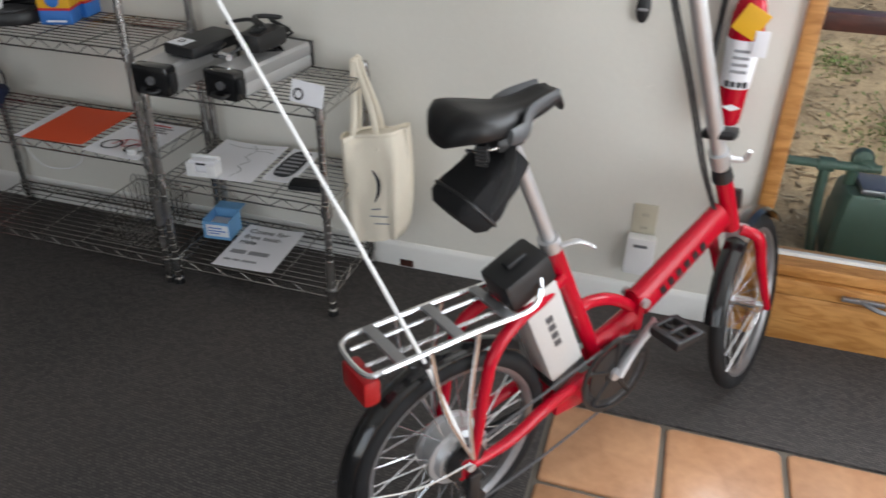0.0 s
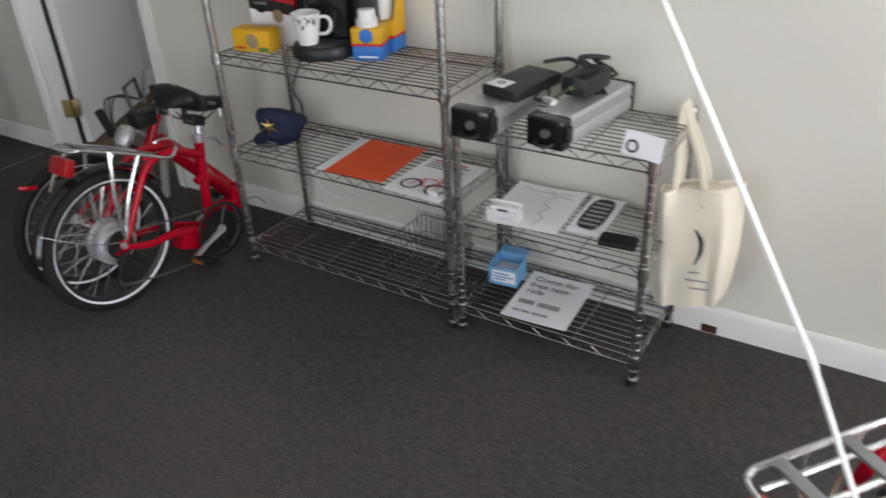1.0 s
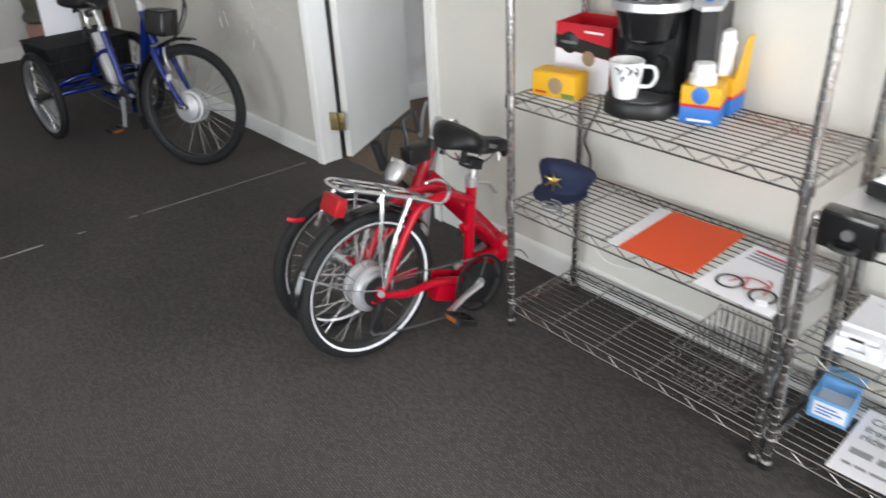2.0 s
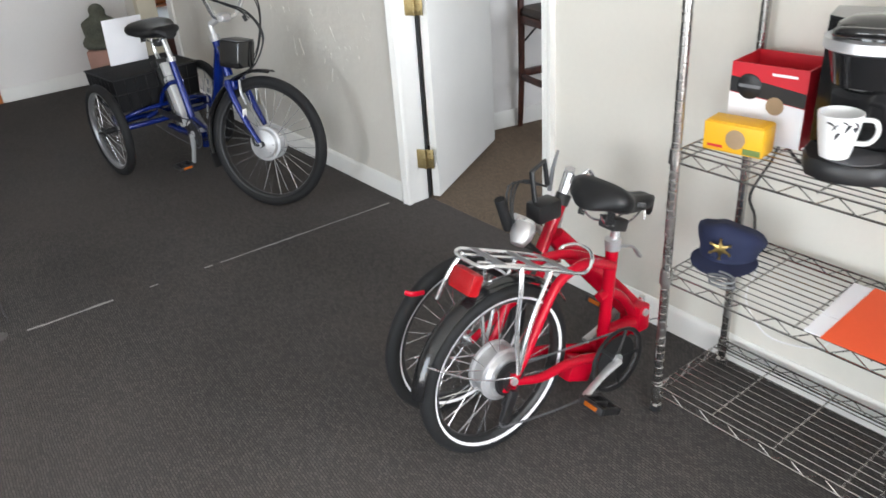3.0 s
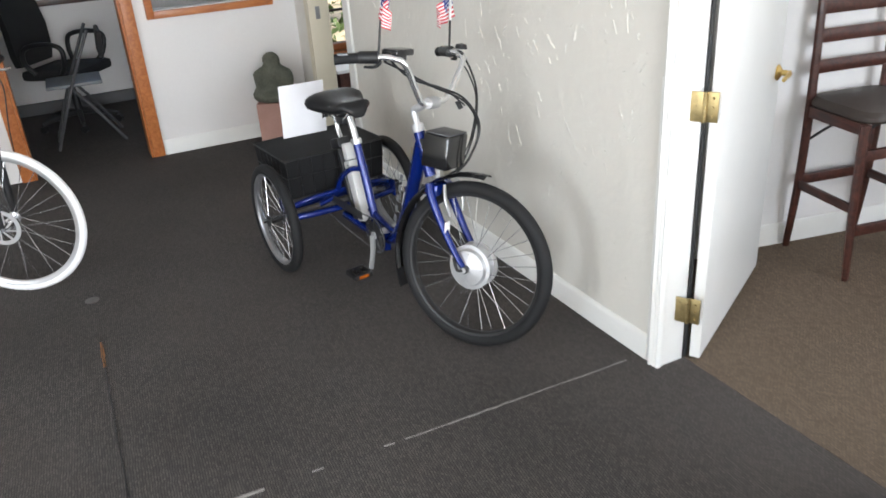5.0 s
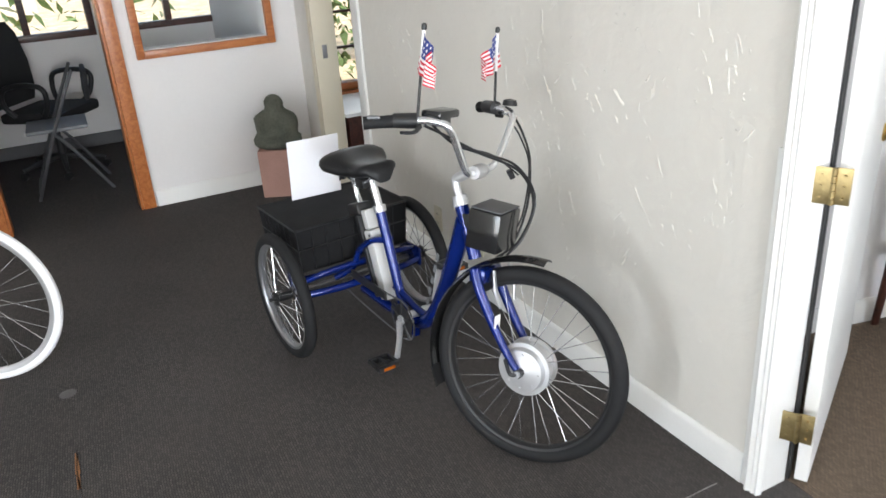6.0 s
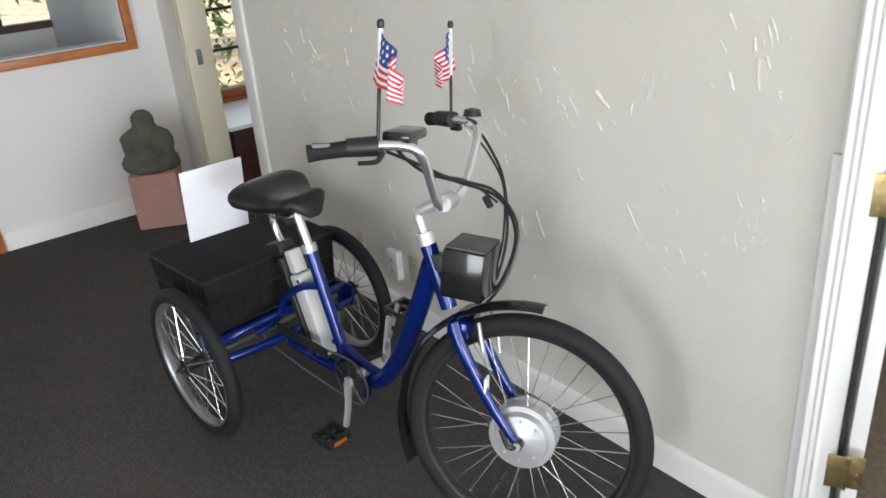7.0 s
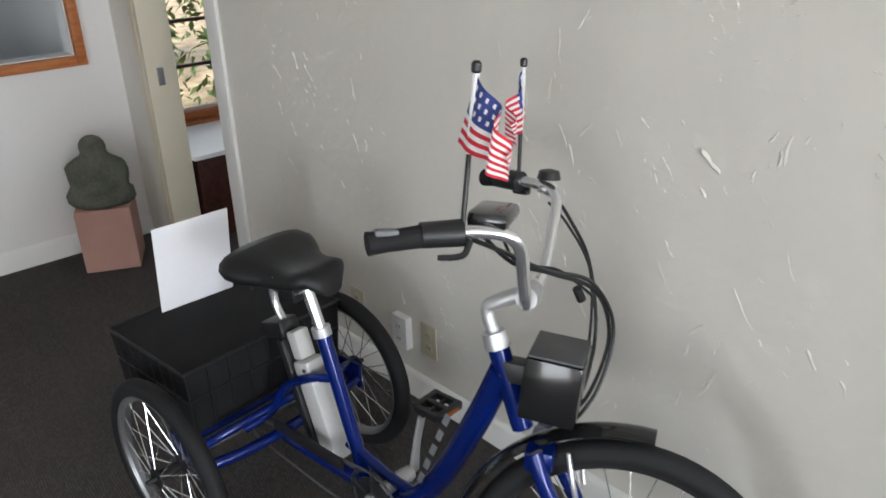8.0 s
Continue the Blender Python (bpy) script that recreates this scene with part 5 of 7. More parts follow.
# battery
bt = Matrix.Translation((0.286, 0, 0.262)) @ Matrix.Rotation(radians(-18), 4, "Y")
part("battery", block((-0.080, -0.031, 0.0), (-0.022, 0.031, 0.27), 0.010, bt), M_SILVER, trike, "silver battery case")
part("battery_back", block((-0.115, -0.036, 0.01), (-0.089, 0.036, 0.33), 0.010, bt), M_BLACK, trike, "black battery rail")
part("battery_handle", block((-0.080, -0.022, 0.272), (-0.045, 0.022, 0.345), 0.006, bt), M_SILVER, trike)
part("battery_bracket", block((-0.17, -0.03, 0.33), (-0.085, 0.03, 0.375), 0.010, bt), M_BLACK, trike)
for z in (0.02, 0.25):
    part("battery_screw", turned([(0.005, -0.034), (0.005, -0.030)], "y", 8, bt @ V(-0.035, 0, z)), M_BLACK, trike)
saddle(trike, pose(0.125, 0, 0.790, 0, -4, 0), 0.285, 0.275, 0.095, M_SADDLE, "wide padded black vinyl saddle", nose=0.58)
part("seat_support", tube([(0.04, 0, 0.69), (0.045, 0.0, 0.62), (0.07, 0, 0.58)], 0.011, 10, 3), M_CHROME, trike)
# basket of black mesh with a lid
bx0, bx1, by, bz0, bz1 = -0.360, -0.025, 0.232, 0.325, 0.508
basket = part("basket", loft(bmesh.new(), [[(bx0, -by, bz0), (bx1, -by, bz0), (bx1, by, bz0), (bx0, by, bz0)], [(bx0 - 0.012, -by - 0.012, bz1), (bx1 + 0.012, -by - 0.012, bz1), (bx1 + 0.012, by + 0.012, bz1), (bx0 - 0.012, by + 0.012, bz1)]]), M_FABRIC, trike, "black fabric lined wire basket")
a = 0.014
for z, g, r in ((bz1, a, 0.005), (bz0 + 0.10, a * 0.6, 0.003), (bz0 + 0.004, 0.003, 0.003)):
    part("rim_wire", tube([(bx0 - g, -by - g, z), (bx1 + g, -by - g, z), (bx1 + g, by + g, z), (bx0 - g, by + g, z)], r, 6, 1, loop=True, up=(0, 0, 1)), M_BLACK, basket, "black rim wire")
for i in range(9):
    y = -by + 2 * by * i / 8
    for xx, g in ((bx0, -1), (bx1, 1)):
        part("rib_wire", rod(bmesh.new(), (xx + g * 0.003, y, bz0), (xx + g * a, y * 1.04, bz1), 0.002, 6), M_BLACK, basket)
for i in range(1, 7):
    x = bx0 + (bx1 - bx0) * i / 7
    for s in (-1, 1):
        part("rib_wire", rod(bmesh.new(), (x, s * (by + 0.003), bz0), (x, s * (by + a), bz1), 0.002, 6), M_BLACK, basket)
# steered parts
FORK = Matrix.Translation((0, -0.012, 0)) @ TURNED
at = FORK @ Matrix.Translation((0.946, 0, 0.297))
wheel("front_wheel", trike, at, 0.309, 0.025, hub_r=0.078, hub_w=0.10, n=32, rim=M_BLACK, hub=M_ALU, motor=True, rim_h=0.012)
fender("front_fender", trike, at, 0.338, 0.028, 84, 195, M_GLOSSB, "glossy black mudguard")
fender("fender_flap", trike, at, 0.341, 0.030, 195, 207, M_RUBBER, "black rubber flap")
part("fork_crown", block((0.755, -0.055, 0.535), (0.81, 0.055, 0.58), 0.012), M_BLUE, trike, "", FORK)
for y in (-0.062, 0.062):
    part("fork_blade", tube([(0.775, y * 0.9, 0.58), (0.80, y, 0.52), (0.855, y, 0.42), (0.908, y, 0.340), (0.946, y, 0.295)], [0.016, 0.016, 0.014, 0.012, 0.010], 12, 5), M_BLUE, trike, "curved blue fork blade", FORK)
    part("brake_arm", tube([(0.835, y * 0.75, 0.585), (0.85, y * 0.95, 0.53), (0.862, y * 0.72, 0.475)], [0.006, 0.008, 0.006], 8, 3, squash=(1, 0.7)), M_ALU, trike, "aluminium rim brake arm", FORK)
    part("axle_nut", turned([(0.014, y - 0.012), (0.014, y + 0.012)], "y", 8, (0.946, 0, 0.297)), M_BLACK, trike, "", FORK)
part("motor_plug", tube([(0.946, -0.07, 0.297), (0.930, -0.09, 0.30), (0.905, -0.075, 0.335)], 0.006, 8, 3), M_BLACK, trike, m=FORK)
H0 = TA + TD * 0.165 - V(0.063, 0, 0.012)
part("headset", tube([H0, H0 + TD * 0.03], [0.026, 0.022], 14, 1), M_ALU, trike, m=TURNED)
part("handle_stem", tube([H0 + TD * 0.02, H0 + TD * 0.075, (0.668, 0, 0.828), (0.700, 0, 0.845), (0.722, 0, 0.852)], [0.0125, 0.0125, 0.015, 0.015, 0.017], 12, 4), M_ALU, trike, "polished gooseneck stem", TURNED)
part("stem_clamp", turned([(0.020, -0.028), (0.022, -0.02), (0.022, 0.02), (0.020, 0.028)], "y", 16, (0.727, 0, 0.852)), M_ALU, trike, m=TURNED)
hb = tube([(0.553, -0.290, 1.000), (0.64, -0.235, 1.012), (0.705, -0.205, 1.012), (0.735, -0.185, 0.992), (0.738, -0.14, 0.93), (0.735, -0.085, 0.865), (0.727, -0.04, 0.852), (0.727, 0.04, 0.852), (0.735, 0.085, 0.865), (0.738, 0.14, 0.93), (0.735, 0.185, 0.992), (0.705, 0.205, 1.012), (0.64, 0.235, 1.012), (0.585, 0.273, 1.004)], 0.011, 12, 5)
bar = part("handlebar", hb, M_CHROME, trike, "chromed high rise handlebar", TURNED)
for s in (-1, 1):
    g = bmesh.new()
    e = 0.032 if s < 0 else 0.0
    sweep(g, [(0.566 - e, s * (0.286 + e * 0.55), 1.002 - e * 0.1), (0.590 - e, s * (0.269 + e * 0.55), 1.005 - e * 0.1), (0.620, s * 0.247, 1.010)], [0.0185, 0.0165, 0.018], 14, 4)
    grip = part("grip", g, M_RUBBER, bar, "black ribbed rubber grip")
    part("throttle", tube([(0.60, s * 0.259, 1.009), (0.655, s * 0.226, 1.012)], [0.020, 0.0215], 14, 1), M_BLACK, bar)
    part("brake_lever", tube([(0.668, s * 0.232, 1.0), (0.665, s * 0.255, 0.985), (0.632, s * 0.272, 0.982)], [0.009, 0.006, 0.005], 8, 4, squash=(1, 0.7)), M_BLACK, bar, "black brake lever")
part("grip_patch", block((-0.018, -0.010, 0.011), (0.018, 0.010, 0.0205), 0.004, pose(0.558, -0.290, 1.000, 0, 0, 33)), M_GREY, bar, "grey grip inlay")
dp = block((0.655, -0.212, 1.018), (0.720, -0.110, 1.042), 0.010)
solid(dp, (0.68, -0.20, 0.998), (0.71, -0.14, 1.028), 0.006)
part("display", dp, M_GLOSSB, bar, "black control display")
part("bell", turned([(0.004, 0.02), (0.02, 0.016), (0.024, 0.0), (0.004, 0.0)], "z", 16, (0.715, 0.20, 1.028)), M_BLACK, bar)
part("adjuster", tube([(0.70, 0.19, 1.008), (0.735, 0.215, 0.992)], 0.008, 8, 1), M_CHROME, bar)
CB = TURNED @ pose(0.735, 0, 0.700, 0, 4, 0)
box_ = part("controller_box", block((0.0, -0.065, -0.062), (0.105, 0.065, 0.058), 0.008), M_GLOSSB, trike, "glossy black controller box", CB)
part("box_lid", block((0.004, -0.062, 0.0585), (0.102, 0.062, 0.064), 0.003), M_DGREY, box_)
part("box_bracket", block((-0.05, -0.02, -0.02), (0.002, 0.02, 0.02), 0.004), M_BLACK, box_)
cab = [[(0.66, -0.215, 1.02), (0.72, -0.16, 0.99), (0.80, -0.08, 0.945), (0.90, 0.03, 0.88), (0.965, 0.085, 0.78), (0.94, 0.05, 0.66), (0.86, 0.0, 0.585)],
       [(0.66, -0.20, 1.035), (0.73, -0.14, 0.97), (0.81, -0.06, 0.935), (0.91, 0.045, 0.86), (0.955, 0.09, 0.76), (0.92, 0.06, 0.65), (0.85, 0.01, 0.60)],
       [(0.735, 0.215, 1.02), (0.80, 0.20, 0.97), (0.87, 0.165, 0.88), (0.915, 0.11, 0.76), (0.90, 0.06, 0.65), (0.84, 0.02, 0.585)],
       [(0.73, 0.205, 1.0), (0.80, 0.185, 0.96), (0.88, 0.15, 0.86), (0.90, 0.10, 0.72), (0.87, 0.05, 0.64)],
       [(0.69, -0.15, 1.04), (0.73, -0.10, 0.96), (0.82, -0.02, 0.93), (0.90, 0.05, 0.85)]]
cab = [[(0.69 + (x - 0.69) * 0.68, y, z - 0.02 if z > 0.9 else z) for x, y, z in c] for c in cab]
for i, c in enumerate(cab):
    part("cable", tube(c, 0.0038 if i < 3 else 0.0028, 8, 7), M_BLACK, trike, "black control cable", TURNED)
part("cable_tie", tube([(0.806, 0.040, 0.862), (0.816, 0.050, 0.838)], 0.009, 8, 1), M_BLACK, trike, m=TURNED)
part("reflector_tab", block((0.855, -0.085, 0.40), (0.86, -0.055, 0.455), 0.002), M_WHITE, trike, "white wheel reflector", TURNED)
for i in range(5):
    q = Matrix.Translation((0.545 + 0.02 * i, 0, 0.352 + 0.047 * i)) @ Matrix.Rotation(radians(-67), 4, "Y")
    part("label_bar", block((0.0, -0.031, -0.006), (0.03, -0.0275, 0.008), 0.001, q), M_GREY, trike, "pale printed mark")


def flag(parent, m, lean):
    """A small parade flag on a black and white stick, hanging in folds; the stick stands at the origin."""
    st = part("flag_stick", tube([(0, 0, 0), (lean * 0.12, 0, 0.12)], 0.0042, 8, 1), M_BLACK, parent, "black flag stick", m)
    part("stick_sleeve", tube([(lean * 0.12, 0, 0.12), (lean * 0.235, 0, 0.235)], 0.0052, 8, 1), M_WHITE, st, "white flag sleeve")
    part("stick_cap", turned([(0.005, 0), (0.0075, 0.003), (0.0075, 0.014), (0.004, 0.018)], "z", 10, (lean * 0.235, 0, 0.235)), M_BLACK, st)
    bm = bmesh.new()
    Hh, n, k = 0.098, 42, 13
    def spot(u, v):
        drop = (u ** 0.85) * 0.100
        out = 0.088 * (1 - math.exp(-2.2 * u)) + 0.012 * (1 - v) * u
        fold = 0.014 * math.sin(u * 11 + v * 1.5) * min(1, u * 3)
        z = 0.232 - (1 - v) * Hh * (1 - 0.12 * u) - drop * (0.55 + 0.45 * v)
        return V(lean * z + fold, 0.004 + out - 0.034 * (1 - v) * (1 - 0.45 * u), z)
    grid = [[bm.verts.new(spot(i / n, 1 - j / k)) for i in range(n + 1)] for j in range(k + 1)]
    for j in range(k):
        for i in range(n):
            f = bm.faces.new((grid[j][i], grid[j][i + 1], grid[j + 1][i + 1], grid[j + 1][i]))
            canton = j < 7 and i < 17
            star = canton and j % 2 == 1 and i % 3 == (1 if j % 4 == 1 else 2)
            f.material_index = (1 if star else 2) if canton else (0 if j % 2 == 0 else 1)
    part("flag_cloth", bm, [M_FLAGR, M_FLAGW, M_FLAGB], st, "red, white and blue striped cloth", sharp=80)


flag(bar, pose(0.655, -0.226, 1.010, 0, 0, -128), -0.04)
flag(bar, pose(0.650, 0.225, 1.004, 0, 0, 175), 0.03)


# ---- wire shelving ----
def wire_shelf(name, x0, x1, y0, y1, levels, high, label):
    """Chromed wire shelving on four grooved posts."""
    unit = thing(name, pose(x0, y0, 0), label, "shelf", "wire shelving")
    W, D = x1 - x0, y1 - y0
    for px, py in ((0, 0), (W, 0), (0, D), (W, D)):
        prof = [(0.008, 0.0), (0.016, 0.004), (0.016, 0.022), (0.0105, 0.026)]
        z = 0.03
        while z < high - 0.03:
            prof += [(0.0125, z), (0.0125, z + 0.0215), (0.0112, z + 0.023), (0.0112, z + 0.0248)]
            z += 0.0258
        prof += [(0.0125, z), (0.0125, high - 0.006), (0.008, high)]
        post = part("post", turned(prof, "z", 12, (px, py, 0)), M_POST, unit, "grooved chromed post")
        part("foot", turned([(0.013, 0), (0.017, 0.003), (0.017, 0.02), (0.013, 0.024)], "z", 12, (px, py, 0)), M_BLACK, post)
    for z in levels:
        bm = bmesh.new()
        zb = z - 0.030
        ring = [(0, 0), (W, 0), (W, D), (0, D)]
        for zz in (z, zb):
            sweep(bm, [(*c, zz) for c in ring], 0.0030, 6, 1, loop=True, up=(0, 0, 1))
        pts = []
        for c, d in zip(ring, ring[1:] + ring[:1]):
            A, B = V(*c, 0), V(*d, 0)
            n = max(4, int((B - A).length / 0.042)) // 2 * 2
            pts += [A.lerp(B, i / n) + V(0, 0, z if i % 2 else zb) for i in range(n)]
        sweep(bm, pts, 0.0019, 5, 1, loop=True)
        sh = part("shelf", bm, M_WIRE, unit, "chromed wire shelf with zigzag rim")
        m = int(D / 0.0255)
        first = None
        for j in range(1, m):
            if first is None:
                first = part("wire", rod(bmesh.new(), (0, 0, 0), (W, 0, 0), 0.0019, 5), M_WIRE, sh)
                first.matrix_basis = pose(0, D * j / m, z + 0.001)
            else:
                w_ = new("wire", first.data)
                w_.parent, w_.matrix_basis = sh, pose(0, D * j / m, z + 0.001)
        for j in range(1, int(W / 0.2) + 1):
            x = W * j / (int(W / 0.2) + 1)
            part("rib", rod(bmesh.new(), (x, 0, z - 0.004), (x, D, z - 0.004), 0.0026, 5), M_WIRE, sh)
        for px, py in ((0, 0), (W, 0), (0, D), (W, D)):
            part("collar", turned([(0.0135, z - 0.034), (0.0175, z - 0.032), (0.0155, z + 0.006), (0.0135, z + 0.008)], "z", 12, (px, py, 0)), M_POST, sh, "shelf corner collar")
    return unit


wire_shelf("wire_shelf_unit", -2.073, -1.182, 1.955, 2.280, (0.088, 0.462, 0.803), 1.62, "tall chromed wire shelf unit against the cream wall")
wire_shelf("wire_shelf_unit", -1.148, -0.575, 1.955, 2.280, (0.096, 0.395, 0.703), 0.742, "low chromed wire shelf unit beside the tall one")


def lying(name, m, w, d, label, category, material=M_PAPER, curl=0.003):
    t = thing(name, m, label, category)
    part("sheet", sheet(w, d, 0.0012, curl), material, t)
    return t


def strokes(parent, lines, material, r=0.0012, z=0.004, name="drawing"):
    bm = bmesh.new()
    for pts in lines:
        sweep(bm, [(x, y, z) for x, y in pts], r, 4, 3, squash=(0.3, 1.0), up=(0, 0, 1))
    return part(name, bm, material, parent, "printed line drawing")


# folder and flyer on the tall unit
folder = thing("paper_folder", pose(-1.657, 1.935, 0.4665, 0, 0, 3), "orange manila folder with white papers inside", "folder")
part("papers", sheet(0.215, 0.275, 0.004, 0.001), M_PAPER, folder, "white papers", pose(-0.030, 0.012, 0, 0, 0, 1.5))
fc = sheet(0.225, 0.285, 0.0018, 0.003)
part("cover", fc, M_ORANGE, folder, "orange cover", pose(0.012, 0, 0.0055))
tab = loft(bmesh.new(), [[(-0.028, 0.10, zz), (0.014, 0.10, zz), (0.014, 0.275, zz), (-0.018, 0.275, zz), (-0.028, 0.25, zz)] for zz in (0.0052, 0.0066)])
part("tab", tab, M_PAPER, folder, "white index tab")
flyer = lying("flyer", pose(-1.405, 1.925, 0.4665, 0, 0, -3), 0.215, 0.28, "printed flyer with a bicycle drawing", "flyer")
circ = lambda cx, cy, r: [(cx + r * math.cos(k * 0.63), cy + r * math.sin(k * 0.63)) for k in range(11)]
strokes(flyer, [circ(0.06, 0.07, 0.033), circ(0.06, 0.07, 0.030), circ(0.155, 0.065, 0.033), circ(0.155, 0.065, 0.030)], M_INK, 0.0022)
strokes(flyer, [[(0.06, 0.07), (0.085, 0.12), (0.14, 0.115), (0.105, 0.065), (0.085, 0.12)], [(0.155, 0.065), (0.14, 0.13), (0.125, 0.14)]], M_CRED, 0.0024)
for j in range(4):
    part("text_bar", block((0.02, 0.20 + j * 0.017, 0.003), (0.17 - 0.02 * (j % 2), 0.207 + j * 0.017, 0.0042)), M_CRED if j == 3 else M_GINK, flyer, "unreadable printed line")
gad = thing("clear_plastic_box", pose(-1.235, 1.955, 0.4665, 0, 0, 20), "small pale plastic box on the flyer", "box")
part("body", block((-0.015, -0.012, 0), (0.015, 0.012, 0.018), 0.004), M_SILVER, gad)

# navy peaked cap with a star badge
cap = thing("cap", pose(-2.012, 2.140, 0.4665, 0, 0, -72), "navy blue peaked cloth cap with gold star badge", "cap")
secs = []
for k, z in ((0.96, 0.0), (0.98, 0.012), (1.0, 0.026), (1.06, 0.040), (1.13, 0.056), (1.15, 0.070), (1.08, 0.082), (0.88, 0.090), (0.55, 0.093), (0.10, 0.094)):
    s = z / 0.094
    ring = []
    for j in range(40):
        q = 2 * math.pi * j / 40
        cx, cy = math.cos(q), math.sin(q)
        slump = 1 + 0.05 * noise.noise((cx * 1.7, cy * 1.7, z * 16)) + 0.16 * s * max(0, math.cos(q - 1.9)) ** 2
        lift = 0.030 * s * cx * min(1, k) - 0.030 * s * min(1, k) * max(0, math.cos(q - 1.9)) ** 2 + 0.004 * math.sin(5 * q + 2) * s * min(1, k)
        ring.append((0.080 * k * cx * slump - 0.008 * s, 0.074 * k * cy * slump, z + lift))
    secs.append(ring)
part("crown", loft(bmesh.new(), secs), M_NAVY, cap, "soft navy crown", sharp=70)
part("band", tube([(0.0785 * math.cos(k * 0.2094), 0.0725 * math.sin(k * 0.2094), 0.012) for k in range(30)], 0.011, 6, 1, squash=(1.0, 0.25), up=(0, 0, 1), loop=True), M_NAVY, cap, "navy cap band")
br = []
for r, low in ((0.0, 0.0), (0.35, 0.0), (0.7, 0.0), (1.0, 0.0), (1.0, 0.004), (0.7, 0.004), (0.35, 0.004), (0.0, 0.004)):
    row = []
    for j in range(25):
        q = -1.45 + 2.9 * j / 24
        w = math.cos(q * 0.98) ** 0.6 if abs(q) < 1.44 else 0.25
        row.append(((0.074 + 0.058 * r * w) * math.cos(q), (0.070 + 0.040 * r * w) * math.sin(q), 0.014 - low - 0.010 * r * w - 0.006 * (1 - abs(math.cos(q)))))
    br.append(row)
part("visor", loft(bmesh.new(), br + br[:1], cap=False), M_NAVY, cap, "stiff navy visor", sharp=70)
st = bmesh.new()
ring = [(0.0, (0.030 if k % 2 == 0 else 0.012) * math.sin(k * math.pi / 6), (0.030 if k % 2 == 0 else 0.012) * math.cos(k * math.pi / 6)) for k in range(12)]
loft(st, [ring, [(0.003, y * 0.9, z * 0.9) for _, y, z in ring], [(0.006, y * 0.2, z * 0.2) for _, y, z in ring]])
for k in range(0, 12, 2):
    rod(st, (0.001, ring[k][1] * 0.94, ring[k][2] * 0.94), (0.005, ring[k][1] * 0.94, ring[k][2] * 0.94), 0.0035, 8)
part("badge", st, M_GOLD, cap, "gold six-pointed star badge", pose(0.0935, 0.0, 0.062, 0, 4, 4))
coil = thing("cable_coil", pose(-1.93, 1.985, 0.4655), "small coil of grey cable", "cable")
part("cord", tube([(0.035 * math.cos(k * 0.7) * (1 + 0.1 * math.sin(k)), 0.022 * math.sin(k * 0.7), 0.004 + 0.0012 * k) for k in range(22)], 0.003, 6, 3), M_GREY, coil)

# cartons, coffee maker and wipes on the tall unit
yb = thing("yellow_carton", pose(-2.035, 2.005, 0.8065, 0, 0, 8), "yellow tea carton on the wire shelf", "carton")
part("body", block((0, 0, 0), (0.145, 0.068, 0.070), 0.003), M_YELLOW, yb)
part("flap", block((0.004, 0.004, 0.0701), (0.141, 0.064, 0.073), 0.001), M_YELLOW, yb)
part("picture", turned([(0.024, -0.0016), (0.022, -0.0022), (0.002, -0.0022)], "y", 16, (0.080, 0, 0.036)), M_KRAFT, yb, "round brown picture")
part("mark", block((0.012, -0.0015, 0.010), (0.05, 0.0, 0.016)), M_CRED, yb, "red printed bar")
part("mark", block((0.100, -0.0015, 0.004), (0.142, 0.0, 0.018)), M_LEAF, yb, "green printed corner")
rb = thing("red_carton", pose(-2.045, 2.115, 0.8065, 0, 0, 6), "open red and black coffee pod carton", "carton")
cb = bmesh.new()
w, d, h, tk = 0.185, 0.14, 0.188, 0.003
for lo, hi in (((0, 0, 0), (w, tk, h)), ((0, d - tk, 0), (w, d, h)), ((0, tk, 0), (tk, d - tk, h)), ((w - tk, tk, 0), (w, d - tk, h)), ((tk, tk, 0), (w - tk, d - tk, tk))):
    solid(cb, lo, hi)
part("body", cb, M_CRED, rb)
part("inside", block((tk, tk, tk), (w - tk, d - tk, h * 0.55)), M_KRAFT, rb, "bare cardboard inside")
part("black_panel", loft(bmesh.new(), [[(0.0, y, 0.116), (w, y, 0.100), (w, y, 0.134), (0.09, y, 0.146), (0.0, y, 0.153)] for y in (-0.0015, 0.0)]), M_BLACK, rb, "black printed panel")
part("white_panel", loft(bmesh.new(), [[(0.0, y, 0.0), (w, y, 0.0), (w, y, 0.098), (0.0, y, 0.114)] for y in (-0.0015, 0.0)]), M_PAPER, rb, "white printed panel")
part("emblem_text", block((0.022, -0.0036, 0.130), (0.075, -0.003, 0.138)), M_GREY, rb, "grey printed bar")
part("emblem", turned([(0.031, -0.0015), (0.029, -0.003), (0.001, -0.003)], "y", 22, (0.048, 0, 0.133)), M_BLACK, rb, "round black emblem")
part("cup_picture", turned([(0.022, -0.002), (0.018, -0.003), (0.001, -0.003)], "y", 14, (0.115, 0, 0.095)), M_KRAFT, rb, "brown cup picture")
part("text_bar", block((0.10, -0.0015, 0.166), (0.16, 0, 0.172)), M_PAPER, rb, "unreadable printed line")

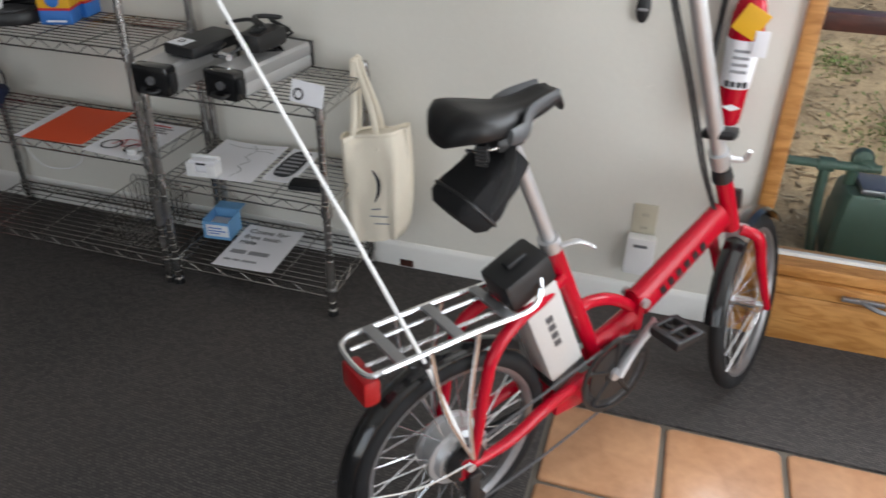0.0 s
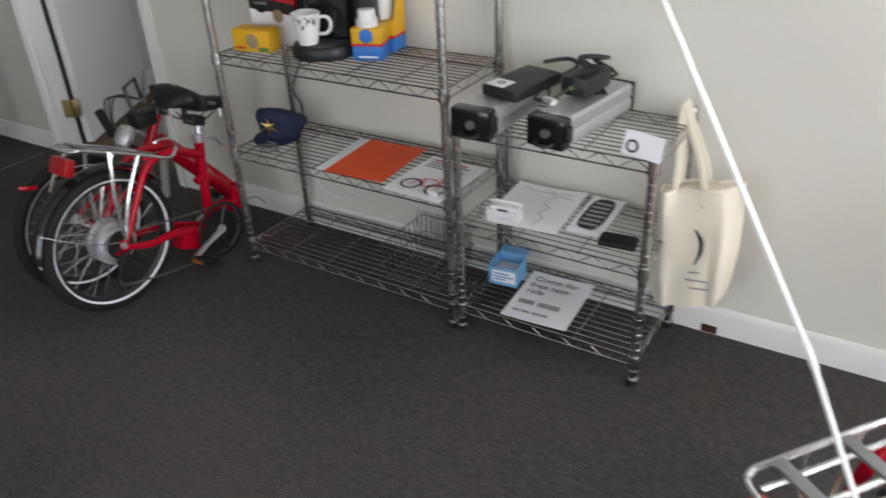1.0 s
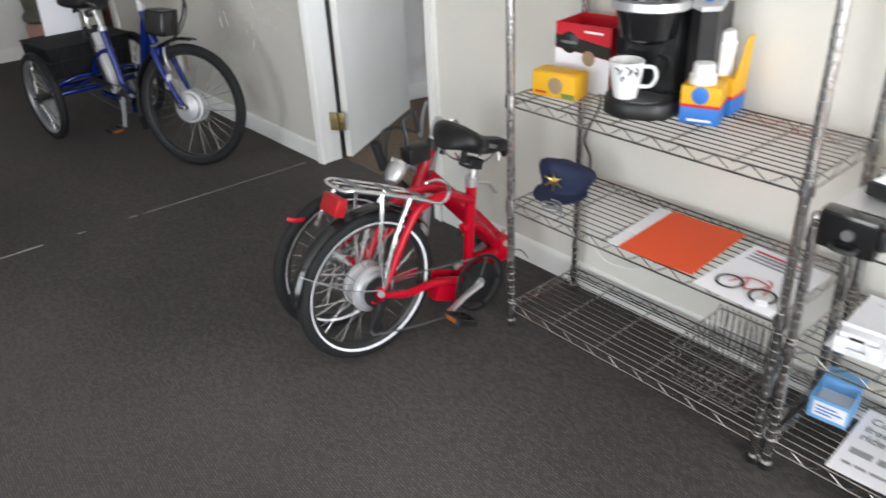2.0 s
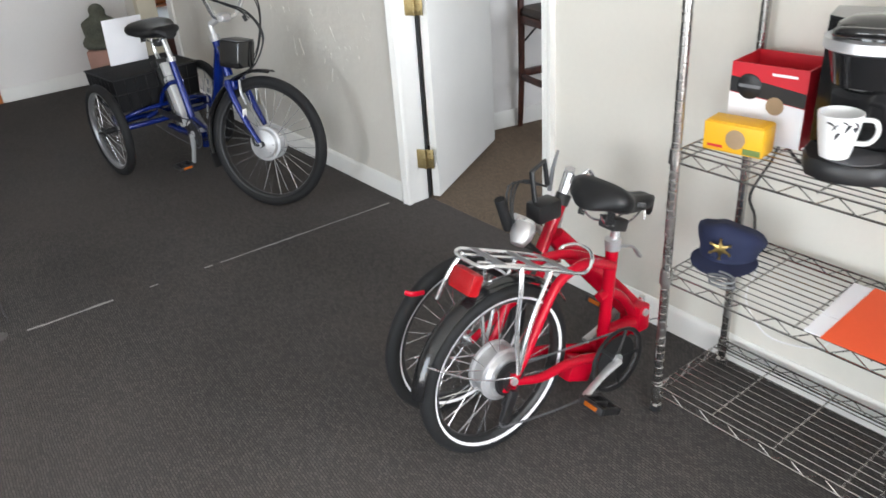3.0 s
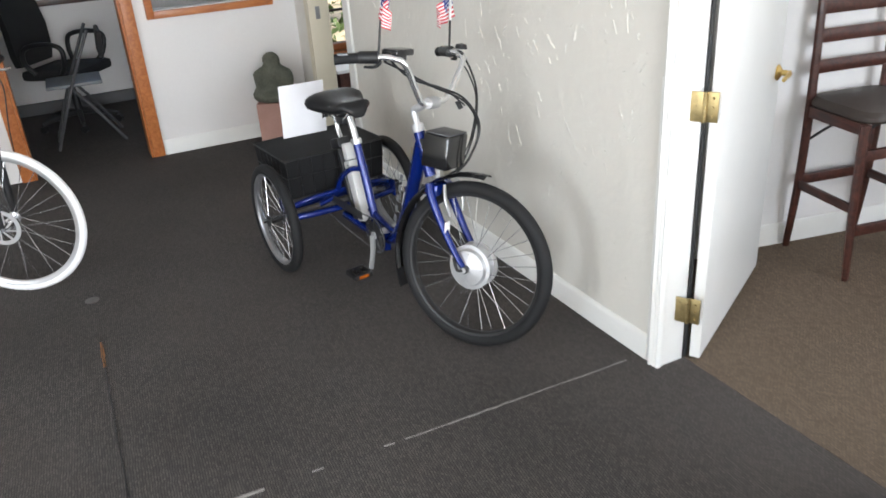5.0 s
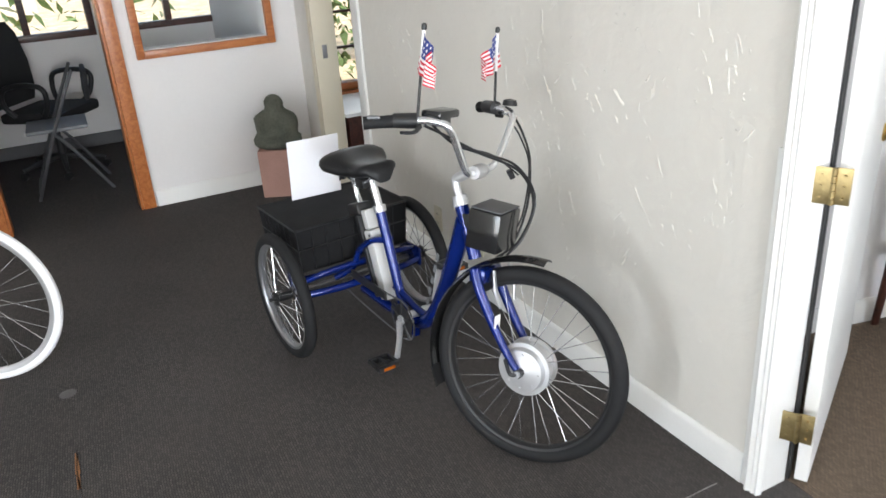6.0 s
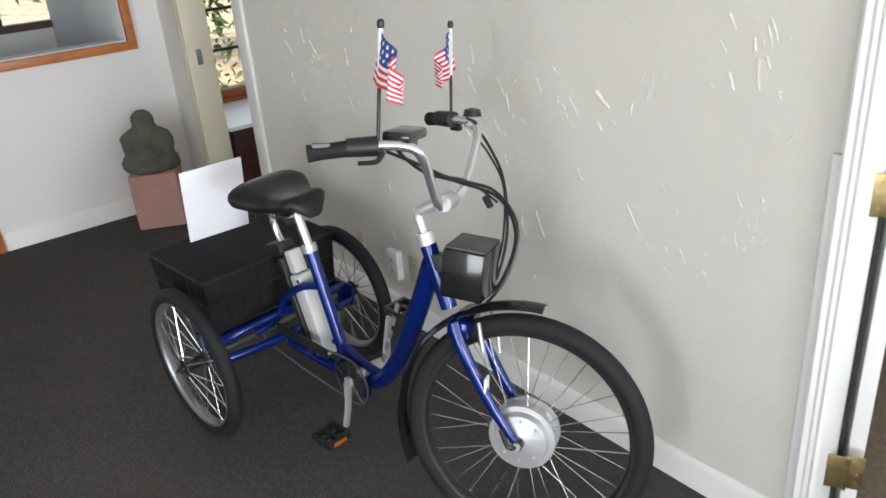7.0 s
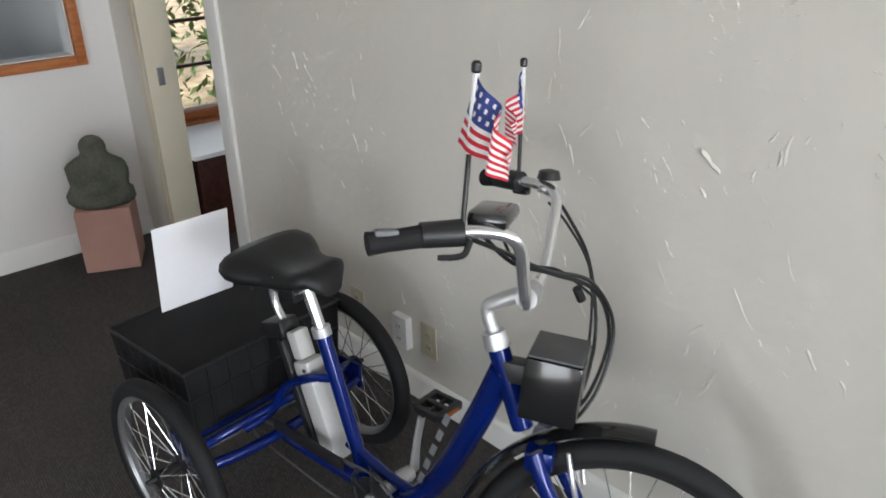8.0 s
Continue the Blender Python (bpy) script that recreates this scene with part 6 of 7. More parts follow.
mk = thing("coffee_maker", pose(-1.728, 2.13, 0.8065, 0, 0, 18) @ Matrix.Scale(1.15, 4, (1, 0, 0)), "black single cup coffee maker with silver trim", "coffee maker")
part("base", loft(bmesh.new(), [[(x * k, y * k - 0.02, z) for x, y in ((-0.085, 0.13), (-0.09, -0.02), (-0.075, -0.075), (-0.04, -0.10), (0.0, -0.108), (0.04, -0.10), (0.075, -0.075), (0.09, -0.02), (0.085, 0.13))] for k, z in ((0.98, 0), (1, 0.006), (1, 0.034), (0.96, 0.040))]), M_BLACK, mk)
part("drip_tray", turned([(0.055, 0.0405), (0.055, 0.043), (0.002, 0.043)], "z", 24, (0, -0.06, 0)), M_DGREY, mk)
part("body", loft(bmesh.new(), [[(x, y, z) for x, y in ((-0.088, 0.125), (-0.088, 0.02), (-0.06, -0.005), (0.06, -0.005), (0.088, 0.02), (0.088, 0.125))] for z in (0.04, 0.32)]), M_GLOSSB, mk, "glossy black housing")
part("reservoir", loft(bmesh.new(), [[(x, y, z) for x, y in ((0.090, 0.115), (0.090, -0.02), (0.115, -0.04), (0.150, -0.03), (0.156, 0.10))] for z in (0.0, 0.27)]), M_BLACK, mk, "smoky water tank")
part("tank_lid", loft(bmesh.new(), [[(x, y, z + (y + 0.04) * 0.25) for x, y in ((0.088, 0.117), (0.088, -0.024), (0.115, -0.046), (0.154, -0.034), (0.160, 0.104))] for z in (0.2705, 0.282)]), M_ALU, mk, "silver lid")
hd = loft(bmesh.new(), [[(0.075 * k * math.cos(q), -0.035 + 0.085 * k * math.sin(q), z) for q in (2 * math.pi * j / 24 for j in range(24))] for k, z in ((0.55, 0.185), (0.82, 0.20), (0.92, 0.24), (1.0, 0.268))])
part("brew_head", hd, M_GLOSSB, mk, "rounded black brew head")
part("silver_band", turned([(0.082, 0.268), (0.088, 0.272), (0.086, 0.292), (0.070, 0.296)], "z", 28, (0, -0.03, 0)), M_ALU, mk, "silver band")
part("lid_handle", tube([(-0.06, -0.05, 0.295), (-0.05, -0.115, 0.315), (0.0, -0.135, 0.32), (0.05, -0.115, 0.315), (0.06, -0.05, 0.295)], 0.011, 10, 5), M_GLOSSB, mk)
part("lid", turned([(0.07, 0.296), (0.066, 0.318), (0.045, 0.332), (0.002, 0.336)], "z", 24, (0, -0.03, 0)), M_GLOSSB, mk)
for k in range(3):
    part("button", turned([(0.008, 0), (0.008, 0.004), (0.002, 0.005)], "z", 12, (0.105 + 0.018 * k, 0.005 - 0.02 * (k % 2), 0.29)), M_CBLUE, mk, "blue lit button")
cord = thing("power_lead", pose(-1.80, 2.20, 0), "black power lead hanging behind the shelves", "lead")
part("cord", tube([(0.05, 0.0, 0.815), (-0.03, -0.07, 0.775), (-0.14, 0.01, 0.78), (-0.20, 0.075, 0.70), (-0.235, 0.055, 0.60), (-0.225, 0.075, 0.53), (-0.205, 0.05, 0.473)], 0.004, 6, 6), M_BLACK, cord)
wc = thing("extension_lead", pose(-2.0, 2.26, 0), "thin white lead looping behind the shelf", "lead")
part("cord", tube([(0.0, 0.02, 0.36), (-0.02, 0.02, 0.26), (0.06, 0.0, 0.19), (0.14, 0.03, 0.17), (0.22, 0.03, 0.21), (0.24, 0.04, 0.28), (0.17, 0.045, 0.31)], 0.0025, 6, 6), M_WHITE, wc)

mug = thing("mug", pose(-1.737, 2.045, 0.8503, 0, 0, 38), "white mug with black flourish on the coffee maker", "mug")
part("body", turned([(0.026, 0.0), (0.030, 0.002), (0.034, 0.02), (0.041, 0.06), (0.046, 0.098), (0.044, 0.099), (0.039, 0.06), (0.031, 0.012), (0.002, 0.010)], "z", 28), M_WHITE, mug)
part("handle", tube([(0.036, 0, 0.030), (0.062, -0.004, 0.032), (0.076, -0.006, 0.055), (0.068, -0.004, 0.080), (0.040, 0, 0.082)], 0.0055, 8, 5, squash=(1, 1.3)), M_WHITE, mug)
fl_ = bmesh.new()
for a0, z0, da, dz in ((-2.4, 0.085, 0.5, -0.012), (-2.1, 0.068, 0.35, 0.014), (-1.7, 0.09, 0.4, -0.016), (-1.5, 0.066, 0.3, 0.016), (-1.15, 0.088, 0.35, -0.02), (-0.9, 0.062, -0.25, 0.012), (-1.9, 0.05, 0.22, 0.012)):
    pts = []
    for k in range(5):
        s = k / 4
        z = z0 + dz * s + 0.006 * math.sin(s * 3.1)
        r = 0.0345 + (z - 0.02) * 0.152
        pts.append((r * math.cos(a0 + da * s), r * math.sin(a0 + da * s), z))
    sweep(fl_, pts, [0.001, 0.004, 0.005, 0.003, 0.001], 5, 3, squash=(0.35, 1))
part("flourish", fl_, M_INK, mug, "black floral print")


def wipes(m, tall):
    c = thing("wipes_carton", m, "blue and yellow cleaning wipes carton with white tubs", "carton", "wipes cartons")
    part("lower_band", block((0, 0, 0), (0.098, 0.085, 0.048), 0.002), M_CBLUE, c, "blue lower part")
    part("upper_band", block((0, 0, 0.0485), (0.098, 0.085, 0.098), 0.002), M_YELLOW, c, "yellow upper part")
    part("red_stripe", block((-0.001, -0.001, 0.044), (0.099, 0.086, 0.052), 0.001), M_CRED, c)
    part("emblem", turned([(0.022, -0.0012), (0.019, -0.0022), (0.002, -0.0022)], "y", 16, (0.048, 0, 0.076)), M_CBLUE, c, "blue oval emblem")
    part("text_bar", block((0.02, -0.0012, 0.008), (0.08, 0, 0.014)), M_PAPER, c, "unreadable printed line")
    if tall:
        part("back_panel", loft(bmesh.new(), [[(0.095, 0.0, 0.09), (0.098, 0.0, 0.09), (0.098, 0.085, 0.09), (0.095, 0.085, 0.09)], [(0.100, 0.04, 0.19), (0.103, 0.04, 0.19), (0.103, 0.085, 0.20), (0.100, 0.085, 0.20)]]), M_YELLOW, c, "tall yellow back flap")
    t = part("tub", turned([(0.034, 0.09), (0.034, 0.118 + tall * 0.06), (0.028, 0.124 + tall * 0.06), (0.027, 0.145 + tall * 0.06), (0.024, 0.149 + tall * 0.06), (0.002, 0.150 + tall * 0.06)], "z", 20, (0.042, 0.042, 0)), M_WHITE, c, "white tub")
    return c


wipes(pose(-1.588, 2.075, 0.8065, 0, 0, 20), False)
wipes(pose(-1.612, 2.185, 0.8065, 0, 0, 8), True)

# wire basket on the lower shelf
wb = thing("wire_basket", pose(-1.475, 1.975, 0.0915), "chromed wire dish basket on the lowest shelf", "basket")
w, d, h = 0.225, 0.255, 0.125
for z, g in ((h, 0.0), (h * 0.5, 0.006), (0.004, 0.012)):
    c = [(g, g, z), (w - g, g, z), (w - g, d - g, z), (g, d - g, z)]
    part("rim_wire", tube(c, 0.0028 if z == h else 0.002, 6, 1, loop=True, up=(0, 0, 1)), M_WIRE, wb)
for i in range(1, 10):
    x = w * i / 10
    part("wire", tube([(x, 0, h), (x, 0.01, 0.008), (x, 0.02, 0.004), (x, d - 0.02, 0.004), (x, d - 0.01, 0.008), (x, d, h)], 0.0016, 5, 1), M_WIRE, wb)
for i in range(1, 9):
    y = d * i / 9
    for x, g in ((0, 1), (w, -1)):
        part("wire", rod(bmesh.new(), (x, y, h), (x + g * 0.012, y, 0.004), 0.0016, 5), M_WIRE, wb)
for i in range(11):
    x = 0.02 + i * 0.0185
    part("plate_wire", tube([(x, 0.19, 0.004), (x, 0.195, 0.15), (x, 0.225, 0.15), (x, 0.23, 0.004)], 0.0015, 5, 3), M_WIRE, wb)


# batteries on the low unit
def spare_battery(m, label, w=0.112, h=0.082, d=0.36):
    b = thing("battery_pack", m, label, "battery", "spare batteries")
    ring = [(0.008, 0), (w - 0.008, 0), (w, 0.008), (w, h * 0.42), (w - 0.004, h * 0.5), (w, h * 0.58), (w, h - 0.008), (w - 0.008, h), (0.008, h), (0, h - 0.008), (0, h * 0.58), (0.004, h * 0.5), (0, h * 0.42), (0, 0.008)]
    part("case", loft(bmesh.new(), [[(x, y, z) for x, z in ring] for y in (0.045, d)]), M_ALU, b, "extruded aluminium case")
    part("end_cap", block((-0.004, 0.0, -0.0), (w + 0.004, 0.0455, h + 0.004), 0.010), M_GLOSSB, b, "black end cap")
    part("end_cap", block((-0.002, d - 0.0005, 0.0), (w + 0.002, d + 0.018, h + 0.002), 0.006), M_BLACK, b, "black end cap")
    part("key_switch", turned([(0.012, -0.008), (0.012, 0.002)], "y", 14, (w * 0.55, 0, h * 0.55)), M_STEEL, b)
    part("handle", block((w + 0.003, 0.006, h * 0.3), (w + 0.018, 0.03, h * 0.85), 0.006), M_BLACK, b)
    part("carry_loop", tube([(w * 0.3, 0.0, h * 0.25), (w * 0.35, -0.018, h * 0.2), (w * 0.7, -0.018, h * 0.2), (w * 0.75, 0.0, h * 0.25)], 0.005, 8, 4), M_BLACK, b)
    return b


spare_battery(pose(-1.112, 1.875, 0.7065, 0, 0, -1), "aluminium bicycle battery with black end caps")
spare_battery(pose(-0.905, 1.915, 0.7065, 0, 0, -8), "aluminium bicycle battery with black end caps", 0.105, 0.080, 0.37)
ad = thing("charger", pose(-1.085, 1.995, 0.7905, 2, 0, -14), "flat black charger with white label on the battery", "charger")
part("body", block((0, 0, 0.0), (0.125, 0.20, 0.034), 0.010), M_BLACK, ad)
part("label_plate", block((0.012, 0.006, 0.0342), (0.075, 0.060, 0.0352)), M_PAPER, ad, "white label")
part("label_mark", turned([(0.011, 0.0354), (0.011, 0.0362), (0.007, 0.0362), (0.007, 0.0354)], "z", 16, (0.045, 0.035, 0), True), M_INK, ad, "black ring mark")
part("lead", tube([(0.12, 0.19, 0.02), (0.16, 0.22, 0.05), (0.12, 0.235, 0.06), (0.05, 0.21, 0.045)], 0.006, 8, 5), M_BLACK, ad)
ch2 = thing("charger", pose(-0.885, 2.06, 0.7905, 0, 0, -8), "rounded black charger wrapped in its cable", "charger")
part("body", block((0.0, 0.0, 0.006), (0.085, 0.15, 0.066), 0.024), M_BLACK, ch2)
part("lamp", turned([(0.007, -0.002), (0.006, -0.004)], "y", 10, (0.042, 0.0, 0.035)), M_LEAF, ch2, "small green lamp")
part("cable", tube([(0.02, 0.09 + 0.07 * math.cos(k * 0.62), 0.045 + 0.052 * math.sin(k * 0.62)) if k % 2 else (0.075 + 0.012 * math.sin(k), 0.09 + 0.075 * math.cos(k * 0.62), 0.045 + 0.052 * math.sin(k * 0.62)) for k in range(26)], 0.0055, 8, 3), M_BLACK, ch2, "coiled black cable")
part("cable", tube([(0.03, 0.0, 0.03), (0.01, -0.05, 0.012), (-0.03, -0.06, 0.008), (-0.055, -0.02, 0.006), (-0.05, 0.02, 0.02)], 0.005, 8, 5), M_BLACK, ch2, "loose cable end")
part("plug", tube([(-0.005, -0.055, 0.012), (0.03, -0.066, 0.014)], 0.010, 10, 1), M_CHROME, ch2, "silver plug")
cs = thing("price_card", pose(-0.660, 1.945, 0.706), "white card with black ring leaning on the shelf", "card")
part("sheet", block((0, 0, 0), (0.105, 0.0015, 0.062)), M_PAPER, cs, "", pose(0, 0, 0.012, -14, 4, -6))
part("ring_mark", ring_y(0.014, 0.003, 24, 6, (0.026, -0.001, 0.024), 0.3), M_INK, cs, "black ring", pose(0, 0, 0.012, -14, 4, -6))

# papers on the low unit
mp = lying("map_sheet", pose(-1.090, 1.995, 0.3995, 0, 0, 3), 0.235, 0.285, "white sheet with a hand drawn map", "paper", curl=0.006)
strokes(mp, [[(0.15, 0.02), (0.165, 0.07), (0.14, 0.10), (0.16, 0.14), (0.13, 0.17), (0.145, 0.22), (0.12, 0.26)], [(0.03, 0.25), (0.10, 0.235), (0.20, 0.25)], [(0.145, 0.22), (0.18, 0.225), (0.21, 0.215)]], M_GINK, 0.0014, 0.006)
hl = thing("card_holder", pose(-1.07, 1.985, 0.4035, 0, 0, 6), "white plastic business card holder", "card holder")
hm = bmesh.new()
for lo, hi in (((0, 0, 0), (0.10, 0.045, 0.003)), ((0, 0.042, 0.003), (0.10, 0.045, 0.058)), ((0, 0, 0.003), (0.003, 0.042, 0.045)), ((0.097, 0, 0.003), (0.10, 0.042, 0.045)), ((0.003, 0, 0.003), (0.03, 0.003, 0.042)), ((0.07, 0, 0.003), (0.097, 0.003, 0.042)), ((0.03, 0, 0.003), (0.07, 0.003, 0.016))):
    solid(hm, lo, hi, 0.001)
part("body", hm, M_WHITE, hl)
part("card_block", block((0.006, 0.012, 0.0035), (0.094, 0.040, 0.050), 0.001), M_PAPER, hl, "stack of cards")
part("print", block((0.03, 0.0105, 0.036), (0.062, 0.0115, 0.043)), M_INK, hl)
pm = lying("pamphlet", pose(-0.842, 2.045, 0.3995, 0, 0, 2), 0.105, 0.245, "glossy pamphlet with dark printed panel", "pamphlet", curl=0.004)
part("panel", loft(bmesh.new(), [[(0.05 + 0.038 * math.copysign(abs(math.cos(q)) ** 0.6, math.cos(q)), 0.13 + 0.10 * math.copysign(abs(math.sin(q)) ** 0.6, math.sin(q)), zz) for q in (2 * math.pi * j / 24 for j in range(24))] for zz in (0.0045, 0.0055)]), M_INK, pm, "dark rounded panel")
for j in range(6):
    part("text_bar", block((0.022, 0.05 + j * 0.028, 0.0056), (0.078, 0.062 + j * 0.028, 0.0062)), M_GINK, pm, "unreadable printed line")
ph = thing("phone_case", pose(-0.728, 2.005, 0.3985, 0, 0, 6), "black rounded leather phone case", "phone case")
part("body", block((0, 0, 0), (0.108, 0.055, 0.024), 0.009), M_FABRIC, ph)
part("flap", block((0.002, -0.001, 0.004), (0.106, 0.0, 0.018), 0.001), M_BLACK, ph)

bb = thing("blue_box", pose(-1.132, 2.105, 0.0995, 0, 0, 6), "small open light blue carton with white lining", "carton")
bx = bmesh.new()
w, d, h, tk = 0.098, 0.095, 0.072, 0.003
for lo, hi in (((0, 0, 0), (w, tk, h * 0.92)), ((0, d - tk, 0), (w, d, h)), ((0, tk, 0), (tk, d - tk, h)), ((w - tk, tk, 0), (w, d - tk, h)), ((tk, tk, 0), (w - tk, d - tk, tk))):
    solid(bx, lo, hi)
part("body", bx, M_LBLUE, bb)
part("lining", block((tk + 0.001, tk + 0.001, tk), (w - tk - 0.001, d - tk - 0.001, h * 0.55), 0.004), M_PAPER, bb, "white paper lining")
part("label_plate", block((0.012, -0.0012, 0.012), (w - 0.004, 0, 0.056)), M_PAPER, bb, "white printed panel")
for x0, x1, z0 in ((0.02, 0.07, 0.042), (0.02, 0.085, 0.031), (0.02, 0.06, 0.021)):
    part("text_bar", block((x0, -0.002, z0), (x1, -0.0012, z0 + 0.004)), M_CBLUE, bb, "unreadable printed line")
part("flap", block((0, d, h), (w, d + 0.05, h + 0.002), 0, pose(0, 0, 0, 0, 0, 0)), M_LBLUE, bb)
sg = lying("sign_sheet", pose(-1.012, 1.960, 0.0995, 0, 0, 3), 0.215, 0.275, "white sheet inviting to a free test ride", "sign", curl=0.004)
for text, y in (("Come for", 0.222), ("free test-", 0.182), ("ride", 0.146)):
    words(text, 0.038, M_DGREY, sg, pose(0.022, y, 0.0045), "printed invitation words")
for x0, x1 in ((0.022, 0.075), (0.088, 0.16)):
    part("text_bar", block((x0, 0.082, 0.004), (x1, 0.104, 0.0052)), M_GINK, sg, "printed line shown as a bar")
for x0, x1 in ((0.022, 0.045), (0.052, 0.08), (0.087, 0.14)):
    part("text_bar", block((x0, 0.036, 0.004), (x1, 0.045, 0.0052)), M_GINK, sg, "small unreadable printed line")

# canvas bag on the post of the low unit
tote = thing("tote_bag", pose(-0.512, 2.17, 0), "natural canvas tote bag hanging on the shelf post", "bag")
secs = []
for i in range(13):
    s = i / 12
    z = 0.225 + 0.330 * s
    wx, dy = 0.098 + 0.016 * math.sin(s * 2.6), 0.055 * (1 - 0.55 * s) + 0.012
    ring = []
    for j in range(40):
        q = 2 * math.pi * j / 40
        cx, cy = math.copysign(abs(math.cos(q)) ** 0.5, math.cos(q)), math.copysign(abs(math.sin(q)) ** 0.6, math.sin(q))
        f = 0.016 * math.sin(cx * 6 + s * 3) * s + 0.016 * noise.noise((cx * 2.4, cy * 1.3, s * 2)) + 0.008 * math.sin(cx * 13 + 2.5 * s)
        sag = 0.03 * s * (cx * 0.8 + 0.1) + 0.025 * (cx - 0.1 + 0.6 * cy) * (1 - s)
        ring.append((wx * cx + 0.02 * (1 - s) + 0.01 * s, dy * cy + f, z + sag))
    secs.append(ring)
bagb = part("body", loft(bmesh.new(), secs, cap=True), M_CANVAS, tote, sharp=80)
part("hem", tube([secs[-1][j] for j in range(40)], 0.004, 6, 1, squash=(1.6, 0.6), loop=True), M_CANVAS, bagb)
for y0, y1 in ((-0.035, 0.06), (0.02, 0.09)):
    part("strap", tube([(-0.055, y0, 0.50), (-0.062, (y0 + y1) / 2, 0.60), (-0.080, y1, 0.71), (-0.080, y1 + 0.01, 0.755), (-0.060, y1, 0.71), (0.0, (y0 + y1) / 2, 0.61), (0.035, y0, 0.515)], 0.011, 8, 5, squash=(0.25, 1.0), up=(0, 1, 0)), M_CANVAS, tote, "folded canvas handle")
part("print", tube([(0.020, -0.052, 0.455), (0.040, -0.056, 0.425), (0.042, -0.060, 0.385), (0.030, -0.064, 0.35)], [0.002, 0.007, 0.006, 0.001], 6, 4, squash=(0.25, 1), up=(0, 1, 0)), M_INK, tote, "black curved print")
for j, (a, b) in enumerate(((0.02, 0.05), (0.015, 0.075), (0.03, 0.08))):
    part("text_bar", tube([(a, -0.066 - 0.001 * j, 0.325 - 0.024 * j), (b, -0.064 - 0.001 * j, 0.331 - 0.024 * j)], 0.0024, 4, 1, squash=(0.3, 1), up=(0, 1, 0)), M_GINK, tote, "unreadable printed line")


# ---- on the walls ----
def outlet(x, z, label="ivory wall outlet plate", material=M_OUTLET, deep=0.006):
    o = thing("wall_outlet", pose(x, NORTH, z), label, "outlet", "wall outlets")
    part("plate", block((-0.036, -deep, -0.058), (0.036, -0.0005, 0.058), 0.003), material, o)
    for dz in (-0.022, 0.022):
        part("socket", turned([(0.016, -deep - 0.0015), (0.016, -deep)], "y", 14, (0, 0, dz)), material, o)
        for sx in (-0.006, 0.006):
            part("slot", block((sx - 0.0012, -deep - 0.0022, dz - 0.005), (sx + 0.0012, -deep - 0.0012, dz + 0.005)), M_BLACK, o, "dark socket slot")
    return o


outlet(0.335, 0.325)
outlet(-5.301, 0.240)
outlet(-5.421, 0.236, "white outlet box with plug sockets", M_WHITE, 0.028)
outlet(-5.675, 0.240)
pg = thing("plug_in_freshener", pose(0.335, NORTH - 0.008, 0.285), "white plug-in box below the outlet", "plug-in box")
part("body", block((-0.042, -0.045, -0.13), (0.046, 0.0, 0.0), 0.008), M_WHITE, pg)
part("vent", block((-0.02, -0.047, -0.03), (0.022, -0.045, -0.02), 0.001), M_GREY, pg)
kb = thing("wall_hook", pose(0.238, NORTH, 0.968), "small black oval hook box on the wall", "hook")
part("body", turned([(0.020, -0.002), (0.024, -0.008), (0.022, -0.022), (0.010, -0.028)], "y", 16), M_BLACK, kb, "", Matrix.Diagonal((0.85, 1, 1.7, 1)))
part("bar", block((-0.014, -0.031, -0.004), (0.014, -0.028, 0.004), 0.001), M_STEEL, kb)
ex = thing("fire_extinguisher", pose(0.505, NORTH - 0.075, 0.70), "red fire extinguisher with white label on the wall", "extinguisher")
part("cylinder", turned([(0.026, 0.0), (0.031, 0.006), (0.033, 0.02), (0.044, 0.24), (0.043, 0.29), (0.034, 0.325), (0.020, 0.34)], "z", 28), M_RED, ex)
part("label_plate", turned([(0.0378, 0.105), (0.0384, 0.107), (0.0446, 0.232), (0.0442, 0.234)], "z", 28), M_PAPER, ex, "white instruction label")
for k in range(4):
    part("pictogram", block((-0.028 + 0.015 * k, -0.0405, 0.112), (-0.018 + 0.015 * k, -0.026, 0.126)), M_INK, ex, "small black pictogram")
for k in range(4):
    part("text_bar", block((-0.022, -0.0445, 0.15 + 0.018 * k), (0.018, -0.034, 0.157 + 0.018 * k)), M_GINK, ex, "unreadable printed line")
part("emblem", loft(bmesh.new(), [[(-0.022, y, 0.055), (0.0, y, 0.046), (0.022, y, 0.055), (0.0, y, 0.064)] for y in (-0.0375, -0.028)]), M_PAPER, ex, "white lozenge emblem")
part("tag", block((-0.033, -0.0015, -0.036), (0.033, 0.0015, 0.036), 0.001), M_YELLOW, ex, "yellow inspection tag", pose(0.004, -0.052, 0.285, 0, 28, 0))
part("tag", block((0.020, -0.056, 0.20), (0.055, -0.053, 0.265), 0.001), M_PAPER, ex, "white inspection card")
part("valve", block((-0.018, -0.03, 0.341), (0.018, 0.02, 0.38), 0.005), M_BLACK, ex)
part("handle", tube([(0, 0.02, 0.375), (0, -0.04, 0.385), (0, -0.08, 0.395)], 0.008, 8, 3), M_BLACK, ex)
part("hose", tube([(-0.02, 0, 0.36), (-0.06, 0.0, 0.34), (-0.066, 0.0, 0.25), (-0.064, 0.0, 0.10), (-0.058, 0, 0.06)], 0.008, 8, 5), M_BLACK, ex, "black rubber hose")
part("bracket", block((-0.02, 0.045, 0.10), (0.02, 0.0745, 0.30), 0.003), M_STEEL, ex)

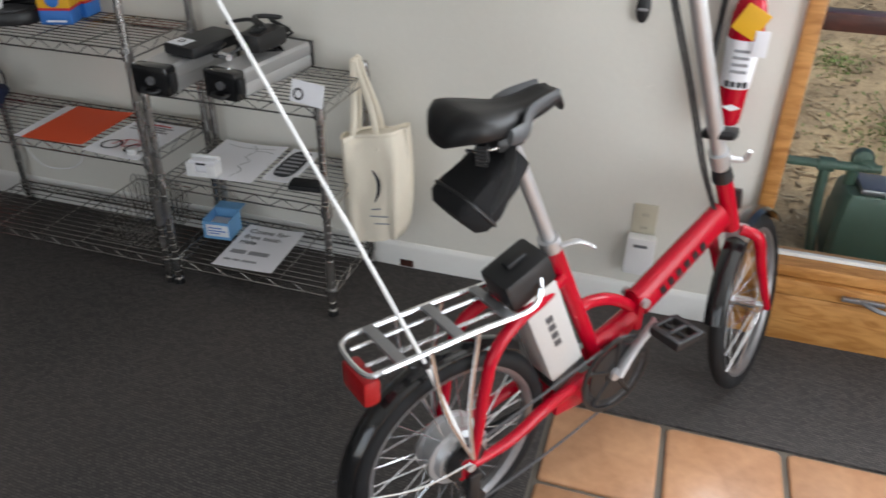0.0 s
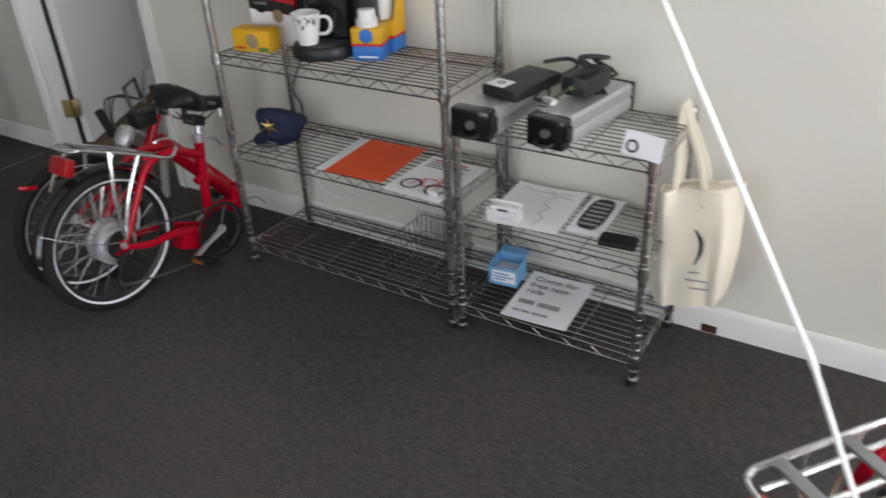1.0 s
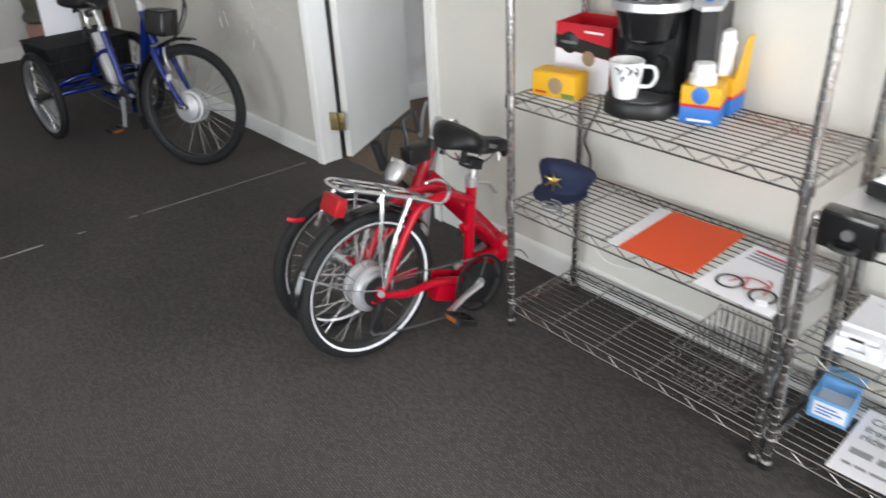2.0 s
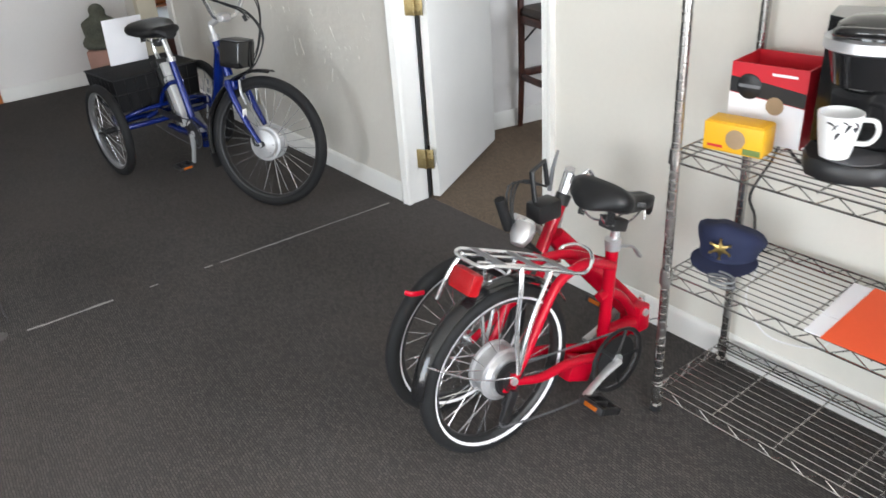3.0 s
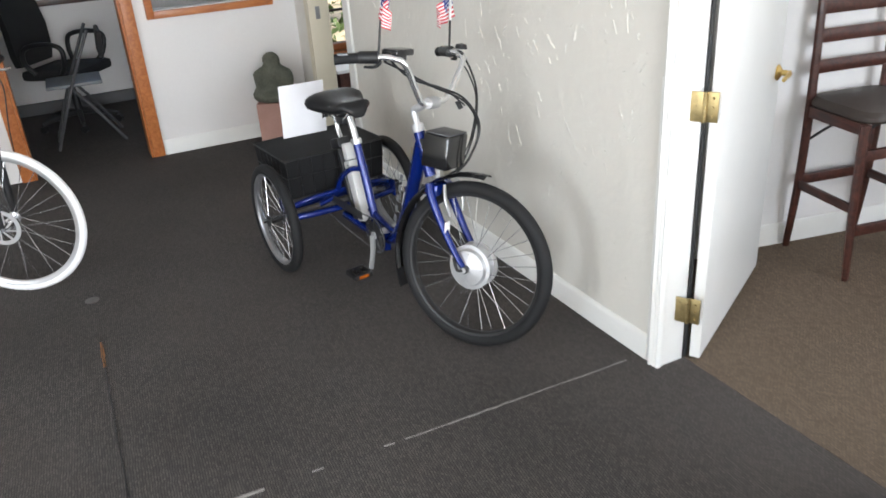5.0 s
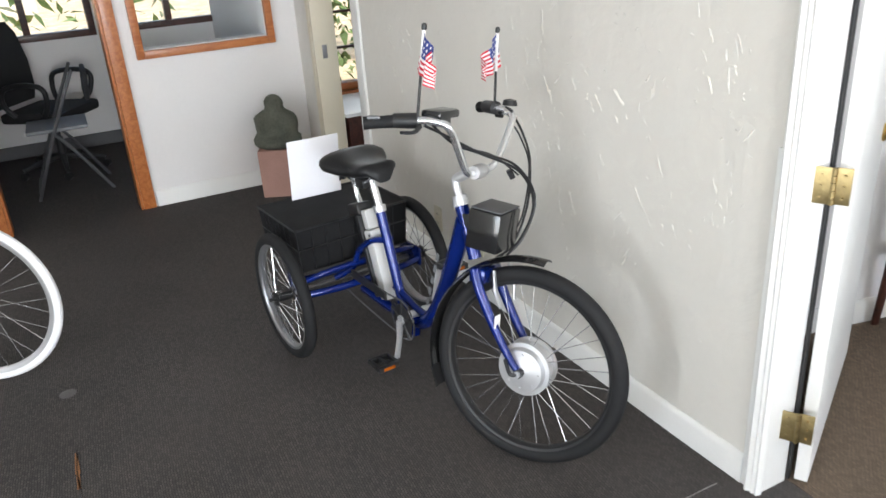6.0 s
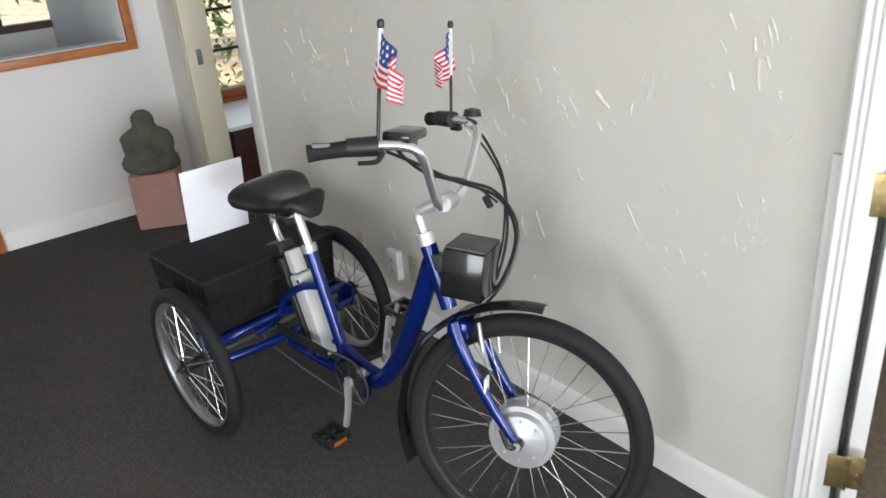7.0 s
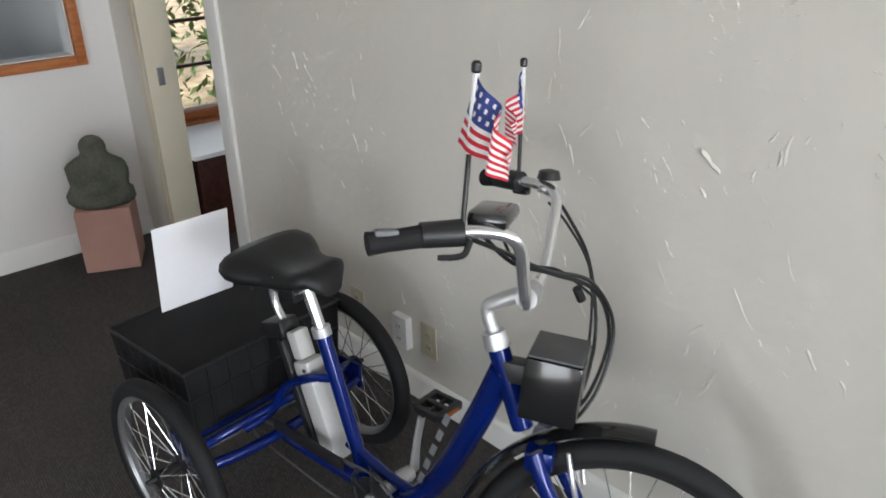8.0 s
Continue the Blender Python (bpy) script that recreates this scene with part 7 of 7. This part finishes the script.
# ---- back room ----
stool = thing("bar_chair", pose(-3.975, 3.557, 0, 0, 0, -12), "dark mahogany folding bar chair with leather seat", "chair")
for s in (-1, 1):
    y = s * 0.175
    part("back_leg", tube([(-0.180, y, 0.0), (-0.155, y, 0.30), (-0.150, y, 0.62), (-0.158, y, 0.95), (-0.168, y, 1.12)], [0.014, 0.017, 0.018, 0.016, 0.014], 8, 4, squash=(1.2, 0.8)), M_DARKWOOD, stool)
    part("front_leg", tube([(0.185, y, 0.0), (0.165, y, 0.30), (0.155, y, 0.64)], [0.014, 0.018, 0.021], 8, 3, squash=(1.0, 0.9)), M_DARKWOOD, stool)
    part("side_stretcher", block((-0.165, y - 0.009, 0.285), (0.17, y + 0.009, 0.32), 0.003), M_DARKWOOD, stool)
    part("brace", tube([(-0.155, y * 0.85, 0.50), (-0.06, y * 0.85, 0.575), (0.0, y * 0.85, 0.615)], 0.006, 6, 2), M_BLACK, stool, "black steel folding brace")
    part("seat_rail", block((-0.15, y - 0.011, 0.60), (0.17, y + 0.011, 0.645), 0.003), M_DARKWOOD, stool)
for x, z in ((0.168, 0.19), (0.16, 0.50), (-0.158, 0.30)):
    part("stretcher", block((x - 0.010, -0.17, z), (x + 0.010, 0.17, z + 0.042), 0.003), M_DARKWOOD, stool)
for z, t_ in ((0.80, 0.055), (0.92, 0.055), (1.04, 0.075)):
    part("back_slat", tube([(-0.152 - (z - 0.8) * 0.05, -0.17, z), (-0.156 - (z - 0.8) * 0.05, 0, z), (-0.152 - (z - 0.8) * 0.05, 0.17, z)], t_ / 2, 8, 4, squash=(1.0, 0.25), up=(0, 0, 1)), M_DARKWOOD, stool)
part("seat", loft(bmesh.new(), [[(0.005 + 0.185 * k * math.copysign(abs(math.cos(q)) ** 0.35, math.cos(q)), 0.19 * k * math.copysign(abs(math.sin(q)) ** 0.35, math.sin(q)), z) for q in (2 * math.pi * j / 32 for j in range(32))] for k, z in ((0.96, 0.646), (1.0, 0.655), (1.0, 0.670), (0.93, 0.688), (0.5, 0.695))]), M_LEATHER, stool, "padded dark leather seat")
tb = thing("folding_table", pose(-3.30, 4.35, 0, 0, 0, 77), "grey folding table with bent steel legs", "table")
part("tabletop", block((-0.60, -0.36, 0.70), (0.60, 0.36, 0.735), 0.012), M_WHITE, tb, "speckled grey plastic top")
for sx in (-0.45, 0.45):
    part("leg", tube([(sx, -0.28, 0.70), (sx * 1.02, -0.27, 0.30), (sx * 1.05, -0.30, 0.012), (sx * 1.05, 0.30, 0.012), (sx * 1.02, 0.27, 0.30), (sx, 0.28, 0.70)], 0.012, 8, 2), M_STEEL, tb)
    part("brace", tube([(sx * 0.3, 0, 0.69), (sx * 0.7, 0, 0.45), (sx * 1.03, 0, 0.30)], 0.007, 8, 2), M_STEEL, tb)

# ---- far end ----
ped = thing("pedestal_block", pose(-7.256, 2.034, 0, 0, 0, -27), "rough pink stone pedestal block", "pedestal")
part("block", block((-0.125, -0.118, 0), (0.125, 0.125, 0.30), 0.012), M_PINK, ped)
bm = bmesh.new()
prof = [(0.120, 0.165, 0.0), (0.135, 0.178, 0.025), (0.132, 0.180, 0.06), (0.110, 0.165, 0.085), (0.098, 0.158, 0.11), (0.098, 0.162, 0.15), (0.096, 0.165, 0.19), (0.090, 0.160, 0.22), (0.082, 0.145, 0.245), (0.072, 0.112, 0.268), (0.062, 0.080, 0.285), (0.060, 0.070, 0.305), (0.062, 0.070, 0.33), (0.058, 0.066, 0.355), (0.045, 0.052, 0.378), (0.024, 0.028, 0.393), (0.004, 0.004, 0.398)]
secs = []
for a, b, z in prof:
    ring = []
    for j in range(48):
        q = 2 * math.pi * j / 48
        lap = 0.045 * max(0, math.cos(q)) * max(0, 1 - abs(z - 0.045) / 0.06)
        arm = 0.030 * math.exp(-((abs(q if q < math.pi else q - 2 * math.pi) - 0.75) / 0.35) ** 2) * math.exp(-((z - 0.14) / 0.05) ** 2)
        k = 1 + 0.10 * noise.noise((math.cos(q) * 2.6, math.sin(q) * 2.6, z * 20)) + 0.05 * noise.noise((math.cos(q) * 7, math.sin(q) * 7, z * 55)) + 0.035 * math.sin(9 * q + z * 40) * max(0, 1 - z / 0.26)
        ring.append(((a * k + lap + arm) * math.cos(q), b * k * math.sin(q), z))
    secs.append(ring)
statue = tagged(part("statue", loft(bm, secs), M_STONE, m=pose(-7.256, 2.034, 0.3005, 0, 0, -27) @ Matrix.Scale(0.80, 4), sharp=70), "weathered green grey seated stone statue on the pedestal", "statue")

sc = thing("sign_board", pose(-5.590, 1.608, 0.512, 0, 0, 91), "blank white board standing on the basket", "board")
part("sheet", block((0, -0.002, 0), (0.218, 0.002, 0.256), 0.001), M_PAPER, sc, "", pose(0, 0, 0, 8, 0, 0))

cabn = thing("low_cabinet", pose(-7.45, 2.85, 0), "low dark wood cabinet with white top under the window", "cabinet")
part("body", block((-0.30, -0.38, 0.0), (0.30, 0.5, 0.42), 0.006), M_DARKWOOD, cabn)
part("top", block((-0.32, -0.40, 0.421), (0.32, 0.52, 0.445), 0.005), M_WHITE, cabn, "white laminate top")

# office chair and folding chair behind the opening
oc = thing("office_chair", pose(-8.78, 0.84, 0, 0, 0, 55), "black office chair with curved arms", "chair")
part("seat", block((-0.24, -0.24, 0.40), (0.24, 0.24, 0.48), 0.04), M_CLOTH, oc)
part("backrest", loft(bmesh.new(), [[(-0.24 - 0.06 * s + 0.03 * math.sin(s * 3), 0.235 * k * c, 0.50 + 0.55 * s + 0.0) if d else (-0.29 - 0.06 * s + 0.03 * math.sin(s * 3), 0.235 * k * c, 0.50 + 0.55 * s) for c, d in ((-1, 1), (-0.5, 1), (0, 1), (0.5, 1), (1, 1), (1, 0), (0.5, 0), (0, 0), (-0.5, 0), (-1, 0))] for s, k in ((0, 0.85), (0.15, 0.98), (0.5, 1.0), (0.85, 0.95), (1, 0.75))]), M_CLOTH, oc)
for s in (-1, 1):
    part("arm", tube([(-0.10, s * 0.25, 0.46), (-0.14, s * 0.29, 0.56), (-0.10, s * 0.29, 0.66), (0.08, s * 0.29, 0.68), (0.18, s * 0.29, 0.64), (0.16, s * 0.27, 0.52), (0.10, s * 0.24, 0.45)], 0.018, 10, 5), M_BLACK, oc)
part("column", turned([(0.03, 0.10), (0.03, 0.25), (0.02, 0.25), (0.02, 0.40)], "z", 14), M_BLACK, oc)
for k in range(5):
    a = k * 2 * math.pi / 5 + 0.3
    foot = part("foot", tube([(0.02 * math.cos(a), 0.02 * math.sin(a), 0.11), (0.16 * math.cos(a), 0.16 * math.sin(a), 0.095), (0.29 * math.cos(a), 0.29 * math.sin(a), 0.07)], [0.024, 0.02, 0.015], 8, 3), M_BLACK, oc)
    part("castor", turned([(0.010, -0.02), (0.027, -0.018), (0.027, 0.018), (0.010, 0.02)], "y", 14, (0.29 * math.cos(a), 0.29 * math.sin(a), 0.0275)), M_BLACK, foot)
fc_ = thing("folding_chair", pose(-8.28, 0.86, 0, 0, 0, -92), "dark metal folding chair with grey seat", "chair")
for s in (-1, 1):
    part("frame", tube([(0.22, s * 0.20, 0.0), (0.05, s * 0.20, 0.40), (-0.15, s * 0.20, 0.80)], 0.011, 8, 2), M_DGREY, fc_)
    part("back_leg", tube([(-0.24, s * 0.18, 0.0), (-0.05, s * 0.18, 0.30), (0.06, s * 0.18, 0.44)], 0.011, 8, 2), M_DGREY, fc_)
part("seat", block((-0.17, -0.19, 0.425), (0.20, 0.19, 0.45), 0.01), M_GREY, fc_)
part("backrest", block((-0.155, -0.20, 0.62), (-0.125, 0.20, 0.80), 0.01), M_CLOTH, fc_, "", pose(0, 0, 0, 0, -6, 0))
for s in (0.03, 0.17):
    part("rung", turned([(0.008, -0.19), (0.008, 0.19)], "y", 8, (0.22 - s * 0.42, 0, s + 0.02)), M_DGREY, fc_)

# bicycle with white tyres
wbike = thing("white_tyre_bicycle", pose(-5.755, 0.385, 0, 0, 0, 63) @ Matrix.Translation((-1.06, 0, 0)), "dark blue bicycle with white tyres and disc brake", "bicycle")
wheel("front_wheel", wbike, Matrix.Translation((1.06, 0, 0.335)), 0.335, 0.0175, hub_r=0.03, hub_w=0.10, n=28, rim=M_ALU, tyre=M_WHITE, disc=True)
wheel("rear_wheel", wbike, Matrix.Translation((0, 0, 0.335)), 0.335, 0.0175, hub_r=0.03, hub_w=0.10, n=28, rim=M_ALU, tyre=M_WHITE)
for y in (-0.062, 0.062):
    part("fork_leg", tube([(1.06, y, 0.335), (1.062, y, 0.50), (1.064, y, 0.60)], [0.014, 0.018, 0.018], 12, 2), M_BLACK, wbike)
    part("fork_upper", tube([(1.064, y, 0.575), (1.066, y, 0.70)], 0.015, 12, 1), M_CHROME, wbike)
    part("chain_stay", tube([(0, y, 0.335), (0.42, y * 0.5, 0.29)], 0.010, 10, 1), M_BLACK, wbike)
    part("seat_stay", tube([(0, y, 0.335), (0.30, y * 0.3, 0.74)], 0.009, 10, 1), M_BLACK, wbike)
part("fork_crown", block((1.04, -0.08, 0.69), (1.09, 0.08, 0.73), 0.012), M_BLACK, wbike)
part("head_tube", tube([(1.065, 0, 0.71), (1.05, 0, 0.87)], 0.024, 14, 1), M_BLACK, wbike)
part("down_tube", tube([(1.055, 0, 0.75), (0.43, 0, 0.30)], 0.024, 14, 1), M_BLACK, wbike)
part("top_tube", tube([(1.05, 0, 0.84), (0.29, 0, 0.72)], 0.019, 14, 1), M_BLACK, wbike)
part("seat_tube", tube([(0.43, 0, 0.29), (0.27, 0, 0.80)], 0.017, 14, 1), M_BLACK, wbike)
crankset(wbike, Matrix.Translation((0.43, 0, 0.29)), 0.085, 0.17, 20)
part("seat_post", tube([(0.275, 0, 0.78), (0.24, 0, 0.93)], 0.013, 12, 1), M_CHROME, wbike)
saddle(wbike, pose(0.24, 0, 0.99), 0.27, 0.16, 0.06, M_SADDLE)
part("stem", tube([(1.05, 0, 0.86), (1.045, 0, 0.93), (1.10, 0, 0.975)], 0.016, 12, 2), M_ALU, wbike)
hbar = part("handlebar", tube([(1.060, -0.31, 0.985), (1.090, -0.12, 0.97), (1.100, 0, 0.965), (1.090, 0.12, 0.97), (1.060, 0.31, 0.985)], 0.012, 12, 4), M_BLACK, wbike)
for s in (-1, 1):
    part("grip", tube([(1.080, s * 0.19, 0.975), (1.059, s * 0.32, 0.986)], 0.0165, 12, 1), M_RUBBER, hbar)
    part("brake_lever", tube([(1.090, s * 0.17, 0.97), (1.120, s * 0.20, 0.955), (1.115, s * 0.27, 0.95)], 0.006, 8, 3), M_CHROME, hbar)
    part("cable", tube([(1.100, s * 0.17, 0.96), (1.170, s * 0.08, 0.90), (1.160, s * 0.05, 0.75), (1.140, s * 0.06, 0.60)], 0.003, 6, 5), M_BLACK, wbike)
part("side_stand", tube([(0.05, 0.07, 0.30), (-0.02, 0.20, 0.015)], 0.008, 8, 1), M_BLACK, wbike)

# ---- tiles by the entrance, laid in the grout bed ----
rngt = random.Random(11)
PITCHX, PITCHY = 0.302, 0.302
meshes = []
for k in range(6):
    t = bmesh.new()
    w, d = PITCHX - 0.016, PITCHY - 0.016
    ring = []
    for cx, cy, a0 in ((w / 2 - 0.012, d / 2 - 0.012, 0), (-w / 2 + 0.012, d / 2 - 0.012, 90), (-w / 2 + 0.012, -d / 2 + 0.012, 180), (w / 2 - 0.012, -d / 2 + 0.012, 270)):
        for a in (0, 45, 90):
            j = rngt.uniform(-0.0015, 0.0015)
            ring.append((cx + (0.012 + j) * math.cos(radians(a0 + a)), cy + (0.012 + j) * math.sin(radians(a0 + a))))
    loft(t, [[(x * s, y * s, z) for x, y in ring] for s, z in ((1.0, -0.010), (1.0, -0.002), (0.985, 0.0015), (0.95, 0.003))])
    me = bpy.data.meshes.new("tile")
    bmesh.ops.recalc_face_normals(t, faces=t.faces)
    t.to_mesh(me)
    t.free()
    me.materials.append(M_TILE)
    me.polygons.foreach_set("use_smooth", [True] * len(me.polygons))
    me.set_sharp_from_angle(angle=radians(50))
    meshes.append(me)
nx, ny = int((2.6 - TX) / PITCHX), 6
for j in range(ny):
    for i in range(nx):
        ob = new("tile", meshes[rngt.randrange(6)])
        ob.parent = tile_bed
        ob.matrix_basis = pose(TX + 0.008 + PITCHX * (i + 0.5), TY - 0.006 - PITCHY * (j + 0.5), rngt.uniform(-0.001, 0.001), 0, 0, rngt.choice((0, 90, 180, 270)) + rngt.uniform(-0.4, 0.4))
